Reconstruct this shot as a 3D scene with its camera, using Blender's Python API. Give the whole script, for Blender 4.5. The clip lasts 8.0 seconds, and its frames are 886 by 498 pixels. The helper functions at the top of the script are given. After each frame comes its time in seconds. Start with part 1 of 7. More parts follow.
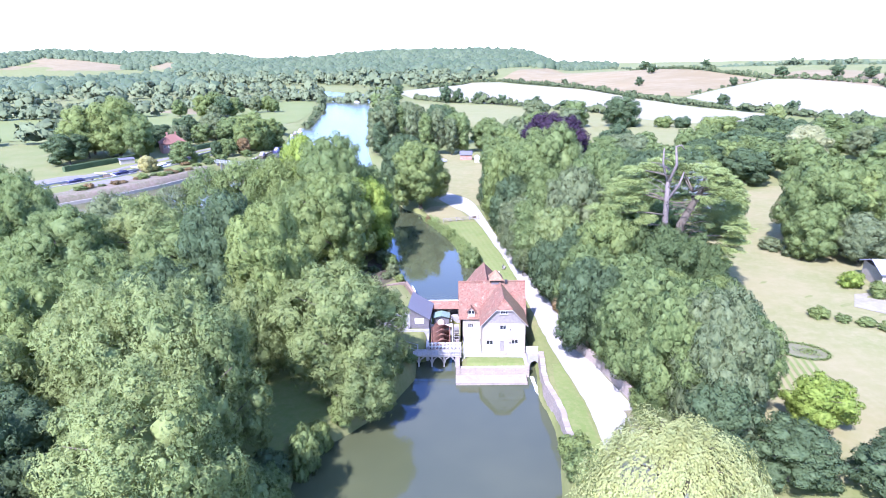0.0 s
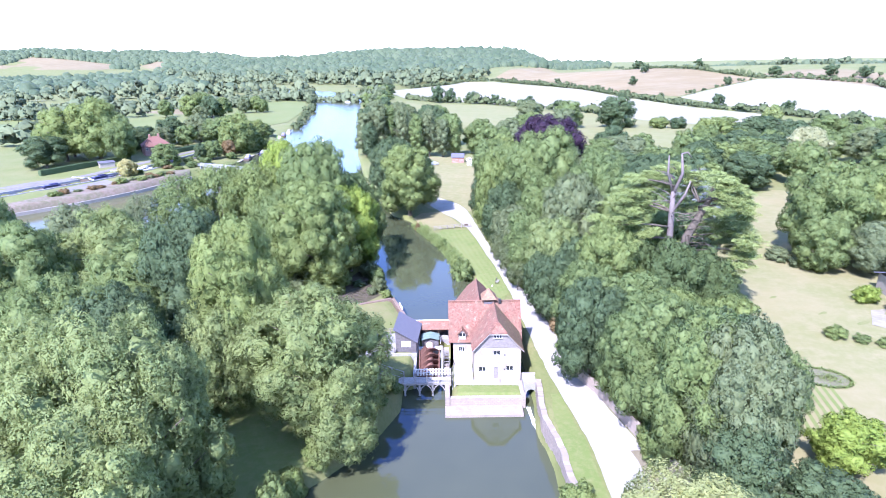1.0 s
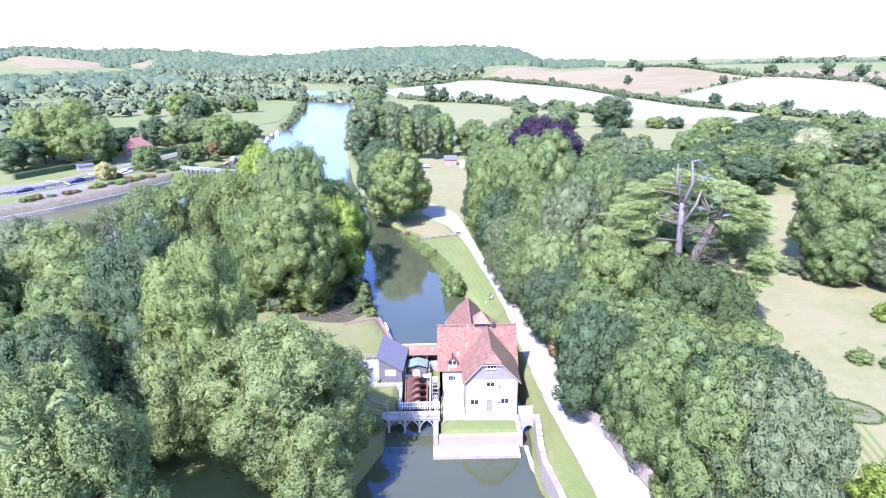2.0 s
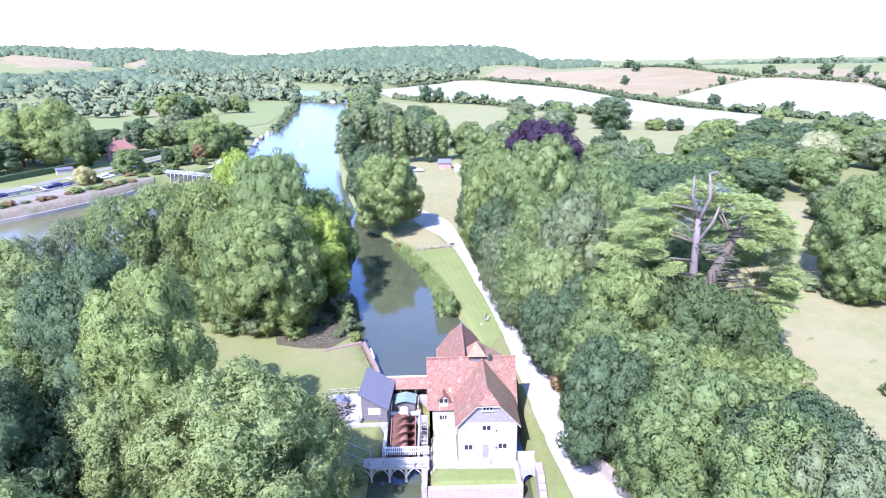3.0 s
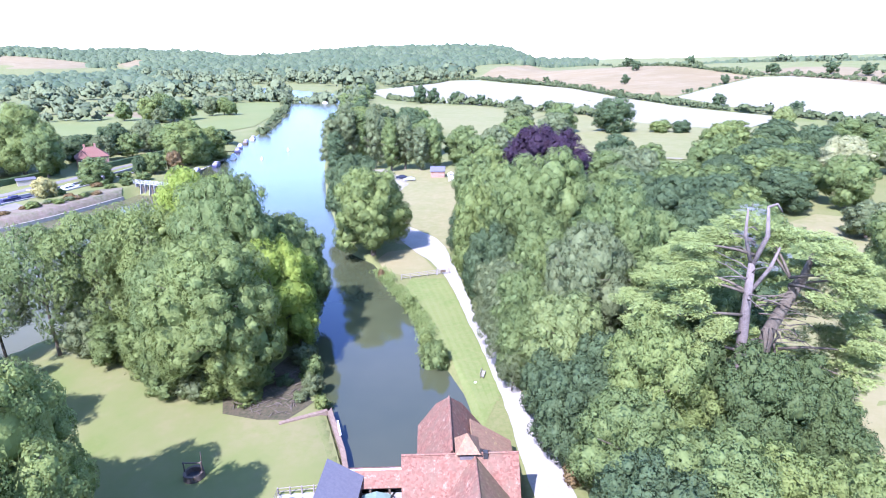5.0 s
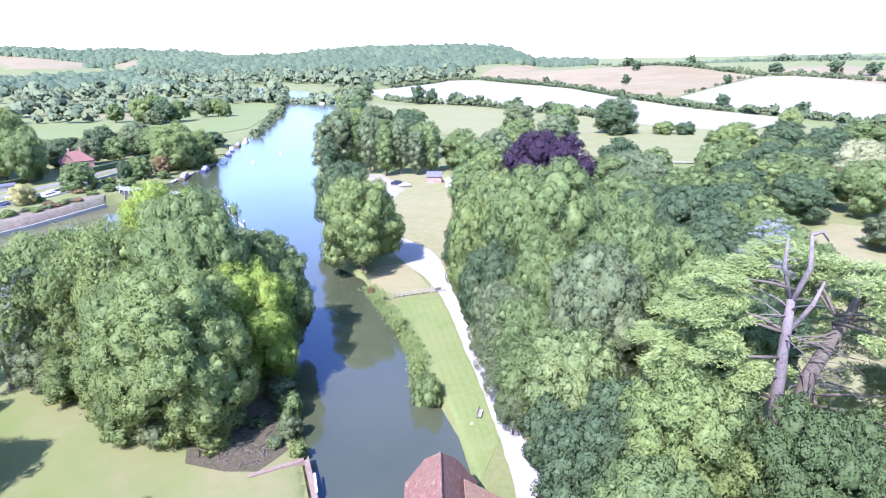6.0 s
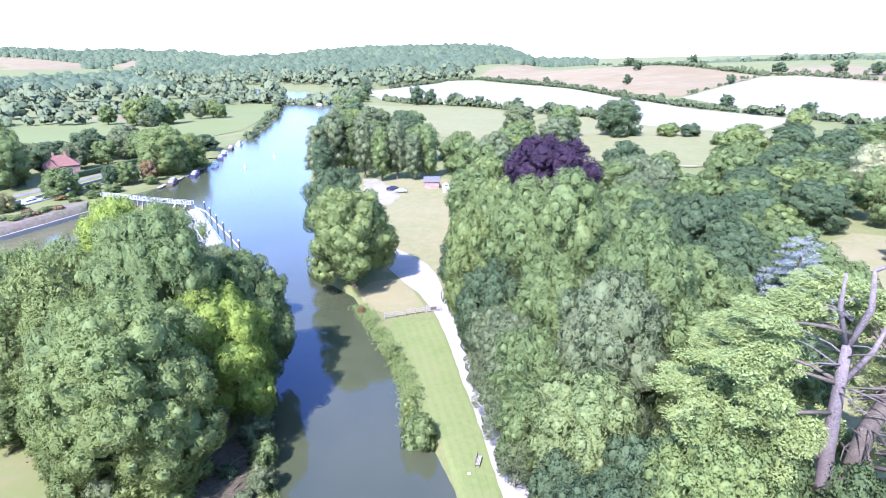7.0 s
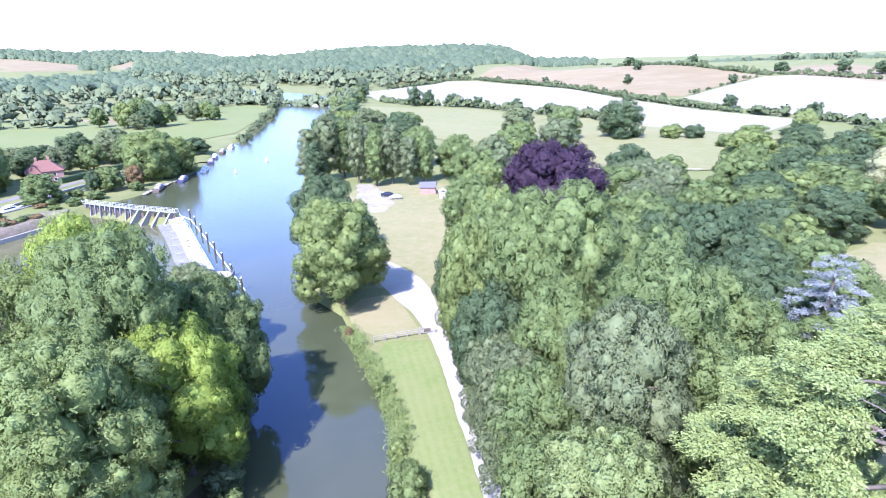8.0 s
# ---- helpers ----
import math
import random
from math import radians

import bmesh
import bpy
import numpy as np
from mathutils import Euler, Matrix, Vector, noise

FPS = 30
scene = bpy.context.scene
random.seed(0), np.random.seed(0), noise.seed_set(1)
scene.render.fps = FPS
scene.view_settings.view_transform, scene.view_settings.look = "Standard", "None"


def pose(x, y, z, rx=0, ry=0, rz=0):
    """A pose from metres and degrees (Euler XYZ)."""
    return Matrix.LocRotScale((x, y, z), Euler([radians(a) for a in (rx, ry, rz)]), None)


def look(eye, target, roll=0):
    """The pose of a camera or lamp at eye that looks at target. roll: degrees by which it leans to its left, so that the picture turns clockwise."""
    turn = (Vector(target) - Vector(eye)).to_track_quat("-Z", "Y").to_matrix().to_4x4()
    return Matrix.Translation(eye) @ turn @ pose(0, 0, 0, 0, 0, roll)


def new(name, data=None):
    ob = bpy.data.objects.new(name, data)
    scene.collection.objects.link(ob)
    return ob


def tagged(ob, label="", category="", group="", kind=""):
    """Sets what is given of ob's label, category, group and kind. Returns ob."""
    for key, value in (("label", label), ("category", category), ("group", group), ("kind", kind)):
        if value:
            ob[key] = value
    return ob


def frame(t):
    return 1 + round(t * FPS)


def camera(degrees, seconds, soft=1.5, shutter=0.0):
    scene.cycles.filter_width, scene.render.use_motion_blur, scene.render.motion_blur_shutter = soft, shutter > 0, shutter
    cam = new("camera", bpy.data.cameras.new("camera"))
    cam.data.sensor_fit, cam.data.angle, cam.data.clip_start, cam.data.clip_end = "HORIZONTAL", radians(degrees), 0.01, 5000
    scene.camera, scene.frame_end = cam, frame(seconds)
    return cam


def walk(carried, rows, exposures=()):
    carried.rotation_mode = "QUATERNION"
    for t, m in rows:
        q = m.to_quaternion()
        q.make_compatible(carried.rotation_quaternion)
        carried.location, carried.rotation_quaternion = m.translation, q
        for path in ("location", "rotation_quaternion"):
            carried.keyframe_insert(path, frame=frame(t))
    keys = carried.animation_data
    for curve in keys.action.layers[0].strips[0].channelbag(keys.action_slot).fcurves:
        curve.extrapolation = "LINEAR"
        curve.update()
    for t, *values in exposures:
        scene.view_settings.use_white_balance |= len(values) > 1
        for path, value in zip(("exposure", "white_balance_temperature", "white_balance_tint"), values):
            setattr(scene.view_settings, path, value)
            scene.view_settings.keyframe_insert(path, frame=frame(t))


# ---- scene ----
# ---- camera ----
cam = camera(75.2, 8.0, 1.0)
PATH = [
    (0, (0.583, 1.843, 45.996), (0.549, 3.745, 45.376), -1.0),
    (0.5, (0.888, 5.648, 46.124), (0.865, 7.548, 45.503), -1.0),
    (1, (1.27, 9.942, 46.24), (1.259, 11.843, 45.617), -1.0),
    (1.5, (1.705, 14.163, 46.303), (1.706, 16.063, 45.678), -1.0),
    (1.7, (1.897, 15.972, 46.306), (1.901, 17.871, 45.68), -1.0),
    (2.8, (2.8, 26.129, 46.384), (2.821, 28.028, 45.755), -0.9),
    (3, (2.979, 27.96, 46.374), (3.002, 29.858, 45.746), -0.9),
    (3.5, (3.46, 32.472, 46.353), (3.486, 34.37, 45.723), -0.9),
    (4, (3.997, 37.262, 46.383), (4.024, 39.16, 45.754), -1.0),
    (4.5, (4.505, 41.876, 46.389), (4.533, 43.774, 45.759), -1.1),
    (4.7, (4.725, 43.762, 46.406), (4.754, 45.66, 45.775), -1.1),
    (5.8, (6.015, 54.007, 46.746), (6.048, 55.905, 46.116), -1.2),
    (6, (6.225, 55.854, 46.768), (6.257, 57.752, 46.136), -1.2),
    (6.5, (6.683, 60.287, 46.814), (6.715, 62.184, 46.183), -1.2),
    (7, (7.186, 64.803, 46.852), (7.218, 66.701, 46.22), -1.3),
    (7.5, (7.692, 69.024, 46.828), (7.725, 70.921, 46.196), -1.4),
    (8, (8.26, 73.505, 46.782), (8.294, 75.403, 46.151), -1.5),
]
walk(cam, [(t, look(eye, target, roll)) for t, eye, target, roll in PATH], [(0.0, 2.06, 5480, 30), (8.0, 2.06, 5480, 30)])

# ---- light ----
SUN_WAY = Vector((0.40, 0.76, -1.0)).normalized()   # the way the sunlight travels
sun = new("sun", bpy.data.lights.new("sun", "SUN"))
sun.data.energy, sun.data.angle, sun.data.color = 3.3, radians(0.55), (1.0, 0.97, 0.93)
sun.rotation_mode = "QUATERNION"
sun.rotation_quaternion = SUN_WAY.to_track_quat("-Z", "Y")
sun.location = (-60, -80, 200)
world = bpy.data.worlds.new("sky")
world.use_nodes = True
scene.world = world
wn = world.node_tree.nodes
sky = wn.new("ShaderNodeTexSky")
sky.sky_type, sky.sun_disc = "NISHITA", False
sky.sun_elevation = math.asin(-SUN_WAY.z)
sky.sun_rotation = math.atan2(-SUN_WAY.x, -SUN_WAY.y)
sky.air_density, sky.dust_density, sky.ozone_density = 1.0, 0.3, 4.0
wn["Background"].inputs["Strength"].default_value = 0.15
world.node_tree.links.new(sky.outputs[0], wn["Background"].inputs["Color"])

# ---- materials ----
def shader(name, rough=0.8, metal=0.0, spec=0.4):
    m = bpy.data.materials.new(name)
    m.use_nodes = True
    b = m.node_tree.nodes["Principled BSDF"]
    b.inputs["Roughness"].default_value = rough
    b.inputs["Metallic"].default_value = metal
    b.inputs["Specular IOR Level"].default_value = spec
    return m, m.node_tree.nodes, m.node_tree.links, b


def coords(n, world_space):
    if world_space:
        return n.new("ShaderNodeNewGeometry").outputs["Position"]
    return n.new("ShaderNodeTexCoord").outputs["Object"]


def noise_fac(n, l, src, scale, detail=4.0, rough=0.6, lo=0.35, hi=0.65):
    t = n.new("ShaderNodeTexNoise")
    t.inputs["Scale"].default_value, t.inputs["Detail"].default_value, t.inputs["Roughness"].default_value = scale, detail, rough
    l.new(src, t.inputs["Vector"])
    r = n.new("ShaderNodeMapRange")
    r.inputs["From Min"].default_value, r.inputs["From Max"].default_value = lo, hi
    l.new(t.outputs["Fac"], r.inputs["Value"])
    return r.outputs["Result"]


def blend(n, l, fac, a, b, mode="MIX"):
    x = n.new("ShaderNodeMix")
    x.data_type, x.blend_type = "RGBA", mode
    for sock, v in ((x.inputs[0], fac), (x.inputs[6], a), (x.inputs[7], b)):
        if isinstance(v, (int, float)):
            sock.default_value = v
        elif isinstance(v, tuple):
            sock.default_value = (*v, 1)
        else:
            l.new(v, sock)
    return x.outputs[2]


def relief(n, l, bsdf, height, strength, dist):
    b = n.new("ShaderNodeBump")
    b.inputs["Strength"].default_value, b.inputs["Distance"].default_value = strength, dist
    l.new(height, b.inputs["Height"])
    l.new(b.outputs["Normal"], bsdf.inputs["Normal"])


def earthy(name, a, b, c, s1=0.35, s2=4.0, rough=0.9, world_space=True, bump=0.3, dist=0.05, spec=0.2):
    """A surface of three tones: broad patches a to b, fine specks of c."""
    m, n, l, p = shader(name, rough, 0, spec)
    src = coords(n, world_space)
    broad = noise_fac(n, l, src, s1)
    fine = noise_fac(n, l, src, s2, 6, 0.7, 0.42, 0.72)
    col = blend(n, l, broad, a, b)
    col = blend(n, l, fine, col, c)
    l.new(col, p.inputs["Base Color"])
    if bump:
        relief(n, l, p, fine, bump, dist)
    return m


def foliage(name, a, b, thin=0.42, lacy=True, leaflet=5.5, patches=0.30):
    """Leaves: every leaflet has its own tone and tilt; sprays are cut into leaflets with gaps between them."""
    m, n, l, p = shader(name, 0.65, 0, 0.16)
    geo = n.new("ShaderNodeNewGeometry")
    tree_random = n.new("ShaderNodeObjectInfo").outputs["Random"]
    src = geo.outputs["Position"]
    patch = noise_fac(n, l, src, patches, 3, 0.6, 0.3, 0.7)
    cell = n.new("ShaderNodeTexVoronoi")
    cell.inputs["Scale"].default_value = leaflet
    l.new(src, cell.inputs["Vector"])
    rgb = n.new("ShaderNodeSeparateColor")
    l.new(cell.outputs["Color"], rgb.inputs[0])
    col = blend(n, l, geo.outputs["Random Per Island"], a, b)
    col = blend(n, l, 0.3, col, blend(n, l, rgb.outputs[0], tuple(v * 0.85 for v in a), tuple(v * 1.1 for v in b)))
    warm = tuple(min(1, v * k) for v, k in zip(b, (1.04, 1.03, 0.94)))
    cool = tuple(v * k for v, k in zip(a, (0.82, 0.93, 1.02)))
    for fac, tone, amount in ((patch, cool, 0.35), (tree_random, warm, 0.45)):
        k = n.new("ShaderNodeMath")
        k.operation, k.inputs[1].default_value = "MULTIPLY", amount
        l.new(fac, k.inputs[0])
        col = blend(n, l, k.outputs[0], col, tone)
    l.new(col, p.inputs["Base Color"])
    tilt = n.new("ShaderNodeVectorMath")
    tilt.operation = "MULTIPLY_ADD"
    tilt.inputs[1].default_value, tilt.inputs[2].default_value = (0.50, 0.50, 0.50), (-0.25, -0.25, -0.19)
    l.new(cell.outputs["Color"], tilt.inputs[0])
    add = n.new("ShaderNodeVectorMath")
    l.new(geo.outputs["Normal"], add.inputs[0]), l.new(tilt.outputs[0], add.inputs[1])
    face = n.new("ShaderNodeVectorMath")
    face.operation = "NORMALIZE"
    l.new(add.outputs[0], face.inputs[0])
    l.new(face.outputs[0], p.inputs["Normal"])
    tr = n.new("ShaderNodeBsdfTranslucent")
    l.new(col, tr.inputs["Color"])
    mix = n.new("ShaderNodeMixShader")
    mix.inputs[0].default_value = thin
    l.new(p.outputs[0], mix.inputs[1])
    l.new(tr.outputs[0], mix.inputs[2])
    out = mix.outputs[0]
    if lacy:
        gap = n.new("ShaderNodeMapRange")
        gap.inputs["From Min"].default_value, gap.inputs["From Max"].default_value = 0.47, 0.52
        gap.inputs["To Min"].default_value, gap.inputs["To Max"].default_value = 1.0, 0.0
        l.new(cell.outputs["Distance"], gap.inputs["Value"])
        clear = n.new("ShaderNodeBsdfTransparent")
        cut = n.new("ShaderNodeMixShader")
        l.new(gap.outputs["Result"], cut.inputs[0])
        l.new(clear.outputs[0], cut.inputs[1])
        l.new(out, cut.inputs[2])
        out = cut.outputs[0]
    l.new(out, n["Material Output"].inputs["Surface"])
    return m


def water_material(name, murk_a, murk_b, ripple, calm=0.02, windy=0.02, spec=0.5, tint=(1, 1, 1), open_tint=(0.88, 0.62, 0.92), ior=1.33):
    """Water over murk. calm, windy: the roughness in the shelter of the trees and on the open reach beyond them. tint,
    open_tint: sky colour painted into the reflections there.
    """
    m, n, l, p = shader(name, calm, 0, spec)
    src = coords(n, True)
    l.new(blend(n, l, noise_fac(n, l, src, 0.05, 3), murk_a, murk_b), p.inputs["Base Color"])
    p.inputs["IOR"].default_value = ior
    p.inputs["Specular Tint"].default_value = (*tint, 1)
    t = n.new("ShaderNodeTexNoise")
    t.inputs["Scale"].default_value, t.inputs["Detail"].default_value = 1.4, 3
    l.new(src, t.inputs["Vector"])
    b = n.new("ShaderNodeBump")
    b.inputs["Strength"].default_value, b.inputs["Distance"].default_value = ripple, 0.05
    l.new(t.outputs["Fac"], b.inputs["Height"])
    if windy > calm:
        sep = n.new("ShaderNodeSeparateXYZ")
        l.new(src, sep.inputs[0])
        # Reflections are coloured to look like sky: blue in the pond, lavender upstream.
        tints = blend(n, l, 0.0, tint, open_tint)
        for lo, hi, sock in ((0.0, 1.0, tints.node.inputs[0]), (calm, windy, p.inputs["Roughness"]), (0.03, 0.10, b.inputs["Distance"])):
            open_reach = n.new("ShaderNodeMapRange")
            open_reach.inputs["From Min"].default_value, open_reach.inputs["From Max"].default_value = 150, 330
            open_reach.inputs["To Min"].default_value, open_reach.inputs["To Max"].default_value = lo, hi
            l.new(sep.outputs[1], open_reach.inputs["Value"])
            l.new(open_reach.outputs["Result"], sock)
        l.new(tints, p.inputs["Specular Tint"])
    l.new(b.outputs["Normal"], p.inputs["Normal"])
    return m


def boards(name, a, b, pitch, axis="Z", rough=0.8):
    """Weatherboards or planks: lines at the given pitch across one axis, grain along the other."""
    m, n, l, p = shader(name, rough, 0, 0.25)
    src = coords(n, False)
    w = n.new("ShaderNodeTexWave")
    w.wave_type, w.bands_direction, w.wave_profile = "BANDS", axis, "SAW"
    w.inputs["Scale"].default_value = 1 / pitch / 3.1831
    w.inputs["Distortion"].default_value = 0.25
    l.new(src, w.inputs["Vector"])
    col = blend(n, l, noise_fac(n, l, src, 3.0, 5), a, b)
    l.new(col, p.inputs["Base Color"])
    relief(n, l, p, w.outputs["Fac"], 0.6, 0.04)
    return m


def tiled(name, a, b, c, moss, course=0.11):
    """Old clay tiles in courses, with lichen and moss."""
    m, n, l, p = shader(name, 0.85, 0, 0.2)
    src = coords(n, False)
    w = n.new("ShaderNodeTexWave")
    w.wave_type, w.bands_direction, w.wave_profile = "BANDS", "Z", "SAW"
    w.inputs["Scale"].default_value = 1 / course / 3.1831
    w.inputs["Distortion"].default_value = 0.6
    l.new(src, w.inputs["Vector"])
    v = n.new("ShaderNodeTexVoronoi")
    v.inputs["Scale"].default_value = 4.5
    l.new(src, v.inputs["Vector"])
    cell = n.new("ShaderNodeSeparateColor")
    l.new(v.outputs["Color"], cell.inputs[0])
    col = blend(n, l, cell.outputs[0], a, b)
    col = blend(n, l, noise_fac(n, l, src, 0.7, 5, 0.65, 0.4, 0.7), col, c)
    col = blend(n, l, noise_fac(n, l, src, 1.6, 6, 0.75, 0.56, 0.66), col, moss)
    l.new(col, p.inputs["Base Color"])
    relief(n, l, p, w.outputs["Fac"], 0.5, 0.03)
    return m


def masonry(name, a, b, mortar, size=0.22, ratio=0.35):
    m, n, l, p = shader(name, 0.9, 0, 0.2)
    src = n.new("ShaderNodeTexCoord").outputs["Object"]
    sep = n.new("ShaderNodeSeparateXYZ")
    l.new(src, sep.inputs[0])
    add = n.new("ShaderNodeMath")
    l.new(sep.outputs[0], add.inputs[0]), l.new(sep.outputs[1], add.inputs[1])
    com = n.new("ShaderNodeCombineXYZ")
    l.new(add.outputs[0], com.inputs[0]), l.new(sep.outputs[2], com.inputs[1])
    br = n.new("ShaderNodeTexBrick")
    br.inputs["Scale"].default_value = 1.0
    br.inputs["Brick Width"].default_value, br.inputs["Row Height"].default_value = size, size * ratio
    br.inputs["Mortar Size"].default_value = size * 0.04
    for k, v in (("Color1", a), ("Color2", b), ("Mortar", mortar)):
        br.inputs[k].default_value = (*v, 1)
    l.new(com.outputs[0], br.inputs["Vector"])
    col = blend(n, l, noise_fac(n, l, src, 1.2, 5, 0.7, 0.45, 0.7), br.outputs["Color"], tuple(v * 0.7 for v in a))
    l.new(col, p.inputs["Base Color"])
    relief(n, l, p, br.outputs["Fac"], -0.4, 0.02)
    return m


def plain(name, colour, rough=0.6, metal=0.0, spec=0.4, vary=0.12, scale=2.5):
    m, n, l, p = shader(name, rough, metal, spec)
    dark = tuple(v * (1 - vary * 2) for v in colour)
    l.new(blend(n, l, noise_fac(n, l, coords(n, False), scale, 5), colour, dark), p.inputs["Base Color"])
    return m


M_GRASS = earthy("meadow grass", (0.138, 0.156, 0.050), (0.188, 0.178, 0.078), (0.122, 0.144, 0.044), 0.06, 1.4, bump=0.3)
M_LAWN = earthy("mown lawn", (0.122, 0.160, 0.043), (0.158, 0.182, 0.057), (0.178, 0.186, 0.072), 0.12, 1.2, bump=0.2)
M_DRY = earthy("dry lawn", (0.222, 0.194, 0.096), (0.168, 0.172, 0.066), (0.236, 0.206, 0.110), 0.05, 0.5, bump=0.2)
M_GRAVEL = earthy("pale gravel", (0.330, 0.306, 0.272), (0.280, 0.256, 0.222), (0.355, 0.334, 0.304), 0.15, 3.0, bump=0.3)
M_PATCHY = earthy("patchy summer lawn", (0.128, 0.156, 0.045), (0.188, 0.172, 0.080), (0.150, 0.164, 0.056), 0.09, 0.6, bump=0.2)
M_STRIPE = earthy("fresh mown stripe", (0.134, 0.172, 0.050), (0.166, 0.190, 0.064), (0.180, 0.190, 0.075), 0.12, 1.2, bump=0.2)
M_TRACK = earthy("worn gravel and dry grass", (0.262, 0.236, 0.186), (0.205, 0.182, 0.116), (0.285, 0.262, 0.214), 0.22, 0.9, bump=0.2)
M_EARTH = earthy("bare earth", (0.185, 0.158, 0.102), (0.145, 0.126, 0.078), (0.215, 0.186, 0.128), 0.4, 3.0)
# Leaf litter kept this dark to carry the tree shade missing on the bank.
M_SHADED_LITTER = earthy("leaf litter with canopy shade", (0.072, 0.062, 0.038), (0.050, 0.052, 0.026), (0.118, 0.092, 0.058), 0.5, 2.2, bump=0.4)
M_STUBBLE = earthy("pale stubble", (0.262, 0.246, 0.176), (0.236, 0.221, 0.156), (0.250, 0.234, 0.166), 0.012, 0.08, bump=0)
M_TAN_FIELD = earthy("tan stubble", (0.205, 0.160, 0.084), (0.172, 0.136, 0.070), (0.225, 0.186, 0.108), 0.006, 0.03, bump=0)
M_BROWN_FIELD = earthy("brown stubble", (0.216, 0.164, 0.080), (0.184, 0.140, 0.066), (0.240, 0.196, 0.114), 0.008, 0.03, bump=0)
M_PALE_MEADOW = earthy("pale hay meadow", (0.190, 0.182, 0.078), (0.162, 0.166, 0.060), (0.206, 0.192, 0.092), 0.012, 0.2, bump=0)
M_GREEN_FIELD = earthy("pasture", (0.130, 0.156, 0.048), (0.162, 0.170, 0.062), (0.138, 0.160, 0.054), 0.012, 0.2, bump=0)
M_WATER = water_material("murky water", (0.061, 0.069, 0.034), (0.076, 0.082, 0.040), 0.05, spec=1.0, tint=(0.08, 0.25, 1.0), ior=1.43)
M_RIVER = water_material("river water", (0.051, 0.060, 0.030), (0.066, 0.072, 0.036), 0.25, 0.02, 0.24, 1.0, (0.08, 0.25, 1.0), (0.80, 0.48, 0.76), 1.40)
M_WEIR_POOL = water_material("weir pool water", (0.088, 0.086, 0.042), (0.106, 0.100, 0.050), 0.3, 0.12, spec=0.25)
M_BARK = earthy("bark", (0.105, 0.085, 0.065), (0.155, 0.130, 0.100), (0.070, 0.058, 0.045), 1.5, 9.0, world_space=False)
M_DEADWOOD = earthy("bleached dead wood", (0.165, 0.135, 0.125), (0.110, 0.088, 0.082), (0.240, 0.210, 0.198), 1.0, 6.0, world_space=False)

LEAF_TONES = {
    "broad": ("mid-green leaves", (0.117, 0.168, 0.053), (0.210, 0.264, 0.089), 0.42),
    "dark": ("dark green leaves", (0.062, 0.104, 0.045), (0.126, 0.170, 0.072), 0.4),
    "grey": ("grey-green leaves", (0.131, 0.166, 0.070), (0.210, 0.245, 0.110), 0.42),
    "willow": ("willow leaves", (0.178, 0.232, 0.074), (0.294, 0.340, 0.120), 0.45),
    "yellow": ("yellow-green leaves", (0.195, 0.276, 0.043), (0.293, 0.360, 0.070), 0.45),
    "olive": ("olive-green leaves", (0.154, 0.207, 0.059), (0.248, 0.298, 0.093), 0.42),
    "copper": ("copper beech leaves", (0.034, 0.019, 0.032), (0.062, 0.037, 0.056), 0.2),
    "cedar": ("cedar needles", (0.179, 0.244, 0.070), (0.314, 0.362, 0.121), 0.25),
    "blue": ("blue cedar needles", (0.215, 0.230, 0.200), (0.320, 0.335, 0.295), 0.25),
    "weeping": ("weeping willow leaves", (0.345, 0.372, 0.130), (0.490, 0.500, 0.200), 0.45),
    "cream": ("pale flowering crown", (0.310, 0.325, 0.150), (0.410, 0.415, 0.210), 0.4),
    "yew": ("yew needles", (0.062, 0.100, 0.034), (0.122, 0.160, 0.054), 0.3),
    "gold": ("golden leaves", (0.380, 0.350, 0.120), (0.520, 0.470, 0.190), 0.4),
    "rust": ("rusty leaves", (0.215, 0.150, 0.066), (0.290, 0.205, 0.092), 0.4),
}
# Raised leaf tone: distance haze over the plain is painted into it.
BANKWOOD = foliage("hazed river wood leaves", (0.104, 0.136, 0.068), (0.164, 0.192, 0.100), 0.15, False, 0.6, 0.02)
# Crown self-shade and a little blue haze are put into this base colour.
WOODLAND = foliage("far canopy with shade and haze", (0.052, 0.082, 0.044), (0.124, 0.152, 0.080), 0.1, False, 0.22, 0.008)
HEDGEROW = foliage("field hedge leaves", (0.066, 0.090, 0.038), (0.108, 0.132, 0.056), 0.1, False, 1.2)
def nearer(a, b, u):
    return tuple((p + (q - p) * u) * k for p, q, k in zip(a, b, (1.0, 1.0, 1.07)))


LEAF_TONES = {k: (v[0], nearer(v[1], v[2], 0.34), nearer(v[1], v[2], 0.72), v[3]) for k, v in LEAF_TONES.items()}
LEAF = {k: foliage(*v) for k, v in LEAF_TONES.items()}
# Inner blobs carry the crown's own shade as leaf tones cut to 0.8.
INNER_SHADE = {k: foliage("shade-darkened inner " + v[0], tuple(c * 0.8 for c in v[1]), tuple(c * 0.8 for c in v[2]), 0.1, False, 3.5) for k, v in LEAF_TONES.items()}
# ---- the lie of the land ----
LOW, HIGH, BASE = 0.0, 2.0, 3.0   # pool below the mill, river above it, meadows

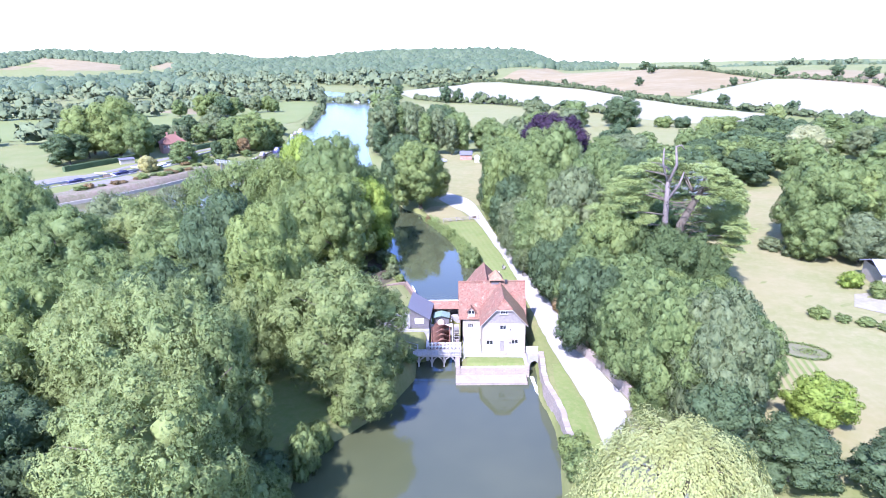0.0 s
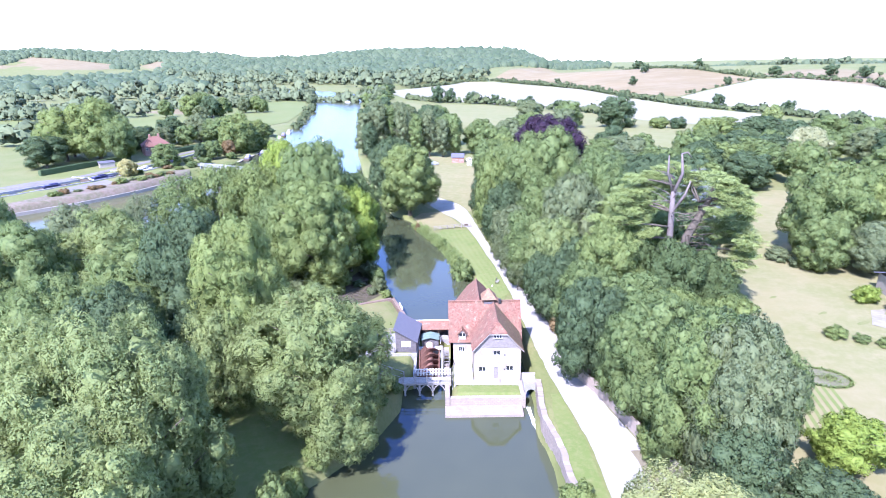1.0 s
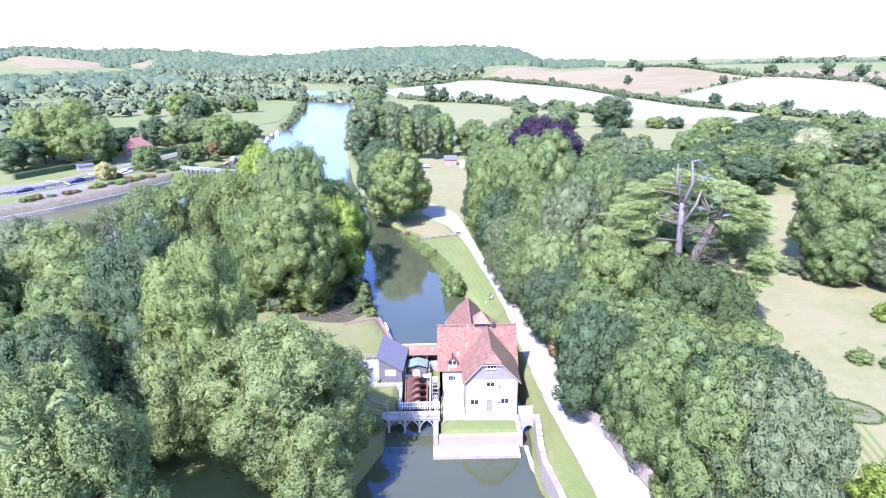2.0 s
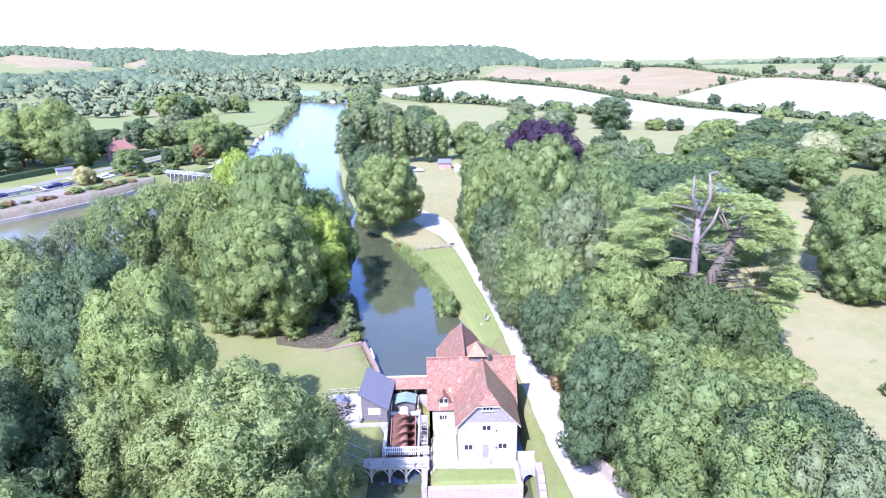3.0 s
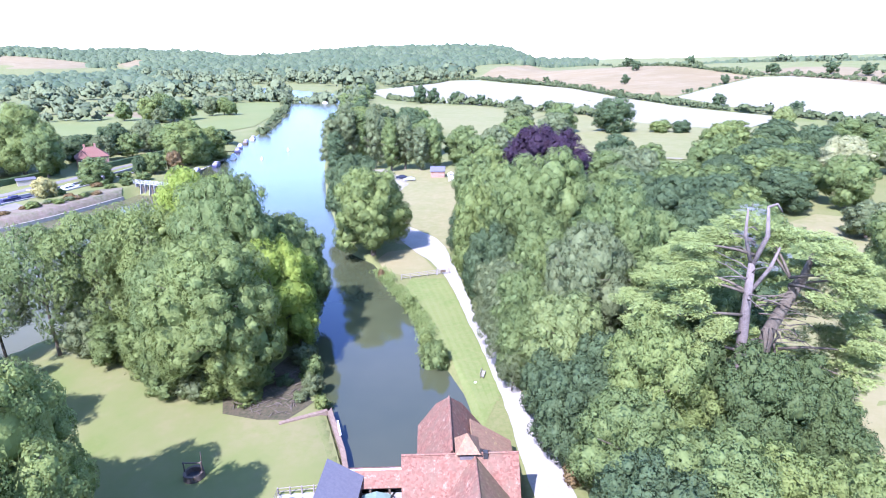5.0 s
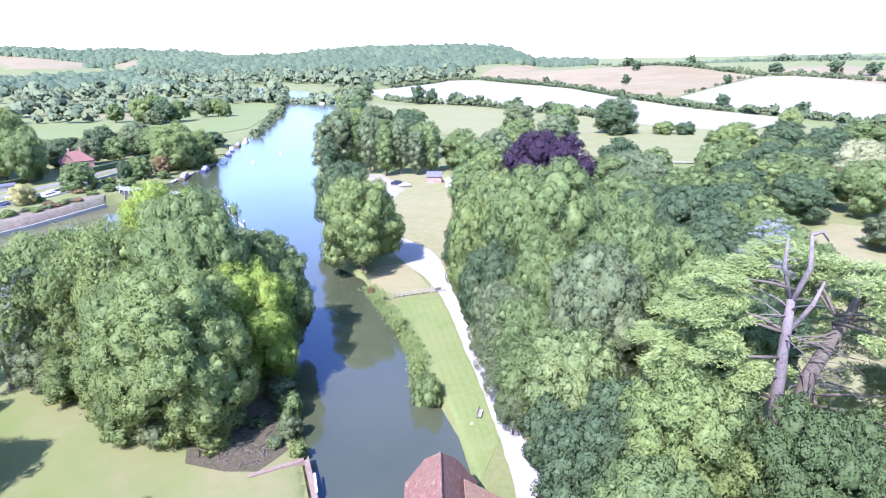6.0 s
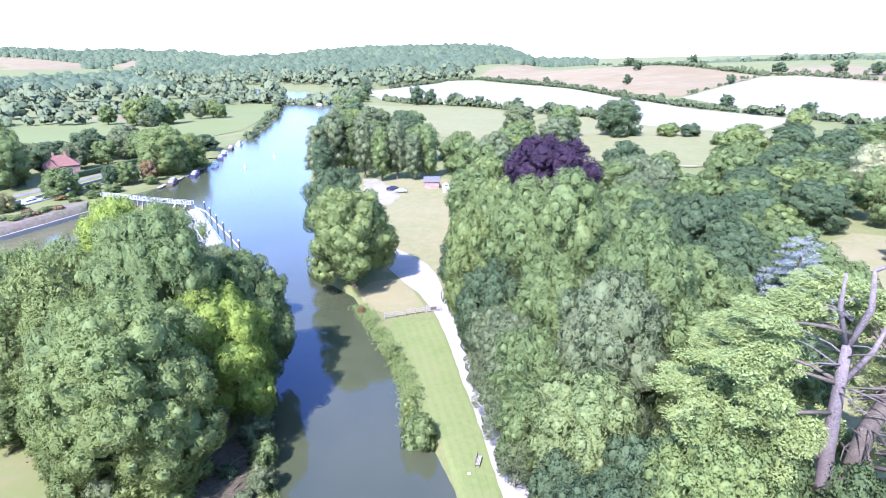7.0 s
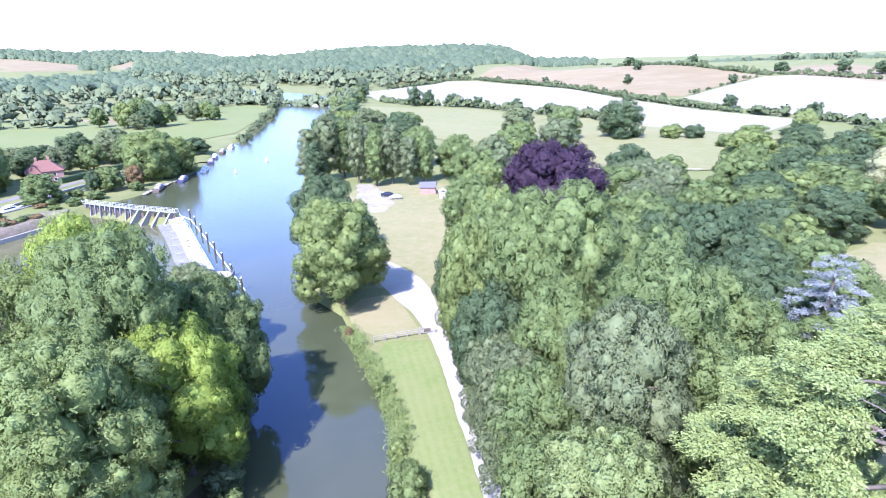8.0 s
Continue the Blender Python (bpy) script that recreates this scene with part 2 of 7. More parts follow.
MILL_POOL = [(-40, -60), (-30, 0), (-22, 38), (-18.2, 53), (-18.9, 60.5), (-14, 65), (-9, 71), (-5.6, 79), (-5.6, 84.3), (-3.7, 84.6), (-3.7, 93.2), (1.6, 93.2),
             (1.6, 79.8), (12.0, 79.8), (12.0, 101), (13.4, 101), (13.4, 80), (12.9, 74), (14, 66.5), (13.7, 61), (12.4, 53), (10, 40), (4, 20), (-2, 0), (-6, -60)]
UPPER_RIVER = [(2.0, 96.5), (-4.2, 96.5), (-6.2, 103.7), (-9.2, 112.1), (-11.7, 117), (-14.7, 129), (-18, 146), (-24, 166), (-33, 181), (-40.5, 191),
               (-68.5, 244.5), (-106, 263), (-98, 280), (-94.5, 303), (-93.5, 318), (-94.5, 336), (-103, 372), (-104.5, 406), (-106.5, 460), (-116, 535), (-137, 645), (-176, 800), (-300, 1010), (-520, 1200),
               (-500, 1240), (-260, 1080), (-120, 860), (-97, 711), (-74, 528), (-42, 296), (-31, 237), (-21, 198), (-15, 178), (-9, 170.5), (-6.4, 163), (-1.9, 151), (1, 142), (2.8, 134), (3, 128), (6.2, 123.7), (8.6, 116), (9.6, 110), (9.8, 104), (3.6, 103)]
WEIR_POOL = [(-41, 188), (-70, 242.5), (-105, 261), (-107, 252), (-111, 240), (-116, 226), (-122, 215), (-127, 207), (-152, 178), (-260, 60), (-360, -100),
             (-240, -100), (-165, 45), (-112, 93), (-82, 117), (-66, 128), (-58, 142), (-50, 160), (-42, 176)]
LOCK_LINE = [(-262, 95), (-205, 155), (-160, 208), (-143, 236), (-135, 251), (-130, 266), (-125.5, 286), (-119, 320), (-111, 340), (-98, 350)]
LOCK_CUT = [(x - 3.3, y + 1.2) for x, y in LOCK_LINE] + [(x + 3.3, y - 1.2) for x, y in LOCK_LINE[::-1]]


def inside_depth(px, py, poly):
    """Distance from the outline of poly, positive within it."""
    best = np.full(px.shape, 1e9)
    odd = np.zeros(px.shape, bool)
    for (ax, ay), (bx, by) in zip(poly, poly[1:] + poly[:1]):
        ex, ey = bx - ax, by - ay
        u = np.clip(((px - ax) * ex + (py - ay) * ey) / (ex * ex + ey * ey), 0, 1)
        best = np.minimum(best, np.hypot(px - ax - u * ex, py - ay - u * ey))
        if by != ay:
            odd ^= ((ay > py) != (by > py)) & (px < ax + (py - ay) * ex / ey)
    return np.where(odd, best, -best)


def smooth(a, b, v):
    u = np.clip((v - a) / (b - a), 0, 1)
    return u * u * (3 - 2 * u)


def hill_height(px, py):
    """Meadows rising to the downs beyond the river."""
    s = np.maximum((px + 60) * 0.825 + (py - 700) * 0.566, 0)
    z = BASE + 58 * (1 - np.exp(-s * s / (s + 60) / 400))
    z += 60 * np.exp(-((px + 60) / np.where(px < -60, 880, 640)) ** 2 - ((py - 2350) / 620) ** 2)
    z += 82 * np.exp(-((px + 2000) / 680) ** 2 - ((py - 3100) / 650) ** 2)
    z += 40 * smooth(2400, 4200, np.hypot(px, py)) * smooth(900, -300, px)
    z -= 9 * smooth(350, 1000, px) * smooth(600, 1300, py)
    far = smooth(350, 1200, np.hypot(px, py))
    z += far * (3.5 * np.sin(px / 170 + 1.3) * np.sin(py / 210) + 2.0 * np.sin(px / 83 + py / 97))
    # the downs stay low to the north-east and fall away behind their brow
    d, u = np.hypot(px, py), px / np.maximum(py, 1)
    low = 0.0147 * smooth(-0.42, -0.2, u) + 0.0157 * smooth(0.10, 0.22, u) * smooth(950, 1500, d) + 0.016 * smooth(0.12, 0.22, u) * smooth(1500, 2300, d)
    return np.maximum(z - low * d * smooth(250, 500, d), np.minimum(z, BASE + 0.2 * (z - BASE)))


def ground_height(px, py):
    px, py = np.asarray(px, float), np.asarray(py, float)
    z = hill_height(px, py)
    near = 1 - smooth(250, 600, np.hypot(px, py))
    z = z + near * 0.12 * (np.sin(px / 7.0 + 0.6) * np.sin(py / 9.0) + 0.5 * np.sin(px / 3.1 + py / 4.3))
    # mill terrace, a little below the meadow
    z = z - 1.5 * smooth(2.0, 0.0, np.hypot(np.maximum(abs(px - 6.7) - 5.3, 0), np.maximum(abs(py - 86) - 9, 0)))
    for poly, level, w in ((MILL_POOL, LOW, 0.7), (UPPER_RIVER, HIGH, 1.2), (WEIR_POOL, LOW, 1.6), (LOCK_CUT, HIGH, 0.8)):
        s = inside_depth(px, py, poly)
        z = z + (level - 1.3 - z) * smooth(-w, w, s)
    return z


# ---- building blocks ----
def mesh_object(name, verts, faces, material, parent=None, label="", smooth_shade=False):
    me = bpy.data.meshes.new(name)
    me.from_pydata([tuple(v) for v in verts], [], [tuple(f) for f in faces])
    me.materials.append(material)
    if smooth_shade:
        me.shade_smooth()
    ob = new(name, me)
    if parent:
        ob.parent = parent
    if label:
        ob["label"] = label
    return ob


def part(name, bm, material, parent, label="", smooth_shade=False):
    """Links a bmesh as one mesh object under a thing or a part."""
    me = bpy.data.meshes.new(name)
    bmesh.ops.recalc_face_normals(bm, faces=bm.faces)
    bm.to_mesh(me)
    bm.free()
    me.materials.append(material)
    if smooth_shade:
        me.shade_smooth()
    ob = new(name, me)
    if parent:
        ob.parent = parent
    if label:
        ob["label"] = label
    return ob


def thing(name, m, label, category, group="", kind=""):
    e = new(name)
    e.empty_display_size = 0.5
    e.matrix_basis = m
    return tagged(e, label, category, group, kind)


def box(bm, x0, x1, y0, y1, z0, z1, bevel=0.0, m=None):
    r = bmesh.ops.create_cube(bm, size=1)
    t = Matrix.Translation(((x0 + x1) / 2, (y0 + y1) / 2, (z0 + z1) / 2)) @ Matrix.Diagonal((x1 - x0, y1 - y0, z1 - z0, 1))
    bmesh.ops.transform(bm, matrix=(m @ t) if m else t, verts=r["verts"])
    if bevel:
        edges = list({e for v in r["verts"] for e in v.link_edges})
        bmesh.ops.bevel(bm, geom=edges, offset=bevel, segments=1, affect="EDGES")
    return bm


def box_bm(*a, **k):
    return box(bmesh.new(), *a, **k)


def slab(bm, corners, thick):
    """A sheet through the corners (counter-clockwise from above) with thickness downwards."""
    top = [bm.verts.new(c) for c in corners]
    nrm = (Vector(corners[1]) - Vector(corners[0])).cross(Vector(corners[2]) - Vector(corners[0])).normalized()
    low = [bm.verts.new(Vector(c) - nrm * thick) for c in corners]
    k = len(corners)
    bm.faces.new(top)
    bm.faces.new(low[::-1])
    for i in range(k):
        bm.faces.new((top[i], low[i], low[(i + 1) % k], top[(i + 1) % k]))
    return bm


def slopes(parent, material, thick, label, *sheets):
    """A roof of separate slopes, each a part of its own."""
    for corners in sheets:
        part("roof_slope", slab(bmesh.new(), corners, thick), material, parent, label)


def tube(bm, points, radii, sides=8, cap=True):
    """A tapered tube along the points."""
    rings = []
    for i, p in enumerate(points):
        a, b = Vector(points[max(i - 1, 0)]), Vector(points[min(i + 1, len(points) - 1)])
        d = (b - a).normalized()
        u = d.cross(Vector((0.31, 0.95, 0.05))).normalized()
        w = d.cross(u)
        rings.append([bm.verts.new(Vector(p) + (u * math.cos(2 * math.pi * k / sides) + w * math.sin(2 * math.pi * k / sides)) * radii[i]) for k in range(sides)])
    for r, s in zip(rings, rings[1:]):
        for k in range(sides):
            bm.faces.new((r[k], r[(k + 1) % sides], s[(k + 1) % sides], s[k]))
    if cap:
        bm.faces.new(rings[0][::-1])
        bm.faces.new(rings[-1])
    return bm


def ground_at(x, y):
    return float(ground_height(np.array([x]), np.array([y]))[0])


# ---- ground, water ----
def spaced(*runs):
    out = []
    for a, b, step in runs:
        out += list(np.arange(a, b, step))
    return np.array(out + [runs[-1][1]])


gx = spaced((-4200, -1500, 150), (-1500, -520, 35), (-520, -160, 10), (-160, -46, 2.4), (-46, 30, 0.8), (30, 110, 2.5), (110, 300, 8), (300, 1200, 30), (1200, 4200, 150))
gy = spaced((-300, -60, 30), (-60, 30, 5), (30, 205, 0.9), (205, 350, 2.6), (350, 560, 6), (560, 1700, 28), (1700, 3400, 70), (3400, 4850, 145))
gxx, gyy = np.meshgrid(gx, gy)
gzz = ground_height(gxx, gyy)
nx, ny = len(gx), len(gy)
faces = [(j * nx + i, j * nx + i + 1, (j + 1) * nx + i + 1, (j + 1) * nx + i) for j in range(ny - 1) for i in range(nx - 1)]
ground = mesh_object("ground", np.stack([gxx.ravel(), gyy.ravel(), gzz.ravel()], 1), faces, M_GRASS, smooth_shade=True)
tagged(ground, "green and dry summer meadow grass in a river valley", "ground", kind="structure")


def water_sheet(name, x0, x1, y0, y1, z, material, label):
    ob = mesh_object(name, [(x0, y0, z), (x1, y0, z), (x1, y1, z), (x0, y1, z)], [(0, 1, 2, 3)], material)
    return tagged(ob, label, "water", kind="structure")


def drape(name, poly, material, label, category, rows=40, cols=10, lift=0.06, level=None, grow=0.0, kind="structure"):
    """A patch cut from the ground between its outline's sides, row by row, a little proud of it."""
    ys = [p[1] for p in poly]
    y0, y1 = min(ys) - grow, max(ys) + grow
    cuts = sorted(set(list(np.linspace(y0, y1, rows)) + [y for y in ys]))
    verts, faces, last = [], [], None
    for y in cuts:
        xs = []
        yy = min(max(y, min(ys) + 1e-4), max(ys) - 1e-4)
        for (ax, ay), (bx, by) in zip(poly, poly[1:] + poly[:1]):
            if (ay > yy) != (by > yy):
                xs.append(ax + (yy - ay) * (bx - ax) / (by - ay))
        a, b = min(xs) - grow, max(xs) + grow
        row = []
        for k in range(cols + 1):
            x = a + (b - a) * k / cols
            row.append(len(verts))
            verts.append([x, y, 0])
        if last:
            faces += [(last[k], last[k + 1], row[k + 1], row[k]) for k in range(cols)]
        last = row
    v = np.array(verts)
    v[:, 2] = level if level is not None else ground_height(v[:, 0], v[:, 1]) + lift
    return tagged(mesh_object(name, v, faces, material, smooth_shade=True), label, category, kind=kind)


def strip(name, line, material, label, category, lift=0.07, cross=6, step=1.5, rag=0.0, kind="structure"):
    """A lane or path: rows of (x, y, width) along its middle."""
    pts = np.array(line, float)
    seg = np.r_[0, np.cumsum(np.hypot(np.diff(pts[:, 0]), np.diff(pts[:, 1])))]
    s = np.linspace(0, seg[-1], max(3, int(seg[-1] / step)))
    c = np.stack([np.interp(s, seg, pts[:, k]) for k in range(3)], 1)
    for _ in range(3):
        c[1:-1] = (c[:-2] + 2 * c[1:-1] + c[2:]) / 4
    d = np.gradient(c[:, :2], axis=0)
    d /= np.hypot(d[:, 0], d[:, 1])[:, None]
    nrm = np.stack([d[:, 1], -d[:, 0]], 1)
    rng = np.random.default_rng(len(line))
    verts = []
    for i in range(len(s)):
        wob = rng.uniform(-rag, rag, 2)
        for k in range(cross + 1):
            u = k / cross - 0.5
            off = u * c[i, 2] + (wob[0] if k == 0 else wob[1] if k == cross else 0)
            verts.append([c[i, 0] + nrm[i, 0] * off, c[i, 1] + nrm[i, 1] * off, 0])
    v = np.array(verts)
    v[:, 2] = ground_height(v[:, 0], v[:, 1]) + lift
    w = cross + 1
    faces = [(i * w + k, i * w + k + 1, (i + 1) * w + k + 1, (i + 1) * w + k) for i in range(len(s) - 1) for k in range(cross)]
    return tagged(mesh_object(name, v, faces, material, smooth_shade=True), label, category, kind=kind)


water_sheet("water_pool", -400, 40, -300, 96, LOW, M_WATER, "still olive-green water of the mill pool and weir stream")
water_weir = mesh_object("water_weir", [(-400, 96, LOW), (-40, 96, LOW), (-33, 187, LOW), (-68.5, 244, LOW), (-106, 262.5, LOW), (-130, 262, LOW), (-400, 96.5, LOW)], [(0, 1, 2, 3, 4, 5)], M_WEIR_POOL)
tagged(water_weir, "green water of the weir pool below the gates", "water", kind="structure")
water_river = mesh_object("water_river", [(-4.4, 96.4, HIGH), (11, 96.4, HIGH), (11, 150, HIGH), (-2, 180, HIGH), (-20, 290, HIGH), (-60, 560, HIGH), (-80, 900, HIGH), (-200, 1260, HIGH), (-640, 1300, HIGH), (-640, 1150, HIGH), (-300, 850, HIGH), (-135, 420, HIGH), (-114, 330, HIGH), (-110, 268, HIGH), (-106, 263.2, HIGH), (-68.5, 244.7, HIGH), (-40, 191, HIGH), (-26, 150, HIGH)],
                          [(0, 1, 2, 17), (17, 2, 3, 16), (16, 3, 4, 15), (15, 4, 5, 11), (11, 5, 6, 10), (10, 6, 7, 9), (9, 7, 8), (15, 11, 12), (15, 12, 13, 14)], M_RIVER)
tagged(water_river, "broad blue-grey river reflecting the sky", "water", kind="structure")
water_lock = strip("water_lock_cut", [(x, y, 9) for x, y in LOCK_LINE], M_RIVER, "narrow water of the lock cut", "water", lift=0)
for v in water_lock.data.vertices:
    v.co.z = HIGH

# ---- lane, lawns, fields ----
strip("road", [(21.5, 40, 6), (21.3, 50, 6.5), (21.4, 58, 7), (21.0, 66, 6), (19.6, 74, 5), (18.3, 82, 4.6), (17.2, 92, 4.4), (16.4, 102, 4.2), (15.7, 110, 3.4), (14.4, 118, 2.4), (13.0, 128, 2.1), (11.5, 138, 2.0), (10.1, 150, 2.1), (8.6, 160, 2.9), (6.4, 170, 5.0), (4.2, 177, 7.6), (1.6, 184, 8.6), (-1.6, 191, 7.0), (-4.2, 197, 4.0)],
      M_GRAVEL, "sunlit white gravel lane beside the mill stream", "road", rag=0.10)
strip("road_verge_bare", [(23.7, 52, 1.6), (23.6, 60, 1.8), (22.9, 66, 1.2)], M_EARTH, "bare earth edge of the lane", "road", lift=0.09, cross=3, rag=0.2)
strip("car_park", [(-8.2, 242, 4), (-8.8, 250, 9), (-9.8, 257, 11.5), (-11.5, 264, 11), (-14, 273, 7), (-17, 284, 5)], M_TRACK, "worn pale gravel parking area under trees", "road", lift=0.10, cross=10, rag=0.7)
drape("lawn_riverside", [(10.2, 106), (14.2, 116), (12.4, 125), (10.6, 137), (8.9, 149), (7.0, 158), (0.2, 158.5), (-1.5, 152), (2.8, 142), (4.4, 134), (4.6, 128), (7.8, 123)], M_LAWN, "mown striped green lawn between pond and lane", "lawn", cols=8)
drape("lawn_meadow", [(-4, 182), (12, 176), (17, 200), (20, 235), (22, 262), (14, 280), (-16, 284), (-22, 262), (-18, 232), (-12, 206)], M_DRY, "dry mown meadow beside the gravel lane", "lawn")
drape("lawn_bank", [(-8, 171), (-5.6, 163), (-0.4, 159.5), (6, 160.5), (3, 170), (0, 178), (-6, 176)], M_DRY, "dry grass bank by the pond", "lawn")
drape("lawn_garden", [(36, 54), (50, 50), (76, 66), (110, 96), (122, 130), (128, 190), (112, 200), (96, 190), (74, 150), (58, 134), (52, 104), (46, 84)], M_DRY, "parched garden lawn with faint mowing stripes", "lawn")
strip("verge", [(15.3, 47, 2.6), (16.0, 56, 3.0), (16.1, 64, 3.2), (15.8, 72, 2.5), (15.8, 78, 1.2)], M_LAWN, "strip of green grass between wall and lane", "lawn", cross=4, rag=0.15)
drape("lawn_pool_bank", [(-21, 54), (-18.2, 59), (-16.6, 62.8), (-13.6, 66.2), (-11, 70), (-12, 76), (-24, 81), (-34, 79), (-31, 64), (-26, 55)], M_LAWN, "shaded grass bank under the willows by the pool", "lawn", cols=14)
drape("lawn_island", [(-11.5, 90), (-5.5, 99), (-9.5, 111), (-13, 117), (-17, 126), (-24, 138), (-44, 146), (-66, 140), (-62, 112), (-42, 92), (-22, 84)], M_PATCHY, "yellowing grass with bare patches beside the mill", "lawn", cols=24)

FIELDS = [
    ("field_pale", M_STUBBLE, "blown-out pale stubble field on the hillside", [(-82, 880), (39, 1060), (84, 1010), (165, 727), (182, 607), (208, 511), (240, 430), (186, 383), (148, 420), (116, 512), (55, 600), (-44, 719)]),
    ("field_brown", M_BROWN_FIELD, "brown harvested field on the brow of the hill", [(93, 1085), (150, 1300), (257, 1571), (331, 1101), (362, 883), (358, 692), (225, 579), (186, 662), (140, 845)]),
    ("field_far_pale", M_STUBBLE, "pale stubble field beyond a hedge", [(224, 570), (355, 684), (382, 668), (400, 560), (366, 496), (360, 420), (274, 374), (262, 419), (237, 477)]),
    ("field_brow", M_TAN_FIELD, "tawny field along the skyline", [(386, 740), (442, 760), (476, 718), (470, 640), (420, 500), (384, 512), (385, 652)]),
    ("field_green_strip", M_PALE_MEADOW, "light green meadow below the stubble", [(-64, 662), (44, 593), (97, 502), (60, 440), (40, 380), (14, 400), (-40, 500)]),
    ("field_oak_meadow", M_PALE_MEADOW, "pale meadow round a lone oak", [(44, 330), (62, 440), (98, 498), (118, 500), (152, 416), (190, 378), (250, 330), (170, 300), (110, 290)]),
    ("field_green_small", M_GREEN_FIELD, "small green field at the wood's edge", [(-175, 1218), (-68, 1148), (-89, 978), (-139, 1017)]),
    ("field_clearing", M_GREEN_FIELD, "grassy clearing on the wooded hill", [(-76, 1374), (80, 1494), (36, 1328), (-60, 1311)]),
    ("field_far_tan", M_TAN_FIELD, "tan field on the far hill", [(-1850, 2440), (-1900, 2800), (-1480, 2760), (-1380, 2535), (-1440, 2440)]),
    ("field_far_tan_small", M_TAN_FIELD, "small tan field on the far hill", [(-1359, 2567), (-1334, 2835), (-1252, 2790), (-1180, 2536)]),
    ("field_bend", M_GREEN_FIELD, "green pasture inside the river bend", [(-198, 470), (-260, 620), (-230, 700), (-183, 775), (-150, 660), (-128, 540), (-119, 460), (-135, 420)]),
    ("field_left_green", M_GREEN_FIELD, "green riverside pasture behind the lock", [(-420, 560), (-300, 590), (-246, 600), (-205, 480), (-190, 420), (-232, 380), (-330, 330), (-440, 420)]),
    ("field_left_far", M_GREEN_FIELD, "green pasture between hedges", [(-370, 728), (-350, 812), (-240, 780), (-270, 640), (-303, 615)]),
    ("field_left_tan", M_TAN_FIELD, "narrow tan stubble strip", [(-300, 577), (-262, 622), (-246, 618), (-236, 545)]),
    ("field_far_left_tan", M_TAN_FIELD, "tan stubble field beyond the trees", [(-640, 640), (-520, 640), (-455, 600), (-470, 560), (-640, 560)]),
]
for fname, fmat, flabel, fpoly in FIELDS:
    drape(fname, fpoly, fmat, flabel, "field", rows=40, cols=14, lift=0.25)
strip("meadow_track", [(64, 302, 2.2), (82, 298.8, 2.6), (101, 296.4, 2.8), (123, 291, 2.8), (152, 284, 2.4)], M_TRACK, "pale worn track across the meadow", "path", lift=0.3)
# ---- trees ----
def ico(level):
    bm = bmesh.new()
    bmesh.ops.create_icosphere(bm, subdivisions=level, radius=1)
    v = np.array([tuple(p.co) for p in bm.verts])
    f = np.array([[p.index for p in q.verts] for q in bm.faces])
    bm.free()
    return v, f


ICO1, ICO2 = ico(1), ico(2)


def unit(v):
    return v / np.maximum(np.linalg.norm(v, axis=1), 1e-9)[:, None]


def leaf_sprays(rng, p, nrm, size, long=1.0, along=None, spread=1.0):
    """Three-cornered leaf sprays at the points p, facing about nrm. along: the way of their long axis."""
    k = len(p)
    m = unit(nrm + spread * rng.normal(size=(k, 3)) * 0.42)
    t = rng.normal(size=(k, 3)) if along is None else along + 0.35 * rng.normal(size=(k, 3))
    t = unit(t - m * (t * m).sum(1)[:, None])
    b = np.cross(m, t)
    s = size * rng.uniform(0.5, 1.45, k)[:, None]
    ta, bb = t * s * 0.8 * long, b * s * 0.62
    v = np.stack([p + ta, p - ta * rng.uniform(0.3, 0.8, (k, 1)) + bb, p - ta * rng.uniform(0.3, 0.8, (k, 1)) - bb], 1).reshape(-1, 3)
    return v, np.arange(3 * k).reshape(k, 3)


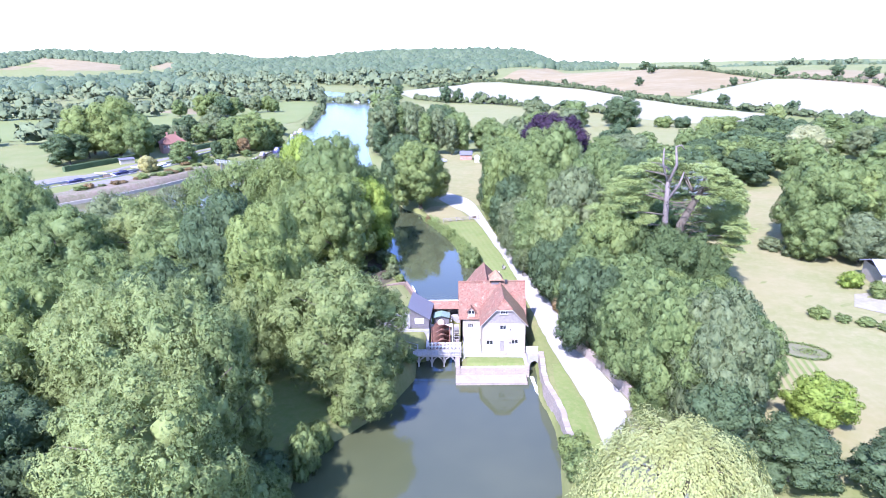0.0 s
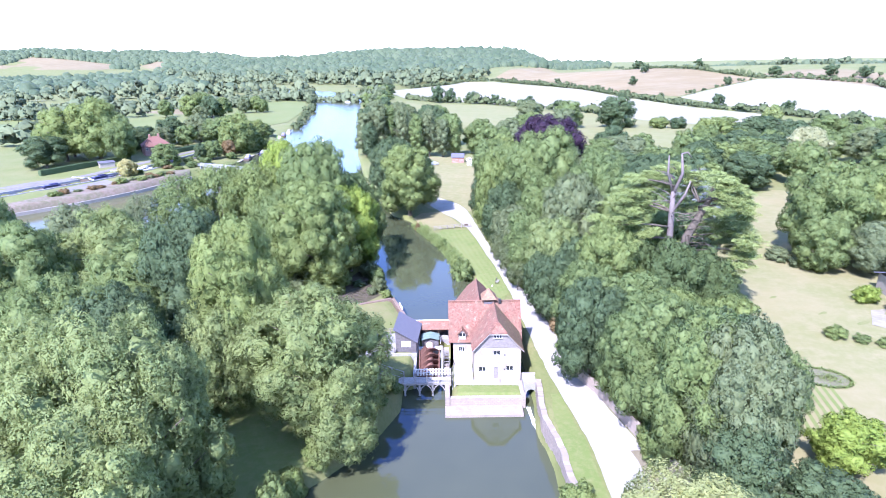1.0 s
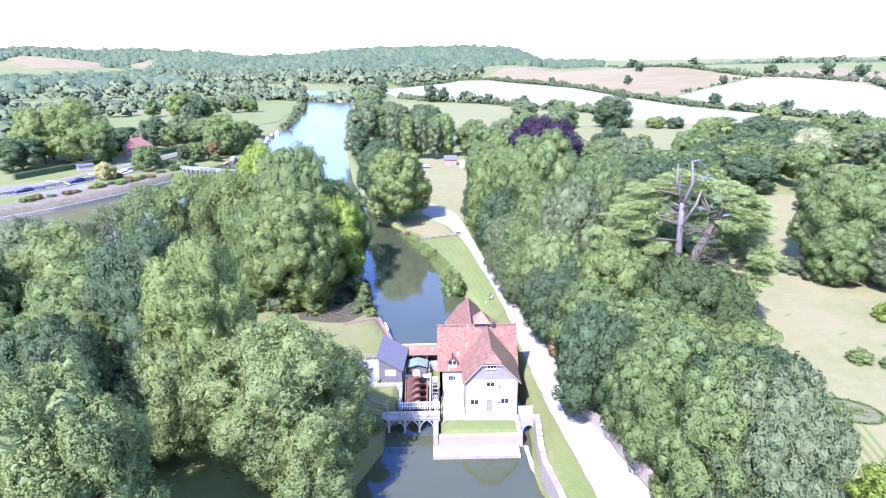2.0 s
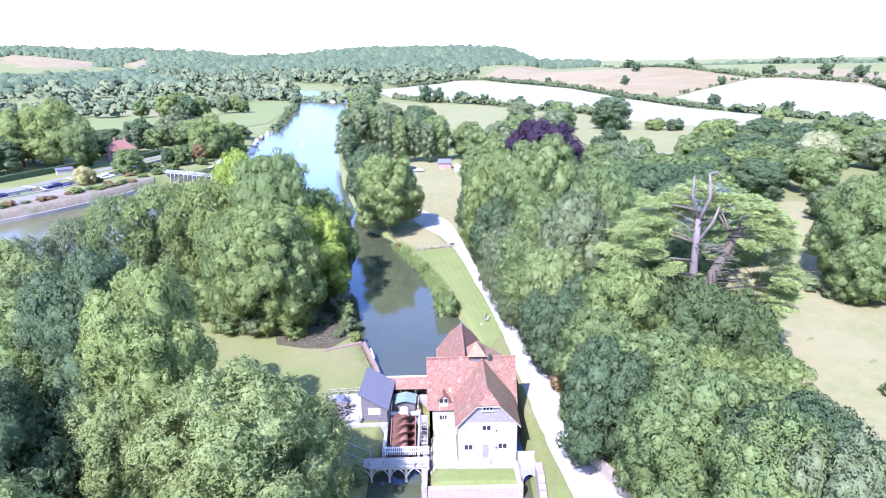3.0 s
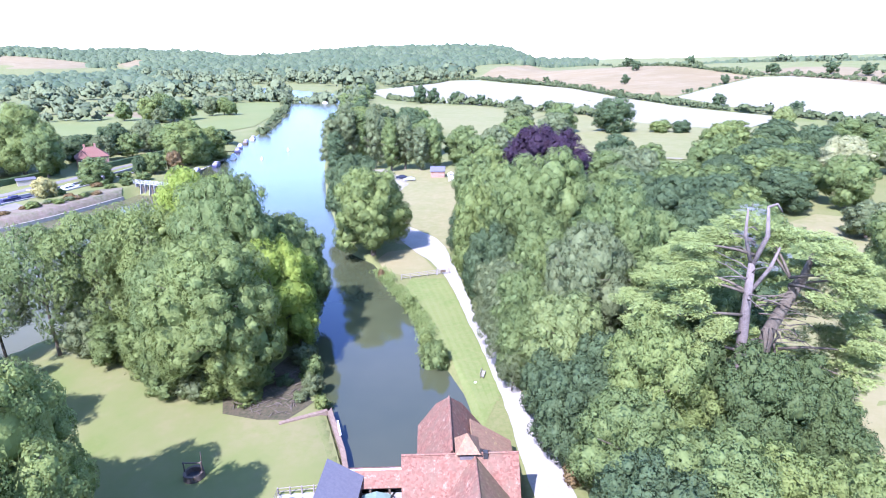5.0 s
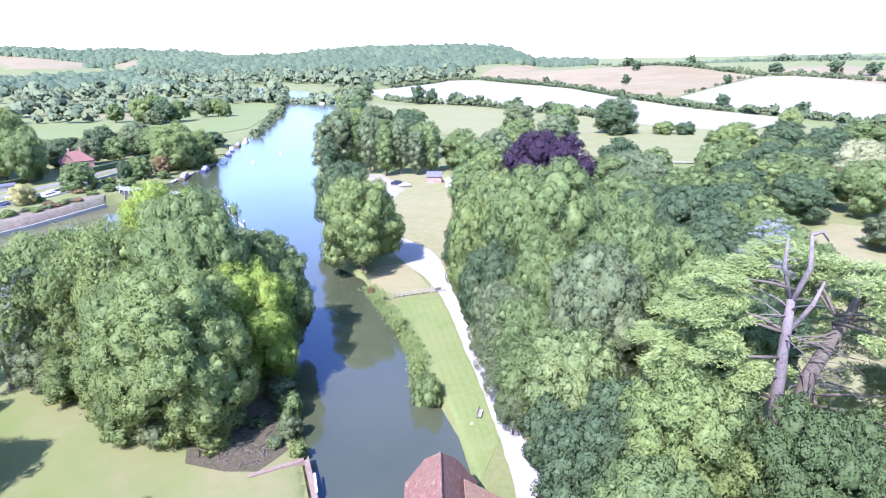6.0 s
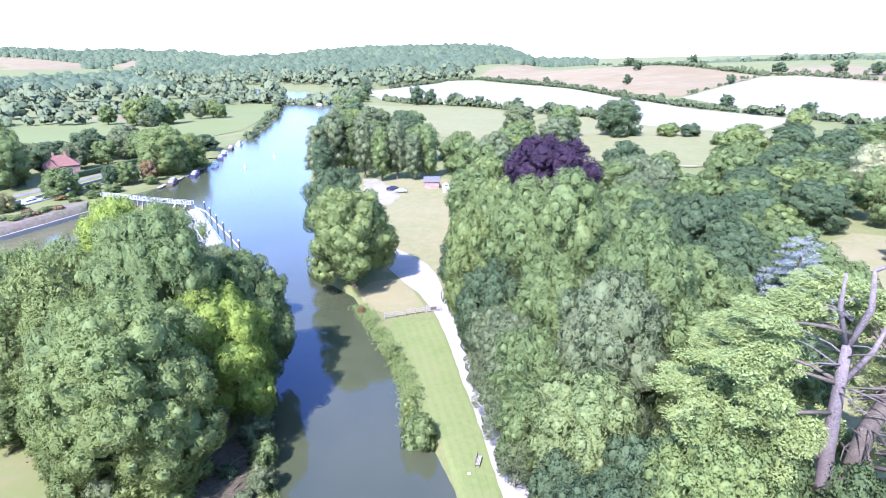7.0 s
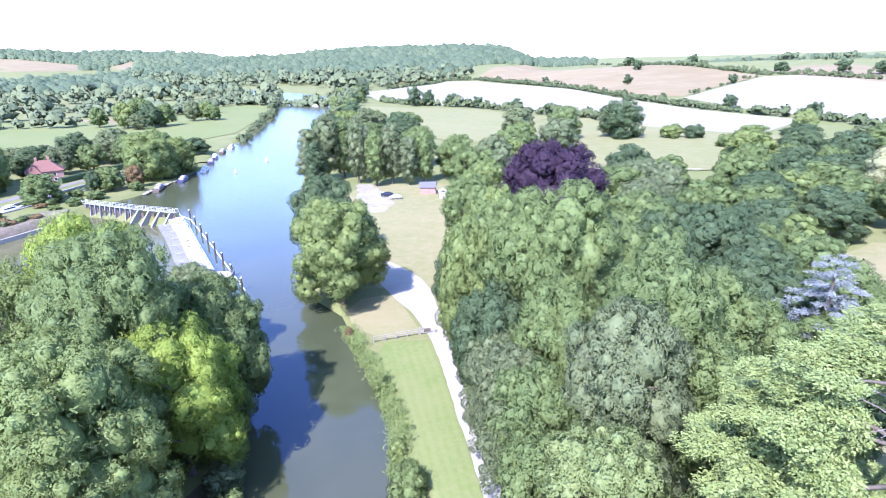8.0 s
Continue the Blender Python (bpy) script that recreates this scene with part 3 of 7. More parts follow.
def crown_mesh(name, seed, airy=False, dome=0.6, out=1.12, tall=0.9, R=7.0, H=17.0, zlow=3.0, bosses=15, knobs=8, leaves=12000, size=0.42, long=1.0, droop=0.0, knob=(0.11, 0.21), fuzz=0.12, core=0.62, ragged=0.14, boss=(0.30, 0.44)):
    """A crown of bosses, each set with smaller knobs, under a skin of leaf sprays."""
    rng = np.random.default_rng(seed)
    zc, hz = (H + zlow) / 2, (H - zlow) / 2
    C, RR, big = [], [], []
    for i in range(bosses):
        cz = 1 - 1.75 * (i + 0.5) / bosses
        a = i * 2.39996 + rng.uniform(-0.5, 0.5)
        rad = rng.uniform(*boss)
        ring = math.sqrt(max(0, 1 - (cz * (1.0 if cz > 0 else 0.55)) ** 2)) ** 0.8
        reach = (1 - rad) * (1 + rng.uniform(-ragged, ragged))
        c = np.array([R * reach * ring * math.cos(a), R * reach * ring * math.sin(a), zc + (hz - rad * R * 0.85) * cz * (1 + rng.uniform(-0.08, 0.08))])
        big.append((c, R * rad))
        for d in unit(rng.normal(size=(knobs * 2, 3)) + 0.9 * unit((c - np.array([0, 0, zc - 1]))[None, :]))[:knobs]:
            C.append(c + d * R * rad * rng.uniform(0.80, out) * np.array([1, 1, tall]))
            RR.append(R * rng.uniform(*knob))
    for k in () if airy else (-0.45, 0.0, 0.32):
        big.append((np.array([0, 0, zc + hz * k]), R * 0.48))
    V, N, F, base = [], [], [], 0
    for (c, r), (iv, iff), sc in [(g, ICO1, 0.30 if airy else 0.79) for g in big] + [((c, r), ICO1, core) for c, r in zip(C, RR)]:
        w = iv * (1 + 0.09 * rng.normal(size=(len(iv), 1))) * r * sc
        V.append(w + c)
        N.append(unit(iv))
        F += (iff + base).tolist()
        base += len(iv)
    c = np.array(C + [g[0] for g in big])
    r = np.array(RR + [g[1] * 0.97 for g in big])
    weight = r ** 2 * np.r_[np.full(len(C), 1.6), np.full(len(big), 0.7)]
    pick = rng.choice(len(c), int(leaves * 3), p=weight / weight.sum())
    n = unit(rng.normal(size=(len(pick), 3)))
    p = c[pick] + n * (r[pick] * (1 + fuzz * np.abs(rng.normal(size=len(pick))) - 0.04))[:, None]
    mid = np.array([0, 0, zc - 1.5])
    ok = (n * unit(p - mid)).sum(1) > -0.2
    for cc, rr in zip(c, r):
        ok &= ((p - cc) ** 2).sum(1) > (rr * 0.84) ** 2
    p, n = p[ok][:leaves], n[ok][:leaves]
    along = None
    if droop:
        along = unit(p - mid) * np.array([1, 1, 0.2]) * (1 - droop) + np.array([0, 0, -1.0]) * droop
    v, f = leaf_sprays(rng, p, n, size, long, along)
    V.append(v)
    soft = unit(0.62 * n + dome * unit(p - mid) + 0.14 * rng.normal(size=p.shape))
    N.append(np.repeat(soft, 3, axis=0))
    solid = len(F)
    F += (f + base).tolist()
    co = np.concatenate(V)
    co[:, :2] *= R / np.percentile(np.hypot(p[:, 0], p[:, 1]), 97)
    co[:, 2] = zlow + (co[:, 2] - zlow) * (H - zlow) / (np.percentile(p[:, 2], 99.5) - zlow)
    me = bpy.data.meshes.new(name)
    me.from_pydata(co.tolist(), [], F)
    me.shade_smooth()
    me.normals_split_custom_set_from_vertices(np.concatenate(N).tolist())
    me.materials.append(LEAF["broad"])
    me.materials.append(INNER_SHADE["broad"])
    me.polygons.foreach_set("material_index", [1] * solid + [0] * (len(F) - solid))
    return me


def trunk_mesh(name, seed, R=7.0, H=17.0, thick=0.42, fork=0.3):
    rng = random.Random(seed)
    bm = bmesh.new()
    lean = rng.uniform(-0.5, 0.5)
    tube(bm, [(0, 0, -0.6), (0, 0, 0.4), (lean * 0.4, 0, H * fork * 0.6), (lean, lean * 0.5, H * 0.55), (lean, lean, H * 0.8)], [thick * 1.5, thick * 1.1, thick * 0.9, thick * 0.55, thick * 0.2], 8)
    for k in range(9):
        a, z = k * 2.4 + rng.uniform(-0.3, 0.3), H * rng.uniform(fork * 0.7, 0.62)
        e = Vector((math.cos(a) * R * 0.72, math.sin(a) * R * 0.72, z + H * rng.uniform(0.1, 0.24)))
        s = Vector((lean * z / H * 1.5, lean * z / H, z))
        tube(bm, [s, s.lerp(e, 0.45) + Vector((0, 0, 0.3)), e], [thick * 0.42, thick * 0.28, thick * 0.08], 5)
    me = bpy.data.meshes.new(name)
    bmesh.ops.recalc_face_normals(bm, faces=bm.faces)
    bm.to_mesh(me)
    bm.free()
    me.materials.append(M_BARK)
    me.shade_smooth()
    return me


CROWNS = {
    "near": [crown_mesh("crown", 11 + k, out=1.12, dome=0.55, leaves=13500, size=0.40, bosses=18 + 2 * k, knobs=9, zlow=0.2, fuzz=0.11, knob=(0.09, 0.19)) for k in range(4)],
    "soft": [crown_mesh("crown", 31 + k, out=1.12, dome=0.6, tall=1.35, leaves=15500, size=0.36, long=1.5, bosses=25, knobs=9, knob=(0.08, 0.15), zlow=1.0, fuzz=0.30, ragged=0.34, boss=(0.20, 0.34), core=0.5) for k in range(3)],
    "airy": [crown_mesh("crown", 171 + k, True, leaves=11000, size=0.36, bosses=20, knobs=8, knob=(0.09, 0.17), zlow=3.2, fuzz=0.25, core=0.3, ragged=0.25, boss=(0.20, 0.33)) for k in range(3)],
    "mid": [crown_mesh("crown", 51 + k, dome=0.9, leaves=4300, size=0.68, bosses=14, knobs=7, zlow=0.3, core=0.75) for k in range(4)],
    "poplar": [crown_mesh("crown", 131 + k, R=4.5, H=23, leaves=6500, size=0.46, bosses=26, knobs=5, zlow=-0.5, fuzz=0.25, ragged=0.3, boss=(0.34, 0.52)) for k in range(3)],
    "skirt": [crown_mesh("crown", 151 + k, leaves=8500, size=0.50, bosses=17, zlow=-2.4) for k in range(2)],
    "low": [crown_mesh("crown", 71 + k, dome=1.0, core=0.8, leaves=900, size=1.15, bosses=9, knobs=3, zlow=0.2) for k in range(4)],
    "bush": [crown_mesh("crown", 91 + k, R=7, H=13, leaves=2600, size=0.9, bosses=12, knobs=4, zlow=-1.5, fuzz=0.2) for k in range(3)],
}
TRUNKS = [trunk_mesh("trunk", 5 + k) for k in range(3)]
SAY = {"broad": "mid-green broadleaf", "dark": "dark green broadleaf", "grey": "grey-green broadleaf", "willow": "pale yellow-green", "yellow": "bright yellow-green",
       "olive": "olive-green", "copper": "dark purple copper beech", "cream": "pale cream-flowering", "yew": "dark green yew", "blue": "silver-blue conifer", "cedar": "green cedar", "gold": "golden-leaved", "rust": "rusty-leaved", "weeping": "weeping willow"}
tree_rng = random.Random(4)


def tree(kind, x, y, top, r, form="near", where="among other trees on the bank", group=""):
    """A tree: an empty at its foot with a trunk and a crown. top: the height of its top above the datum."""
    z = ground_at(x, y)
    bush = form == "bush"
    R, H = (7.0, 13.0) if bush else (4.5, 23.0) if form == "poplar" else (7.0, 17.0)
    m = Matrix.LocRotScale((x, y, z - 0.05), Euler((0, 0, tree_rng.uniform(0, 6.28))), Vector((r / R * 1.07, r / R * 1.07, (top + 0.3 - z) / H)))
    word = "shrub" if bush else "tree"
    t = thing("shrub" if bush else "tree", m, f"{SAY[kind]} {word} {where}", "shrub" if bush else "tree", group)
    c = new("crown", tree_rng.choice(CROWNS[form]))
    c.parent = t
    for slot, tone in zip(c.material_slots, (LEAF[kind], INNER_SHADE[kind])):
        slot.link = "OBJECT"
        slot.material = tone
    if not bush:
        s = new("trunk", tree_rng.choice(TRUNKS))
        s.parent = t
        if form == "airy":
            s.scale = (0.62, 0.62, 1.0)
    return t


ISLAND = "on the wooded island beside the pool"
LANE = "in the dense belt beside the lane"
BANK = "on the river bank"
for row in [
    # the island, from the pool outwards
    ("willow", -25.5, 41.5, 22.0, 7.5, "soft", ISLAND), ("willow", -29.5, 55.5, 24.9, 7.5, "soft", ISLAND), ("willow", -37, 57, 23.5, 7, "soft", ISLAND), ("willow", -25.5, 54, 21.5, 5.5, "soft", ISLAND),
    ("dark", -41, 44, 19, 6.5, "near", ISLAND), ("grey", -36, 33, 18, 7, "near", ISLAND), ("willow", -48, 52, 21, 7, "soft", ISLAND), ("olive", -52, 64, 22, 7, "mid", ISLAND),
    ("willow", -14.8, 71.8, 20.8, 8.4, "soft", ISLAND), ("willow", -27.5, 75, 17.5, 5, "soft", ISLAND), ("willow", -11.6, 68.0, 13.0, 5.0, "soft", ISLAND),
    ("dark", -37, 70, 22, 6.5, "near", ISLAND), ("broad", -45, 72, 22.5, 7, "near", ISLAND),
    ("olive", -26.5, 80.5, 27.0, 6.4, "near", ISLAND), ("dark", -34, 84, 27.5, 7, "near", ISLAND), ("broad", -42, 84, 23, 7.5, "near", ISLAND), ("dark", -31, 76, 17, 5, "near", ISLAND),
    ("willow", -53, 98.5, 24.3, 8, "soft", ISLAND), ("willow", -50, 92, 17, 5.5, "soft", ISLAND), ("broad", -62, 88, 25, 8, "near", ISLAND), ("grey", -64, 108, 22.5, 7, "mid", ISLAND),
    ("broad", -76, 100, 27, 8, "near", ISLAND), ("broad", -87, 112, 28, 7.5, "mid", ISLAND), ("grey", -98, 100, 29, 8, "mid", ISLAND),
    ("olive", -24.5, 117.5, 25, 8.2, "near", ISLAND), ("broad", -31, 121, 22, 6, "near", ISLAND),
    ("yellow", -19.6, 127.8, 21.6, 6.6, "near", ISLAND), ("broad", -18.0, 138.0, 19.5, 5.2, "near", ISLAND), ("broad", -20, 139, 22, 6.5, "near", ISLAND),
    ("broad", -26.5, 131, 30.5, 8.4, "near", ISLAND), ("olive", -38.5, 131, 25.6, 7.6, "airy", ISLAND), ("yellow", -34.5, 141, 29.4, 7.2, "near", ISLAND), ("olive", -47, 131, 25.5, 7.6, "airy", ISLAND),
    ("broad", -34, 127, 21.5, 6, "near", ISLAND), ("broad", -54.5, 129, 24, 6.8, "airy", ISLAND), ("broad", -40, 145, 21, 6, "mid", ISLAND), ("grey", -29, 156, 18, 6, "mid", ISLAND), ("broad", -35, 168, 13, 5, "mid", ISLAND),
    ("olive", -43, 137, 25, 7.2, "airy", ISLAND), ("grey", -63, 129, 20, 5.4, "airy", ISLAND), ("broad", -51, 140, 22, 7, "airy", ISLAND), ("grey", -66, 121, 19, 5, "airy", ISLAND), ("willow", -42, 62, 21, 6.5, "soft", ISLAND),
    # the river bank beyond the pond
    ("olive", -9.2, 174.5, 23.4, 8.6, "near", BANK), ("dark", -16.5, 203, 21.8, 7.4, "near", BANK), ("dark", -13, 185, 16.5, 5, "near", BANK),
    ("grey", -37, 290, 23, 4.6, "poplar", "in a poplar row by the river"), ("grey", -31, 294, 28.5, 5.2, "poplar", "in a poplar row by the river"), ("broad", -25.5, 298, 25, 4.4, "poplar", "in a poplar row by the river"), ("grey", -18.5, 287, 27, 3.7, "poplar", "in a poplar row by the river"), ("broad", -11.5, 280, 23, 3.8, "poplar", "in a poplar row by the river"), ("grey", -6, 283, 25, 4.2, "poplar", "in a poplar row by the river"), ("grey", 0.5, 281, 20, 3.4, "poplar", "in a poplar row by the river"), ("broad", 6, 284, 22, 3.9, "poplar", "in a poplar row by the river"), ("dark", -34, 282, 19, 4.2, "poplar", "in a poplar row by the river"),
    ("grey", -22, 318, 21, 8, "mid", BANK),
    ("broad", 18, 292, 19, 8, "mid", BANK), ("grey", -36, 330, 20, 8, "mid", BANK), ("broad", 3, 322, 19, 8, "mid", BANK), ("dark", -44, 380, 20, 9, "mid", BANK), ("broad", -30, 360, 18, 8, "mid", BANK),
    # the belt beside the lane
    ("dark", 20.9, 80.8, 17.8, 4.9, "near", LANE), ("broad", 25.4, 71.8, 19.8, 5.6, "near", LANE), ("broad", 27.2, 61.5, 21.6, 5.2, "near", LANE), ("grey", 29.8, 58.5, 22.4, 4.8, "near", LANE), ("dark", 28.5, 54.5, 14, 4.0, "near", LANE),
    ("dark", 31, 67, 19, 5.6, "near", LANE), ("broad", 27, 84, 18, 6, "near", LANE), ("broad", 34, 77, 16, 5.5, "near", LANE), ("olive", 41.5, 85.5, 13.4, 4.5, "near", LANE),
    ("yew", 37.8, 96.5, 18.4, 4.8, "near", LANE), ("olive", 28.0, 100.0, 20.6, 5.2, "near", LANE), ("willow", 30.2, 107, 17.2, 4.4, "near", LANE), ("broad", 23, 92, 16.5, 5.2, "near", LANE), ("willow", 21.2, 111, 18.6, 5.4, "near", LANE), ("dark", 20.2, 101, 15.5, 4.6, "near", LANE),
    ("grey", 26.8, 122, 24.2, 6.2, "near", LANE), ("broad", 18.0, 124, 17, 4.6, "near", LANE), ("grey", 16.6, 130, 16, 4.2, "near", LANE), ("dark", 15.8, 141, 19, 5, "near", LANE), ("broad", 22.5, 135, 21.5, 5.6, "near", LANE), ("broad", 33.8, 132.5, 26.5, 7, "near", LANE),
    ("broad", 24.5, 146.5, 30.6, 9.2, "near", LANE), ("olive", 13.9, 155, 23.6, 5.2, "near", LANE), ("dark", 12.4, 166, 17, 4.5, "near", LANE), ("broad", 20, 166, 24, 7, "mid", LANE),
    ("broad", 43, 140, 21, 7, "mid", LANE), ("broad", 41, 155, 22, 7, "mid", LANE), ("dark", 52, 150, 19, 7, "mid", LANE), ("grey", 33, 165, 23, 7, "mid", LANE), ("olive", 22, 184, 22, 7, "mid", LANE), ("broad", 18, 205, 20, 7, "mid", LANE),
    ("dark", 60, 173, 19.6, 8, "mid", LANE), ("broad", 50, 185, 20, 8, "mid", LANE), ("dark", 48, 168, 20, 7, "mid", LANE), ("broad", 70, 160, 17, 7, "mid", LANE), ("dark", 62, 152, 15, 6, "mid", LANE), ("dark", 75, 185, 18, 8, "mid", LANE), ("dark", 92, 213, 17.5, 9, "mid", LANE),
    ("dark", 104, 204, 15, 8, "mid", LANE), ("broad", 84, 200, 17, 8, "mid", LANE), ("broad", 78, 172, 14, 7, "mid", LANE), ("olive", 24, 225, 20, 8, "mid", LANE), ("broad", 22, 250, 20, 8, "mid", LANE), ("grey", 30, 270, 21, 8, "mid", LANE), ("broad", 40, 210, 19, 8, "mid", LANE),
    ("copper", 35.0, 198, 28.6, 12.2, "near", "behind the tree belt"), ("broad", 60, 230, 17, 9, "mid", LANE), ("grey", 75, 245, 16, 9, "mid", LANE),
    ("broad", 44, 121, 17, 5.5, "mid", LANE), ("dark", 51, 126, 15, 5.5, "mid", LANE), ("broad", 59, 139, 14.5, 6, "mid", LANE), ("broad", 48, 139, 18, 6, "mid", LANE), ("dark", 67, 145, 13.5, 6, "mid", LANE), ("broad", 36, 123, 20, 5.5, "near", LANE), ("dark", 62, 161, 17, 6.5, "mid", LANE),
    ("yew", 45, 96, 12.5, 4.5, "near", LANE), ("yew", 43.5, 97, 16.5, 4.2, "near", LANE), ("yew", 33.5, 101, 17.5, 3.6, "near", LANE), ("olive", 34, 86.5, 14, 4.8, "near", LANE), ("dark", 39, 74, 15, 5, "near", LANE), ("broad", 37.5, 67, 15, 4.5, "near", LANE), ("olive", 33, 100, 14.5, 4.5, "near", LANE), ("dark", 24.5, 104, 17, 4.6, "near", LANE),
    ("dark", 14.0, 147.5, 14, 3.6, "near", LANE), ("grey", 15.6, 136, 15, 4.0, "near", LANE), ("grey", 15.9, 125.5, 13, 3.7, "near", LANE), ("broad", 17.2, 117, 14, 4.0, "near", LANE), ("dark", 18.6, 107, 13, 3.6, "near", LANE),
    ("grey", 14.1, 128, 9.5, 2.5, "airy", LANE), ("grey", 14.6, 121.5, 9, 2.3, "airy", LANE), ("grey", 15.2, 115, 9, 2.2, "airy", LANE), ("grey", 12.9, 133.5, 9, 2.2, "airy", LANE),
    # the garden
    ("yellow", 44.2, 62, 9.6, 3.8, "near", "at the edge of the garden lawn"), ("dark", 36, 53, 9.5, 4.5, "near", "at the edge of the garden lawn"), ("dark", 46, 50, 9.5, 5, "mid", "at the edge of the garden lawn"), ("grey", 34, 62.5, 11, 3.2, "near", "at the edge of the garden lawn"),
    ("dark", 56, 58, 10, 4.5, "mid", "at the edge of the garden lawn"),
    ("broad", 86.5, 134, 24, 8.6, "near", "beyond the garden lawn"), ("broad", 80, 124, 14.5, 5.2, "near", "beyond the garden lawn"), ("grey", 88.5, 121, 13.5, 5.5, "near", "beyond the garden lawn"), ("olive", 96, 138, 20, 8, "mid", "beyond the garden lawn"), ("broad", 102, 126, 16, 7, "mid", "beyond the garden lawn"),
    ("cream", 141, 233, 19.5, 8.6, "near", "in the park"), ("broad", 120, 232, 16, 9, "mid", "in the park"), ("grey", 110, 178, 12, 6, "mid", "in the park"), ("broad", 125, 165, 18, 8, "mid", "in the park"), ("dark", 145, 280, 19, 9, "mid", "in the park"),
    ("olive", 128, 288, 18, 9, "mid", "in the park"), ("dark", 165, 285, 17, 9, "mid", "in the park"), ("broad", 185, 270, 15, 9, "mid", "in the park"), ("grey", 152, 250, 14, 8, "mid", "in the park"), ("broad", 150, 200, 17, 9, "mid", "in the park"), ("broad", 200, 310, 16, 10, "mid", "in the park"),
    ("dark", 112, 388, 24, 11, "skirt", "alone in a pale meadow"), ("olive", 138, 382, 10, 6, "bush", "in a pale meadow"), ("dark", 148, 378, 10, 5, "bush", "in a pale meadow"),
    ("grey", 68, 340, 19, 9, "mid", "below the stubble field"), ("olive", 50, 345, 17, 9, "mid", "below the stubble field"), ("grey", 58, 400, 20, 9, "mid", "below the stubble field"), ("broad", 82, 390, 20, 9, "mid", "below the stubble field"),
    ("broad", 45, 320, 18, 9, "mid", "below the stubble field"), ("olive", 38, 295, 17, 9, "mid", "below the stubble field"),
    ("olive", 164, 350, 12.5, 8, "mid", "below the stubble field"), ("dark", 184, 345, 13, 9, "mid", "below the stubble field"), ("willow", 203, 372, 17, 6, "mid", "below the stubble field"), ("grey", 222, 352, 10, 9, "mid", "below the stubble field"), ("broad", 149, 346, 9, 4, "bush", "below the stubble field"),
    # clumps in the riverside pasture
    ("olive", -213, 509, 22, 8.4, "mid", "in a clump on the riverside pasture"), ("broad", -204, 514, 24, 8.4, "mid", "in a clump on the riverside pasture"), ("dark", -195, 508, 21, 8.4, "mid", "in a clump on the riverside pasture"), ("broad", -189, 517, 19, 7.4, "mid", "in a clump on the riverside pasture"), ("grey", -201, 499, 14, 6.3, "mid", "in a clump on the riverside pasture"),
    ("grey", -182, 554, 19, 6.3, "mid", "in a clump on the riverside pasture"), ("olive", -173, 558, 18, 6.3, "mid", "in a clump on the riverside pasture"), ("broad", -166, 556, 15, 5.2, "mid", "in a clump on the riverside pasture"), ("broad", -239, 519, 18, 6.3, "mid", "in a clump on the riverside pasture"),
    # the lock
    ("olive", -166, 290, 32, 13, "near", "behind the lock"), ("broad", -152, 283, 24, 8, "mid", "behind the lock"), ("olive", -180, 286, 28, 11, "mid", "behind the lock"), ("dark", -178, 268, 17, 9, "mid", "behind the lock"), ("broad", -185, 300, 20, 10, "mid", "behind the lock"), ("olive", -104, 306, 22.5, 9.5, "skirt", "on the lock island"), ("olive", -98, 319, 18, 7, "skirt", "on the lock island"), ("broad", -124, 268, 13, 6, "skirt", "on the lock island"),
    ("gold", -129.4, 245, 9.6, 3.8, "bush", "beside the lock chamber"), ("rust", -104, 292, 11, 3.2, "near", "on the lock island"), ("dark", -114, 282, 11, 2.6, "near", "on the lock island"), ("broad", -110, 286, 11.5, 4.4, "near", "on the lock island"), ("olive", -116, 292, 10, 3.8, "near", "on the lock island"), ("dark", -160, 318, 15, 7, "mid", "behind the lock"), ("grey", -150, 322, 15, 5.5, "mid", "behind the lock"), ("broad", -141, 331, 14.5, 6, "mid", "behind the lock"), ("dark", -133, 348, 15, 6.5, "mid", "behind the lock"), ("grey", -172, 330, 14, 7, "mid", "behind the lock"),
    ("broad", -130, 345, 17, 8, "mid", "behind the lock"), ("grey", -142, 352, 19, 8, "mid", "behind the lock"), ("dark", -156, 345, 18, 8, "mid", "behind the lock"), ("broad", -120, 352, 16, 7, "mid", "behind the lock"), ("dark", -168, 335, 14, 8, "mid", "behind the lock"), ("grey", -150, 365, 15, 9, "mid", "behind the lock"), ("dark", -112, 372, 11, 7, "mid", "behind the lock"),
]:
    tree(*row)

# the park trees
rng = random.Random(21)
PARK = [(45, 162), (70, 142), (88, 200), (122, 202), (178, 232), (196, 280), (130, 282), (62, 266), (42, 236)]
spots = []
while len(spots) < 34:
    x, y = rng.uniform(40, 196), rng.uniform(140, 284)
    if inside_depth(np.array([x]), np.array([y]), PARK)[0] > 0 and math.hypot(x - 139, y - 229) > 17 and all(math.hypot(x - a, y - b) > 11 for a, b in spots):
        spots.append((x, y))
        tree(rng.choice(["broad", "dark", "grey", "olive", "broad"]), x, y, 3 + rng.uniform(11, 16), rng.uniform(6, 8.5), "mid", "in the dense park woodland", "park trees")

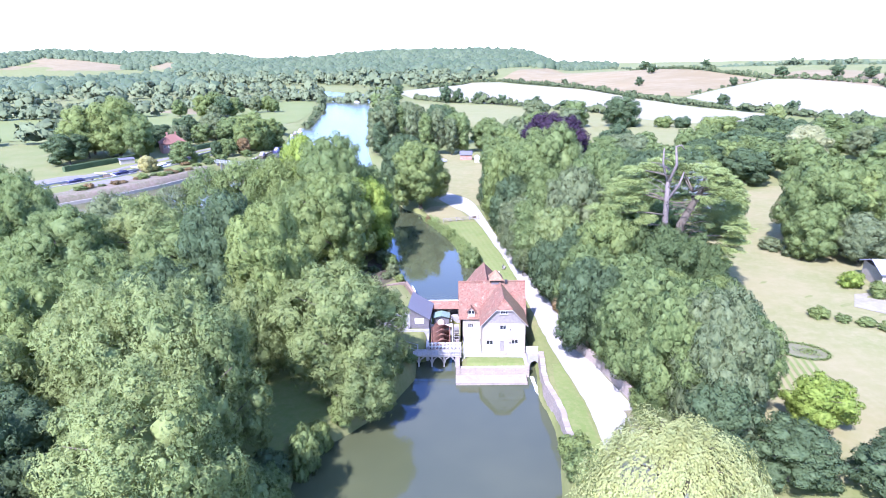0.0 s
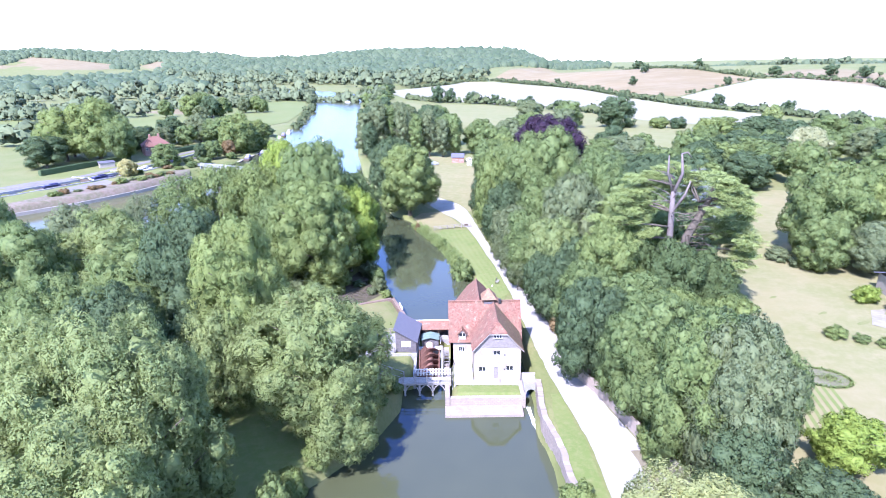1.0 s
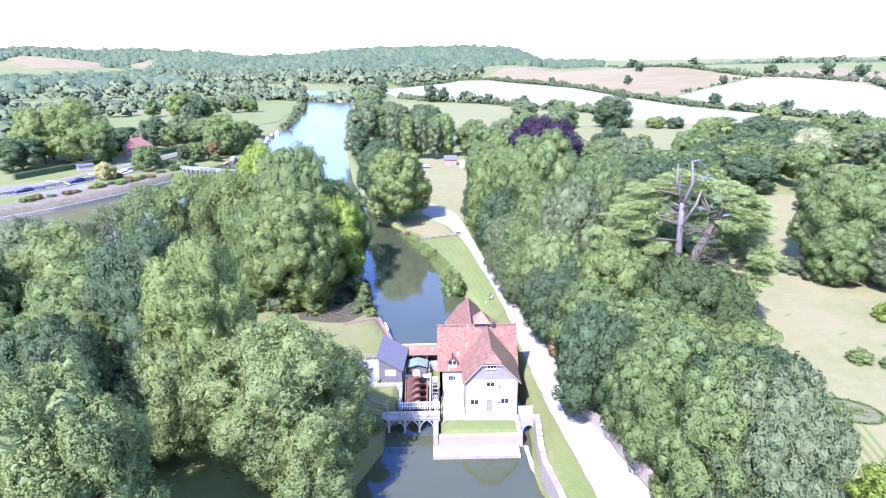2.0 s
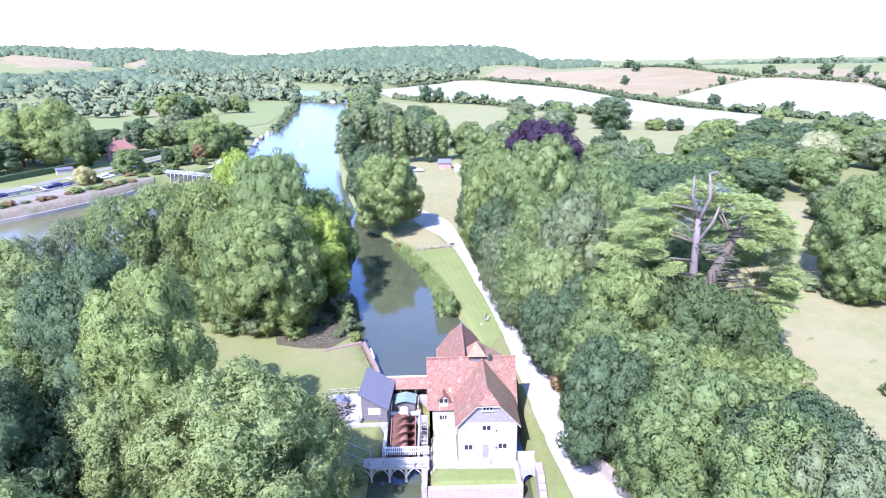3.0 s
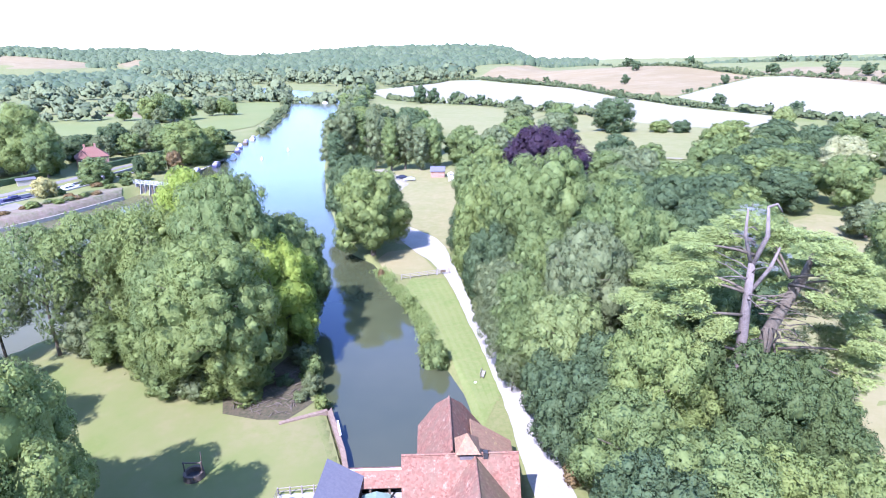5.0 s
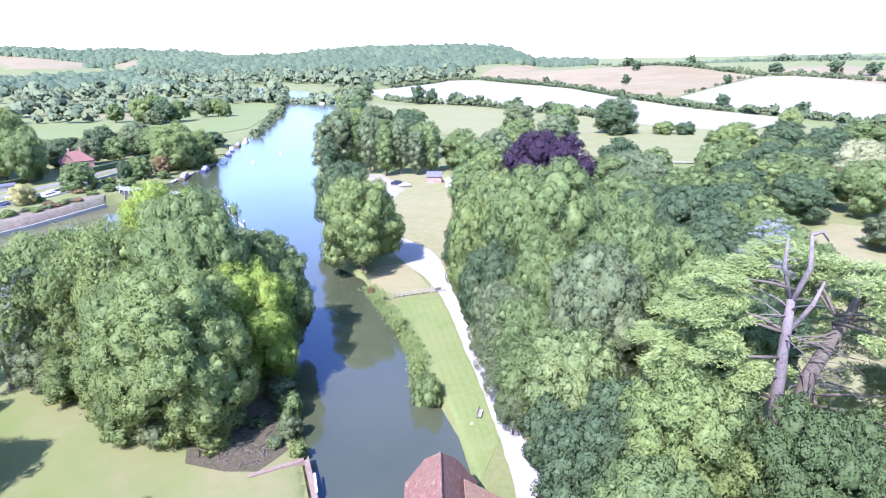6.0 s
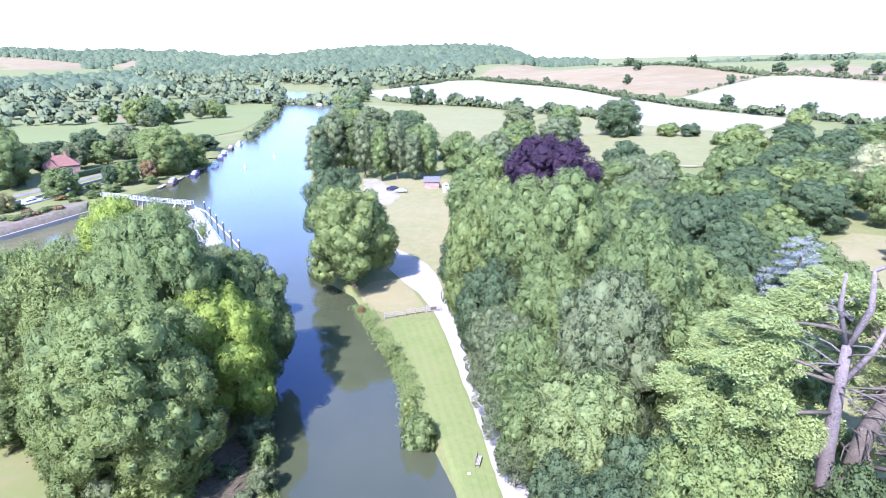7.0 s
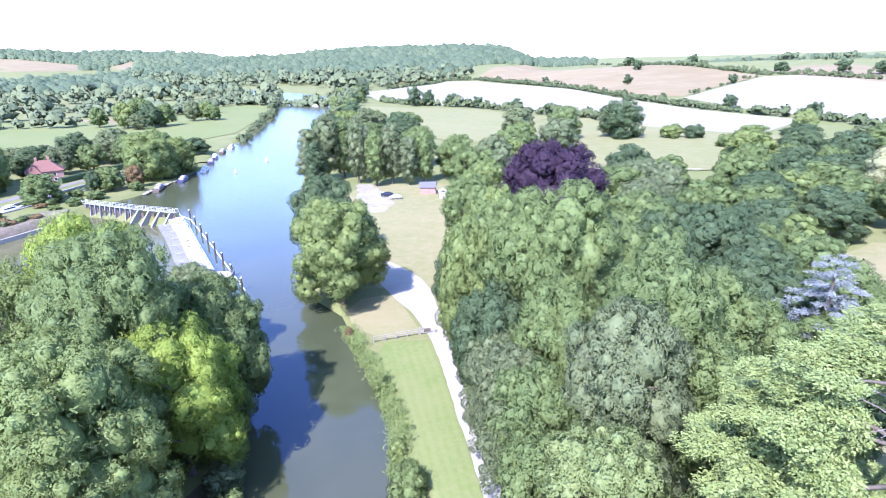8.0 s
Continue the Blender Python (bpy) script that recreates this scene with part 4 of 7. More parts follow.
def wood(name, spots, size, material, label, seed, leafy=False):
    """Far woods: many small uneven crowns joined into one mesh."""
    r = np.random.default_rng(seed)
    V, N, F, base = [], [], [], 0
    forms = []
    for k in range(5):
        if leafy:      # a few bosses under loose sprays
            v, f = [], []
            for j in range(7):
                c = np.array([*(r.normal(0, 0.42, 2)), r.uniform(-0.1, 0.75)])
                f.append(ICO1[1] + 12 * j)
                v.append(ICO1[0] * r.uniform(0.32, 0.5) * (1 + 0.1 * r.normal(size=(12, 1))) + c)
            v = np.concatenate(v)
            d = unit(r.normal(size=(80, 3)) + np.array([0, 0, 0.35]))
            p = v[r.integers(0, len(v), 80)] + d * 0.14
            sv, sf = leaf_sprays(r, p, d, 0.25)
            forms.append((np.concatenate([v, sv]), np.concatenate(f + [sf + len(v)])))
        else:
            turn = np.array(Euler(r.uniform(0, 6.28, 3)).to_matrix())
            v = (ICO1[0] @ turn) * (1 + 0.09 * r.normal(size=(len(ICO1[0]), 1)))
            forms.append((v, ICO1[1]))
    spots = np.asarray(spots)
    z = ground_height(spots[:, 0], spots[:, 1])
    for (x, y), zz in zip(spots, z):
        iv, iff = forms[r.integers(0, 5)]
        k, t = size * min(1.8, math.exp(r.normal(-0.15, 0.32))), r.uniform(0, 6.28)
        c, q = math.cos(t) * k, math.sin(t) * k
        w = np.stack([iv[:, 0] * c - iv[:, 1] * q, iv[:, 0] * q + iv[:, 1] * c, iv[:, 2] * k * r.uniform(0.8, 1.2)], 1)
        V.append(w + np.array([x, y, zz + k * (0.6 if leafy else r.uniform(0.1, 0.5))]))
        N.append(unit(w + np.array([0, 0, k * 0.5])))
        F += (iff + base).tolist()
        base += len(iv)
    me = bpy.data.meshes.new(name)
    me.from_pydata(np.concatenate(V).tolist(), [], F)
    me.materials.append(material)
    me.shade_smooth()
    me.normals_split_custom_set_from_vertices(np.concatenate(N).tolist())
    return tagged(new(name, me), label, "woodland", kind="stuff")


def scatter(seed, count, poly):
    r = np.random.default_rng(seed)
    a = np.array(poly)
    p = np.stack([r.uniform(a[:, 0].min(), a[:, 0].max(), count * 4), r.uniform(a[:, 1].min(), a[:, 1].max(), count * 4)], 1)
    p = p[inside_depth(p[:, 0], p[:, 1], poly) > 0]
    for _, _, _, fp in FIELDS:
        p = p[inside_depth(p[:, 0], p[:, 1], fp) < 3]
    p = p[inside_depth(p[:, 0], p[:, 1], UPPER_RIVER) < -6]
    p = p[inside_depth(p[:, 0], p[:, 1], [(-2150, 2000), (-1050, 1950), (-1150, 2560), (-1850, 2500)]) < 0]
    return p[:count]


def along_line(seed, pts, gap, wob):
    r = np.random.default_rng(seed)
    out = []
    for (ax, ay), (bx, by) in zip(pts, pts[1:]):
        k = max(2, int(math.hypot(bx - ax, by - ay) / gap))
        for i in range(k):
            u = (i + r.uniform(0, 1)) / k
            out.append((ax + (bx - ax) * u + r.uniform(-wob, wob), ay + (by - ay) * u + r.uniform(-wob, wob)))
    return out


wood("hill_wood", scatter(1, 14000, [(-900, 1650), (-600, 2500), (200, 2600), (620, 2300), (520, 1900), (300, 1600), (110, 1380), (60, 1130), (-90, 1180), (-300, 1300)]), 8.8, WOODLAND, "dense dark woodland over the crest of the hill", 2)
wood("river_wood", scatter(3, 600, [(-520, 1280), (-200, 1150), (-110, 900), (-70, 700), (-90, 900), (-20, 1070), (90, 1085), (60, 1200), (-300, 1380), (-800, 1700)]), 9, BANKWOOD, "woodland along the far river bank", 4, True)
BANK_WOOD = [(-92, 690), (-40, 380), (-20, 360), (10, 430), (-42, 505), (-66, 660), (-50, 722), (-84, 880), (-108, 800)]
rng = random.Random(5)
for x, y in scatter(5, 48, BANK_WOOD):
    tree(rng.choice(["broad", "grey", "dark", "olive"]), x, y, 3 + rng.uniform(9, 15), rng.uniform(6, 9), "mid" if y < 500 else "low", "lining the river bank below the fields", "bank trees")
wood("plain_wood", scatter(7, 4800, [(-2200, 1100), (-900, 760), (-520, 900), (-300, 1120), (-560, 1300), (-900, 1700), (-1500, 2300), (-2600, 2300)]), 8.4, WOODLAND, "woods and hedges over the distant plain", 8)
# hedgerow trees on the plain
LINES = [((-420, 575), (-225, 640), 24, 9), ((-260, 640), (-190, 760), 15, 9), ((-400, 690), (-250, 640), 16, 8), ((-480, 560), (-420, 640), 10, 10), ((-230, 600), (-190, 640), 8, 9), ((-560, 480), (-440, 500), 14, 10), ((-420, 360), (-330, 330), 9, 8), ((-300, 330), (-240, 350), 6, 7), ((-430, 512), (-262, 530), 20, 9)]
PLAIN_TREES = [p for n, (a, b, k, h) in enumerate(LINES) for p in along_line(50 + n, [a, b], max(2.0, math.hypot(b[0] - a[0], b[1] - a[1]) / k), 8)]
wood("plain_trees", PLAIN_TREES, 6.8, BANKWOOD, "hedgerow trees across the river plain", 60, True)
wood("plain_copse", along_line(31, [(-600, 700), (-330, 860), (-190, 845)], 7, 12) + along_line(32, [(-700, 900), (-420, 930), (-250, 960)], 7, 18) + along_line(33, [(-900, 640), (-640, 690), (-560, 620)], 8, 22), 7.5, BANKWOOD, "copses and hedges across the river plain", 34, True)
wood("far_hill_wood", scatter(9, 8000, [(-2900, 2500), (-2500, 3400), (-500, 3400), (-700, 2500), (-1000, 2250), (-1900, 2300)]), 11.5, WOODLAND, "distant woods on the far hills", 10)
wood("skyline_wood", along_line(11, [(460, 1900), (640, 1500), (560, 1150), (500, 860), (620, 700), (900, 760), (1300, 900)], 9, 26), 4.6, WOODLAND, "line of woods along the skyline", 12, True)
wood("far_skyline_wood", scatter(13, 3600, [(430, 1250), (500, 1500), (900, 1900), (2200, 2200), (2400, 1600), (1300, 1000), (760, 820), (560, 900)]), 6.4, WOODLAND, "woods beyond the brow of the downs", 14)
wood("field_hedge", along_line(15, [(-50, 930), (39, 1068), (88, 1030), (138, 850), (168, 727), (186, 607), (212, 511), (250, 425), (262, 360), (330, 330)], 2.0, 2.2), 2.7, HEDGEROW, "uneven hedge between the stubble fields", 16, True)
wood("field_hedge_upper", along_line(17, [(228, 574), (290, 630), (357, 690), (385, 668), (480, 600)], 16, 2.0), 2.2, HEDGEROW, "gappy hedge between two fields", 18, True)
wood("brow_hedge", along_line(19, [(330, 1110), (366, 883), (364, 696), (388, 672), (402, 560), (372, 500), (400, 430)], 3, 3), 2.6, HEDGEROW, "hedge along the brow of the hill", 20, True)
wood("strip_hedge", along_line(21, [(-44, 716), (-5, 655), (55, 598), (90, 530), (118, 505), (135, 440)], 2.6, 3), 3.2, HEDGEROW, "hedge below the stubble field", 22, True)
wood("bend_hedge", along_line(23, [(-176, 790), (-139, 645), (-119, 535), (-109, 460), (-104, 420)], 5, 2.5), 2.4, HEDGEROW, "scrub along the river bank", 24, True)
wood("river_bend_wood", along_line(25, [(-215, 775), (-185, 740), (-150, 715), (-112, 706), (-84, 690), (-74, 660)], 2.6, 7), 5.5, BANKWOOD, "trees round the far bend of the river", 26, True)
for x, y, tall, r in [(-5, 645, 18, 8), (8, 640, 15, 6), (30, 622, 12, 6), (52, 598, 10, 5), (80, 560, 10, 6), (100, 520, 9, 5), (226, 720, 11, 5), (300, 900, 13, 8), (330, 1030, 15, 9), (160, 845, 8, 5), (300, 640, 9, 5), (382, 700, 12, 8), (420, 660, 13, 8), (430, 620, 12, 8), (228, 500, 10, 5), (252, 440, 9, 5), (420, 1000, 14, 8)]:
    tree("dark", x, y, ground_at(x, y) + tall, r, "low", "standing in or by the stubble fields")

# ---- the mill ----
M_LIME = earthy("limewashed wall", (0.345, 0.305, 0.252), (0.285, 0.246, 0.200), (0.385, 0.348, 0.298), 0.8, 5.0, world_space=False, bump=0.15, dist=0.02)
M_TILE = tiled("old red clay tiles", (0.165, 0.078, 0.056), (0.285, 0.140, 0.100), (0.190, 0.122, 0.086), (0.330, 0.232, 0.168))
M_TILE_MOSS = tiled("mossy clay tiles", (0.225, 0.125, 0.080), (0.300, 0.180, 0.115), (0.235, 0.160, 0.098), (0.350, 0.245, 0.120))
# Mossy brown copy of M_TILE; the sun-averted slope's shade is in the tone.
M_TILE_BROWN = tiled("weathered brown tiles with slope shade", (0.155, 0.098, 0.062), (0.235, 0.150, 0.095), (0.165, 0.128, 0.070), (0.270, 0.205, 0.110))
M_BOARD = boards("bleached weatherboard", (0.300, 0.268, 0.248), (0.230, 0.202, 0.186), 0.18)
M_BOARD_GREY = boards("weathered grey boards", (0.180, 0.165, 0.170), (0.130, 0.118, 0.122), 0.18)
M_TIMBER = earthy("silvered timber", (0.330, 0.300, 0.270), (0.260, 0.232, 0.205), (0.390, 0.365, 0.335), 1.0, 7.0, world_space=False)
M_TIMBER_DARK = earthy("wet dark timber", (0.110, 0.085, 0.065), (0.160, 0.125, 0.095), (0.080, 0.062, 0.050), 1.0, 7.0, world_space=False)
M_WHITE = plain("white paint", (0.790, 0.775, 0.740), 0.5, vary=0.06)
M_GLASS = plain("dark window glass", (0.030, 0.034, 0.040), 0.06, spec=0.5, vary=0.05)
M_SLATE = boards("blue-grey slate", (0.110, 0.108, 0.132), (0.135, 0.132, 0.155), 0.22, "Y", 0.55)
M_STONE = masonry("pale stone blocks", (0.340, 0.285, 0.240), (0.290, 0.240, 0.200), (0.250, 0.210, 0.175), 0.55, 0.5)
M_BRICK = masonry("red brick", (0.400, 0.190, 0.140), (0.330, 0.150, 0.110), (0.420, 0.380, 0.340), 0.225, 0.34)
M_RUST = earthy("rust-brown painted steel", (0.190, 0.095, 0.068), (0.150, 0.078, 0.060), (0.250, 0.140, 0.105), 1.0, 5.0, world_space=False, rough=0.6)
M_GREEN_ROOF = plain("green painted sheet roof", (0.180, 0.245, 0.200), 0.5)
M_BEIGE = plain("beige machine housing", (0.540, 0.440, 0.330), 0.5)
M_CONCRETE = earthy("pale concrete", (0.300, 0.290, 0.280), (0.235, 0.225, 0.218), (0.345, 0.338, 0.328), 0.7, 5.0, world_space=False)
M_IRON = plain("dark iron", (0.060, 0.058, 0.060), 0.6, 0.3)


def wall_with_openings(bm, x0, x1, z0, z1, y0, y1, holes):
    """An upright wall from y0 to y1, cut through where holes (x0, x1, z0, z1) are."""
    xs = sorted({x0, x1, *[v for h in holes for v in h[:2]]})
    zs = sorted({z0, z1, *[v for h in holes for v in h[2:]]})
    for za, zb in zip(zs, zs[1:]):
        run = None
        for xa, xb in zip(xs, xs[1:]):
            mx, mz = (xa + xb) / 2, (za + zb) / 2
            if any(h[0] < mx < h[1] and h[2] < mz < h[3] for h in holes):
                if run is not None:
                    box(bm, run, xa, y0, y1, za, zb)
                    run = None
            elif run is None:
                run = xa
        if run is not None:
            box(bm, run, x1, y0, y1, za, zb)
    return bm


def window(parent, x, z, w, h, y, lights=2, rows=1):
    """A casement: frame, bars and dark panes set into an opening whose outer face is at y."""
    fr = bmesh.new()
    t = 0.05
    box(fr, x - w / 2, x + w / 2, y - 0.05, y + 0.1, z - h / 2, z - h / 2 + t)
    box(fr, x - w / 2, x + w / 2, y - 0.05, y + 0.1, z + h / 2 - t, z + h / 2)
    for k in range(lights + 1):
        xx = x - w / 2 + (w - t) * k / lights
        box(fr, xx, xx + t, y - 0.045, y + 0.095, z - h / 2, z + h / 2)
    win = part("window", fr, M_WHITE, parent, "white painted casement window")
    for k in range(lights):
        xa = x - w / 2 + w * k / lights + t / 2
        for j in range(rows):
            za = z - h / 2 + h * j / rows
            part("pane", box_bm(xa + 0.01, xa + w / lights - t, y + 0.02, y + 0.04, za + t * 0.6, za + h / rows - t * 0.4), M_GLASS, win)
    part("sill", box_bm(x - w / 2 - 0.05, x + w / 2 + 0.05, y - 0.10, y + 0.1, z - h / 2 - 0.05, z - h / 2 - 0.003), M_TIMBER, win)
    return win


def build_mill():
    mill = thing("watermill", pose(-0.49, 0, 0) @ Matrix.Diagonal((0.945, 1, 1, 1)), "old limewashed watermill with steep red tiled roofs", "building")
    F = 84.0
    wins = [(7.15, 3.45, 1.1, 0.78), (11.35, 3.55, 1.1, 0.78), (9.35, 6.05, 1.1, 0.72)]
    holes = [(x - w / 2, x + w / 2, z - h / 2, z + h / 2) for x, z, w, h in wins] + [(8.78, 9.74, 1.9, 3.95)]
    front = wall_with_openings(bmesh.new(), 5.9, 13.05, 0.2, 7.0, F, F + 0.45, holes)
    front = part("wall", front, M_LIME, mill, "cream limewashed front wall")
    back = bmesh.new()
    box(back, 5.9, 6.3, F + 0.45, 92, 0.2, 6.55)
    box(back, 12.65, 13.05, F + 0.45, 92, 0.2, 6.55)
    part("wall", back, M_LIME, mill)
    part("wall", box_bm(6.3, 12.65, F + 1.2, F + 1.5, 0.2, 6.5), M_TIMBER_DARK, mill, "dark inner partition")
    # main range
    rng_wall = wall_with_openings(bmesh.new(), 2.35, 5.9, 0.2, 5.5, 89.3, 89.75, [(3.65, 4.65, 3.55, 4.3)])
    part("wall", rng_wall, M_LIME, mill, "cream limewashed wall")
    ends = bmesh.new()
    for xa, xb in ((2.35, 2.75), (13.2, 13.6)):
        vs = [ends.verts.new(v) for v in ((xa, 89.3, 0.2), (xa, 96.2, 0.2), (xa, 96.2, 5.45), (xa, 92.4, 10.4), (xa, 89.3, 5.45))]
        f = ends.faces.new(vs)
        r = bmesh.ops.extrude_face_region(ends, geom=[f])
        bmesh.ops.translate(ends, vec=(xb - xa, 0, 0), verts=[v for v in r["geom"] if isinstance(v, bmesh.types.BMVert)])
    box(ends, 2.75, 13.2, 95.8, 96.2, 0.2, 5.45)
    box(ends, 2.75, 5.9, 90.4, 90.7, 0.2, 5.4)
    part("wall", ends, M_BRICK, mill, "red brick end walls")
    # front gable of boards, cut off by the half hip
    g = bmesh.new()
    vs = [g.verts.new(v) for v in ((6.4, F - 0.06, 7.0), (12.56, F - 0.06, 7.0), (10.85, F - 0.06, 9.25), (8.1, F - 0.06, 9.25))]
    f = g.faces.new(vs)
    r = bmesh.ops.extrude_face_region(g, geom=[f])
    bmesh.ops.translate(g, vec=(0, 0.3, 0), verts=[v for v in r["geom"] if isinstance(v, bmesh.types.BMVert)])
    part("gable", g, M_BOARD, mill, "bleached weatherboarded gable")
    # roofs
    rf = bmesh.new()
    yb, ye, za, zh, zr = 93.0, F - 0.4, 6.6, 9.35, 10.55
    slab(rf, [(5.5, yb, za), (5.5, ye, za), (8.12, ye, zh), (9.47, ye + 1.5, zr), (9.47, yb, zr)], 0.2)
    rs = bmesh.new()
    slab(rs, [(13.45, ye, za), (13.45, yb, za), (9.47, yb, zr), (9.47, ye + 1.5, zr), (10.83, ye, zh)], 0.2)
    part("roof_slope", rs, M_TILE_BROWN, mill, "brown tile slope with shade in its colour")
    part("roof_slope", rf, M_TILE, mill, "steep half-hipped red tile roof")
    slopes(mill, M_TILE, 0.2, "small red tile hip over the gable", [(8.12, ye, zh), (10.83, ye, zh), (9.47, ye + 1.5, zr)])
    slopes(mill, M_TILE, 0.2, "long red tile roof patched with lichen",
           [(2.05, 88.95, 5.25), (13.9, 88.95, 5.25), (13.9, 92.4, 10.65), (2.05, 92.4, 10.65)],
           [(13.9, 96.55, 5.1), (2.05, 96.55, 5.1), (2.05, 92.4, 10.65), (13.9, 92.4, 10.65)])
    slopes(mill, M_TILE, 0.2, "half-hipped red tile roof of the rear wing",
           [(3.3, 104.3, 5.5), (3.3, 93.2, 5.5), (7.2, 93.2, 10.4), (7.2, 102.6, 10.4), (5.6, 104.3, 8.4)],
           [(11.1, 93.2, 5.5), (11.1, 104.3, 5.5), (8.8, 104.3, 8.4), (7.2, 102.6, 10.4), (7.2, 93.2, 10.4)],
           [(8.8, 104.3, 8.4), (5.6, 104.3, 8.4), (7.2, 102.6, 10.4)])
    rw = bmesh.new()
    for xa, xb, y0, y1 in ((3.65, 4.0, 96.2, 104), (10.4, 10.75, 96.2, 104)):
        box(rw, xa, xb, y0, y1, 0.6, 5.75)
    vs = [rw.verts.new(v) for v in ((4.0, 103.7, 0.6), (10.4, 103.7, 0.6), (10.4, 103.7, 6.2), (8.8, 103.7, 8.2), (5.6, 103.7, 8.2), (4.0, 103.7, 6.2))]
    f = rw.faces.new(vs)
    r = bmesh.ops.extrude_face_region(rw, geom=[f])
    bmesh.ops.translate(rw, vec=(0, 0.3, 0), verts=[v for v in r["geom"] if isinstance(v, bmesh.types.BMVert)])
    part("wall", rw, M_LIME, mill)
    ro = bmesh.new()
    slab(ro, [(14.4, 96.0, 5.4), (14.4, 101.2, 5.4), (9.6, 101.2, 8.4), (9.6, 96.0, 8.4)], 0.18)
    part("roof", ro, M_TILE_MOSS, mill, "low roof rusty with moss")
    part("wall", box_bm(10.75, 14.1, 96.2, 101.0, 0.6, 5.5), M_BRICK, mill)
    # ridge tiles
    rd = bmesh.new()
    for a, b in (((2.05, 92.4, 10.66), (13.9, 92.4, 10.66)), ((9.47, F + 1.1, 10.55), (9.47, 92.3, 10.55)), ((7.2, 93.2, 10.42), (7.2, 102.6, 10.42)),
                 ((8.12, F - 0.4, 9.35), (9.47, F + 1.1, 10.55)), ((10.83, F - 0.4, 9.35), (9.47, F + 1.1, 10.55))):
        tube(rd, [a, b], [0.13, 0.13], 6)
    part("ridge", rd, M_TILE, mill, "row of ridge tiles")
    # barge boards on the gable verge
    bb = bmesh.new()
    for a, b in (((5.5, ye, 6.4), (8.12, ye, 9.15)), ((13.45, ye, 6.4), (10.83, ye, 9.15)), ((8.1, ye, 9.17), (10.85, ye, 9.17))):
        tube(bb, [a, b], [0.07, 0.07], 4)
    part("bargeboard", bb, M_TIMBER, mill, "silvered barge boards")
    for x, z, w, h in wins:
        window(mill, x, z, w, h, F + 0.12)
    window(mill, 4.15, 3.92, 1.0, 0.75, 89.42, 3, 2)
    window(mill, 9.45, 8.75, 1.25, 0.55, F - 0.13, 3)
    # door in a white frame
    fr = bmesh.new()
    box(fr, 8.72, 8.86, F - 0.06, F + 0.14, 1.85, 4.05)
    box(fr, 9.66, 9.80, F - 0.06, F + 0.14, 1.85, 4.05)
    box(fr, 8.86, 9.66, F - 0.06, F + 0.14, 3.9, 4.05)
    door = part("door", box_bm(8.86, 9.66, F + 0.08, F + 0.14, 1.9, 3.9), M_BOARD, mill, "grey boarded mill door")
    part("door_frame", fr, M_WHITE, door)
    part("handle", box_bm(9.5, 9.55, F + 0.02, F + 0.08, 2.8, 2.95), M_IRON, door)
    part("step", box_bm(8.6, 9.9, F - 0.7, F, 1.3, 1.85, 0.03), M_STONE, mill, "stone door step")
    for x, z in ((10.55, 5.75), (10.55, 3.45)):
        part("wall_tie", box_bm(x - 0.1, x + 0.1, F - 0.05, F, z - 0.1, z + 0.1, 0.02), M_IRON, mill, "dark iron wall tie plate")
    # dormer in the main roof
    dx, dy = 4.25, 89.2
    dm = bmesh.new()
    box(dm, dx - 0.6, dx - 0.5, dy, dy + 1.5, 5.2, 6.7)
    box(dm, dx + 0.5, dx + 0.6, dy, dy + 1.5, 5.2, 6.7)
    box(dm, dx - 0.5, dx + 0.5, dy, dy + 0.12, 5.2, 6.05)
    vs = [dm.verts.new(v) for v in ((dx - 0.62, dy, 6.7), (dx + 0.62, dy, 6.7), (dx, dy, 7.25))]
    f = dm.faces.new(vs)
    r = bmesh.ops.extrude_face_region(dm, geom=[f])
    bmesh.ops.translate(dm, vec=(0, 0.12, 0), verts=[v for v in r["geom"] if isinstance(v, bmesh.types.BMVert)])
    dormer = part("dormer", dm, M_LIME, mill, "small gabled dormer")
    slopes(dormer, M_TILE, 0.08, "",
           [(dx - 0.85, dy + 2.2, 6.55), (dx - 0.85, dy - 0.2, 6.55), (dx, dy - 0.2, 7.4), (dx, dy + 2.2, 7.4)],
           [(dx + 0.85, dy - 0.2, 6.55), (dx + 0.85, dy + 2.2, 6.55), (dx, dy + 2.2, 7.4), (dx, dy - 0.2, 7.4)])
    part("pane", box_bm(dx - 0.46, dx + 0.46, dy + 0.06, dy + 0.09, 6.05, 6.65), M_GLASS, dormer)
    part("window_frame", box(box_bm(dx - 0.5, dx + 0.5, dy - 0.03, dy + 0.05, 6.05, 6.13), dx - 0.035, dx + 0.035, dy - 0.03, dy + 0.05, 6.13, 6.66), M_WHITE, dormer)
    # louvred turret on the ridge
    cx, cy = 8.75, 93.0
    lt = bmesh.new()
    box(lt, cx - 0.8, cx + 0.8, cy - 0.9, cy + 0.9, 9.6, 11.2)
    turret = part("turret", lt, M_BOARD_GREY, mill, "grey boarded turret on the ridge")
    a = [(cx - 1.25, cy - 1.3, 11.05), (cx + 1.25, cy - 1.3, 11.05), (cx + 1.25, cy + 1.3, 11.05), (cx - 1.25, cy + 1.3, 11.05)]
    slopes(turret, M_TILE_MOSS, 0.12, "pyramid roof of lichened tiles", *[[a[i], a[(i + 1) % 4], (cx, cy, 12.55)] for i in range(4)])
    for k in range(5):
        part("louvre", box_bm(cx - 0.7, cx + 0.7, cy - 0.95, cy - 0.9, 10.62 + k * 0.09, 10.67 + k * 0.09), M_TIMBER_DARK, turret)
    part("vent", box_bm(10.3, 10.75, 92.0, 92.5, 10.3, 10.95), M_IRON, mill, "dark vent on the roof")
    return mill


build_mill()

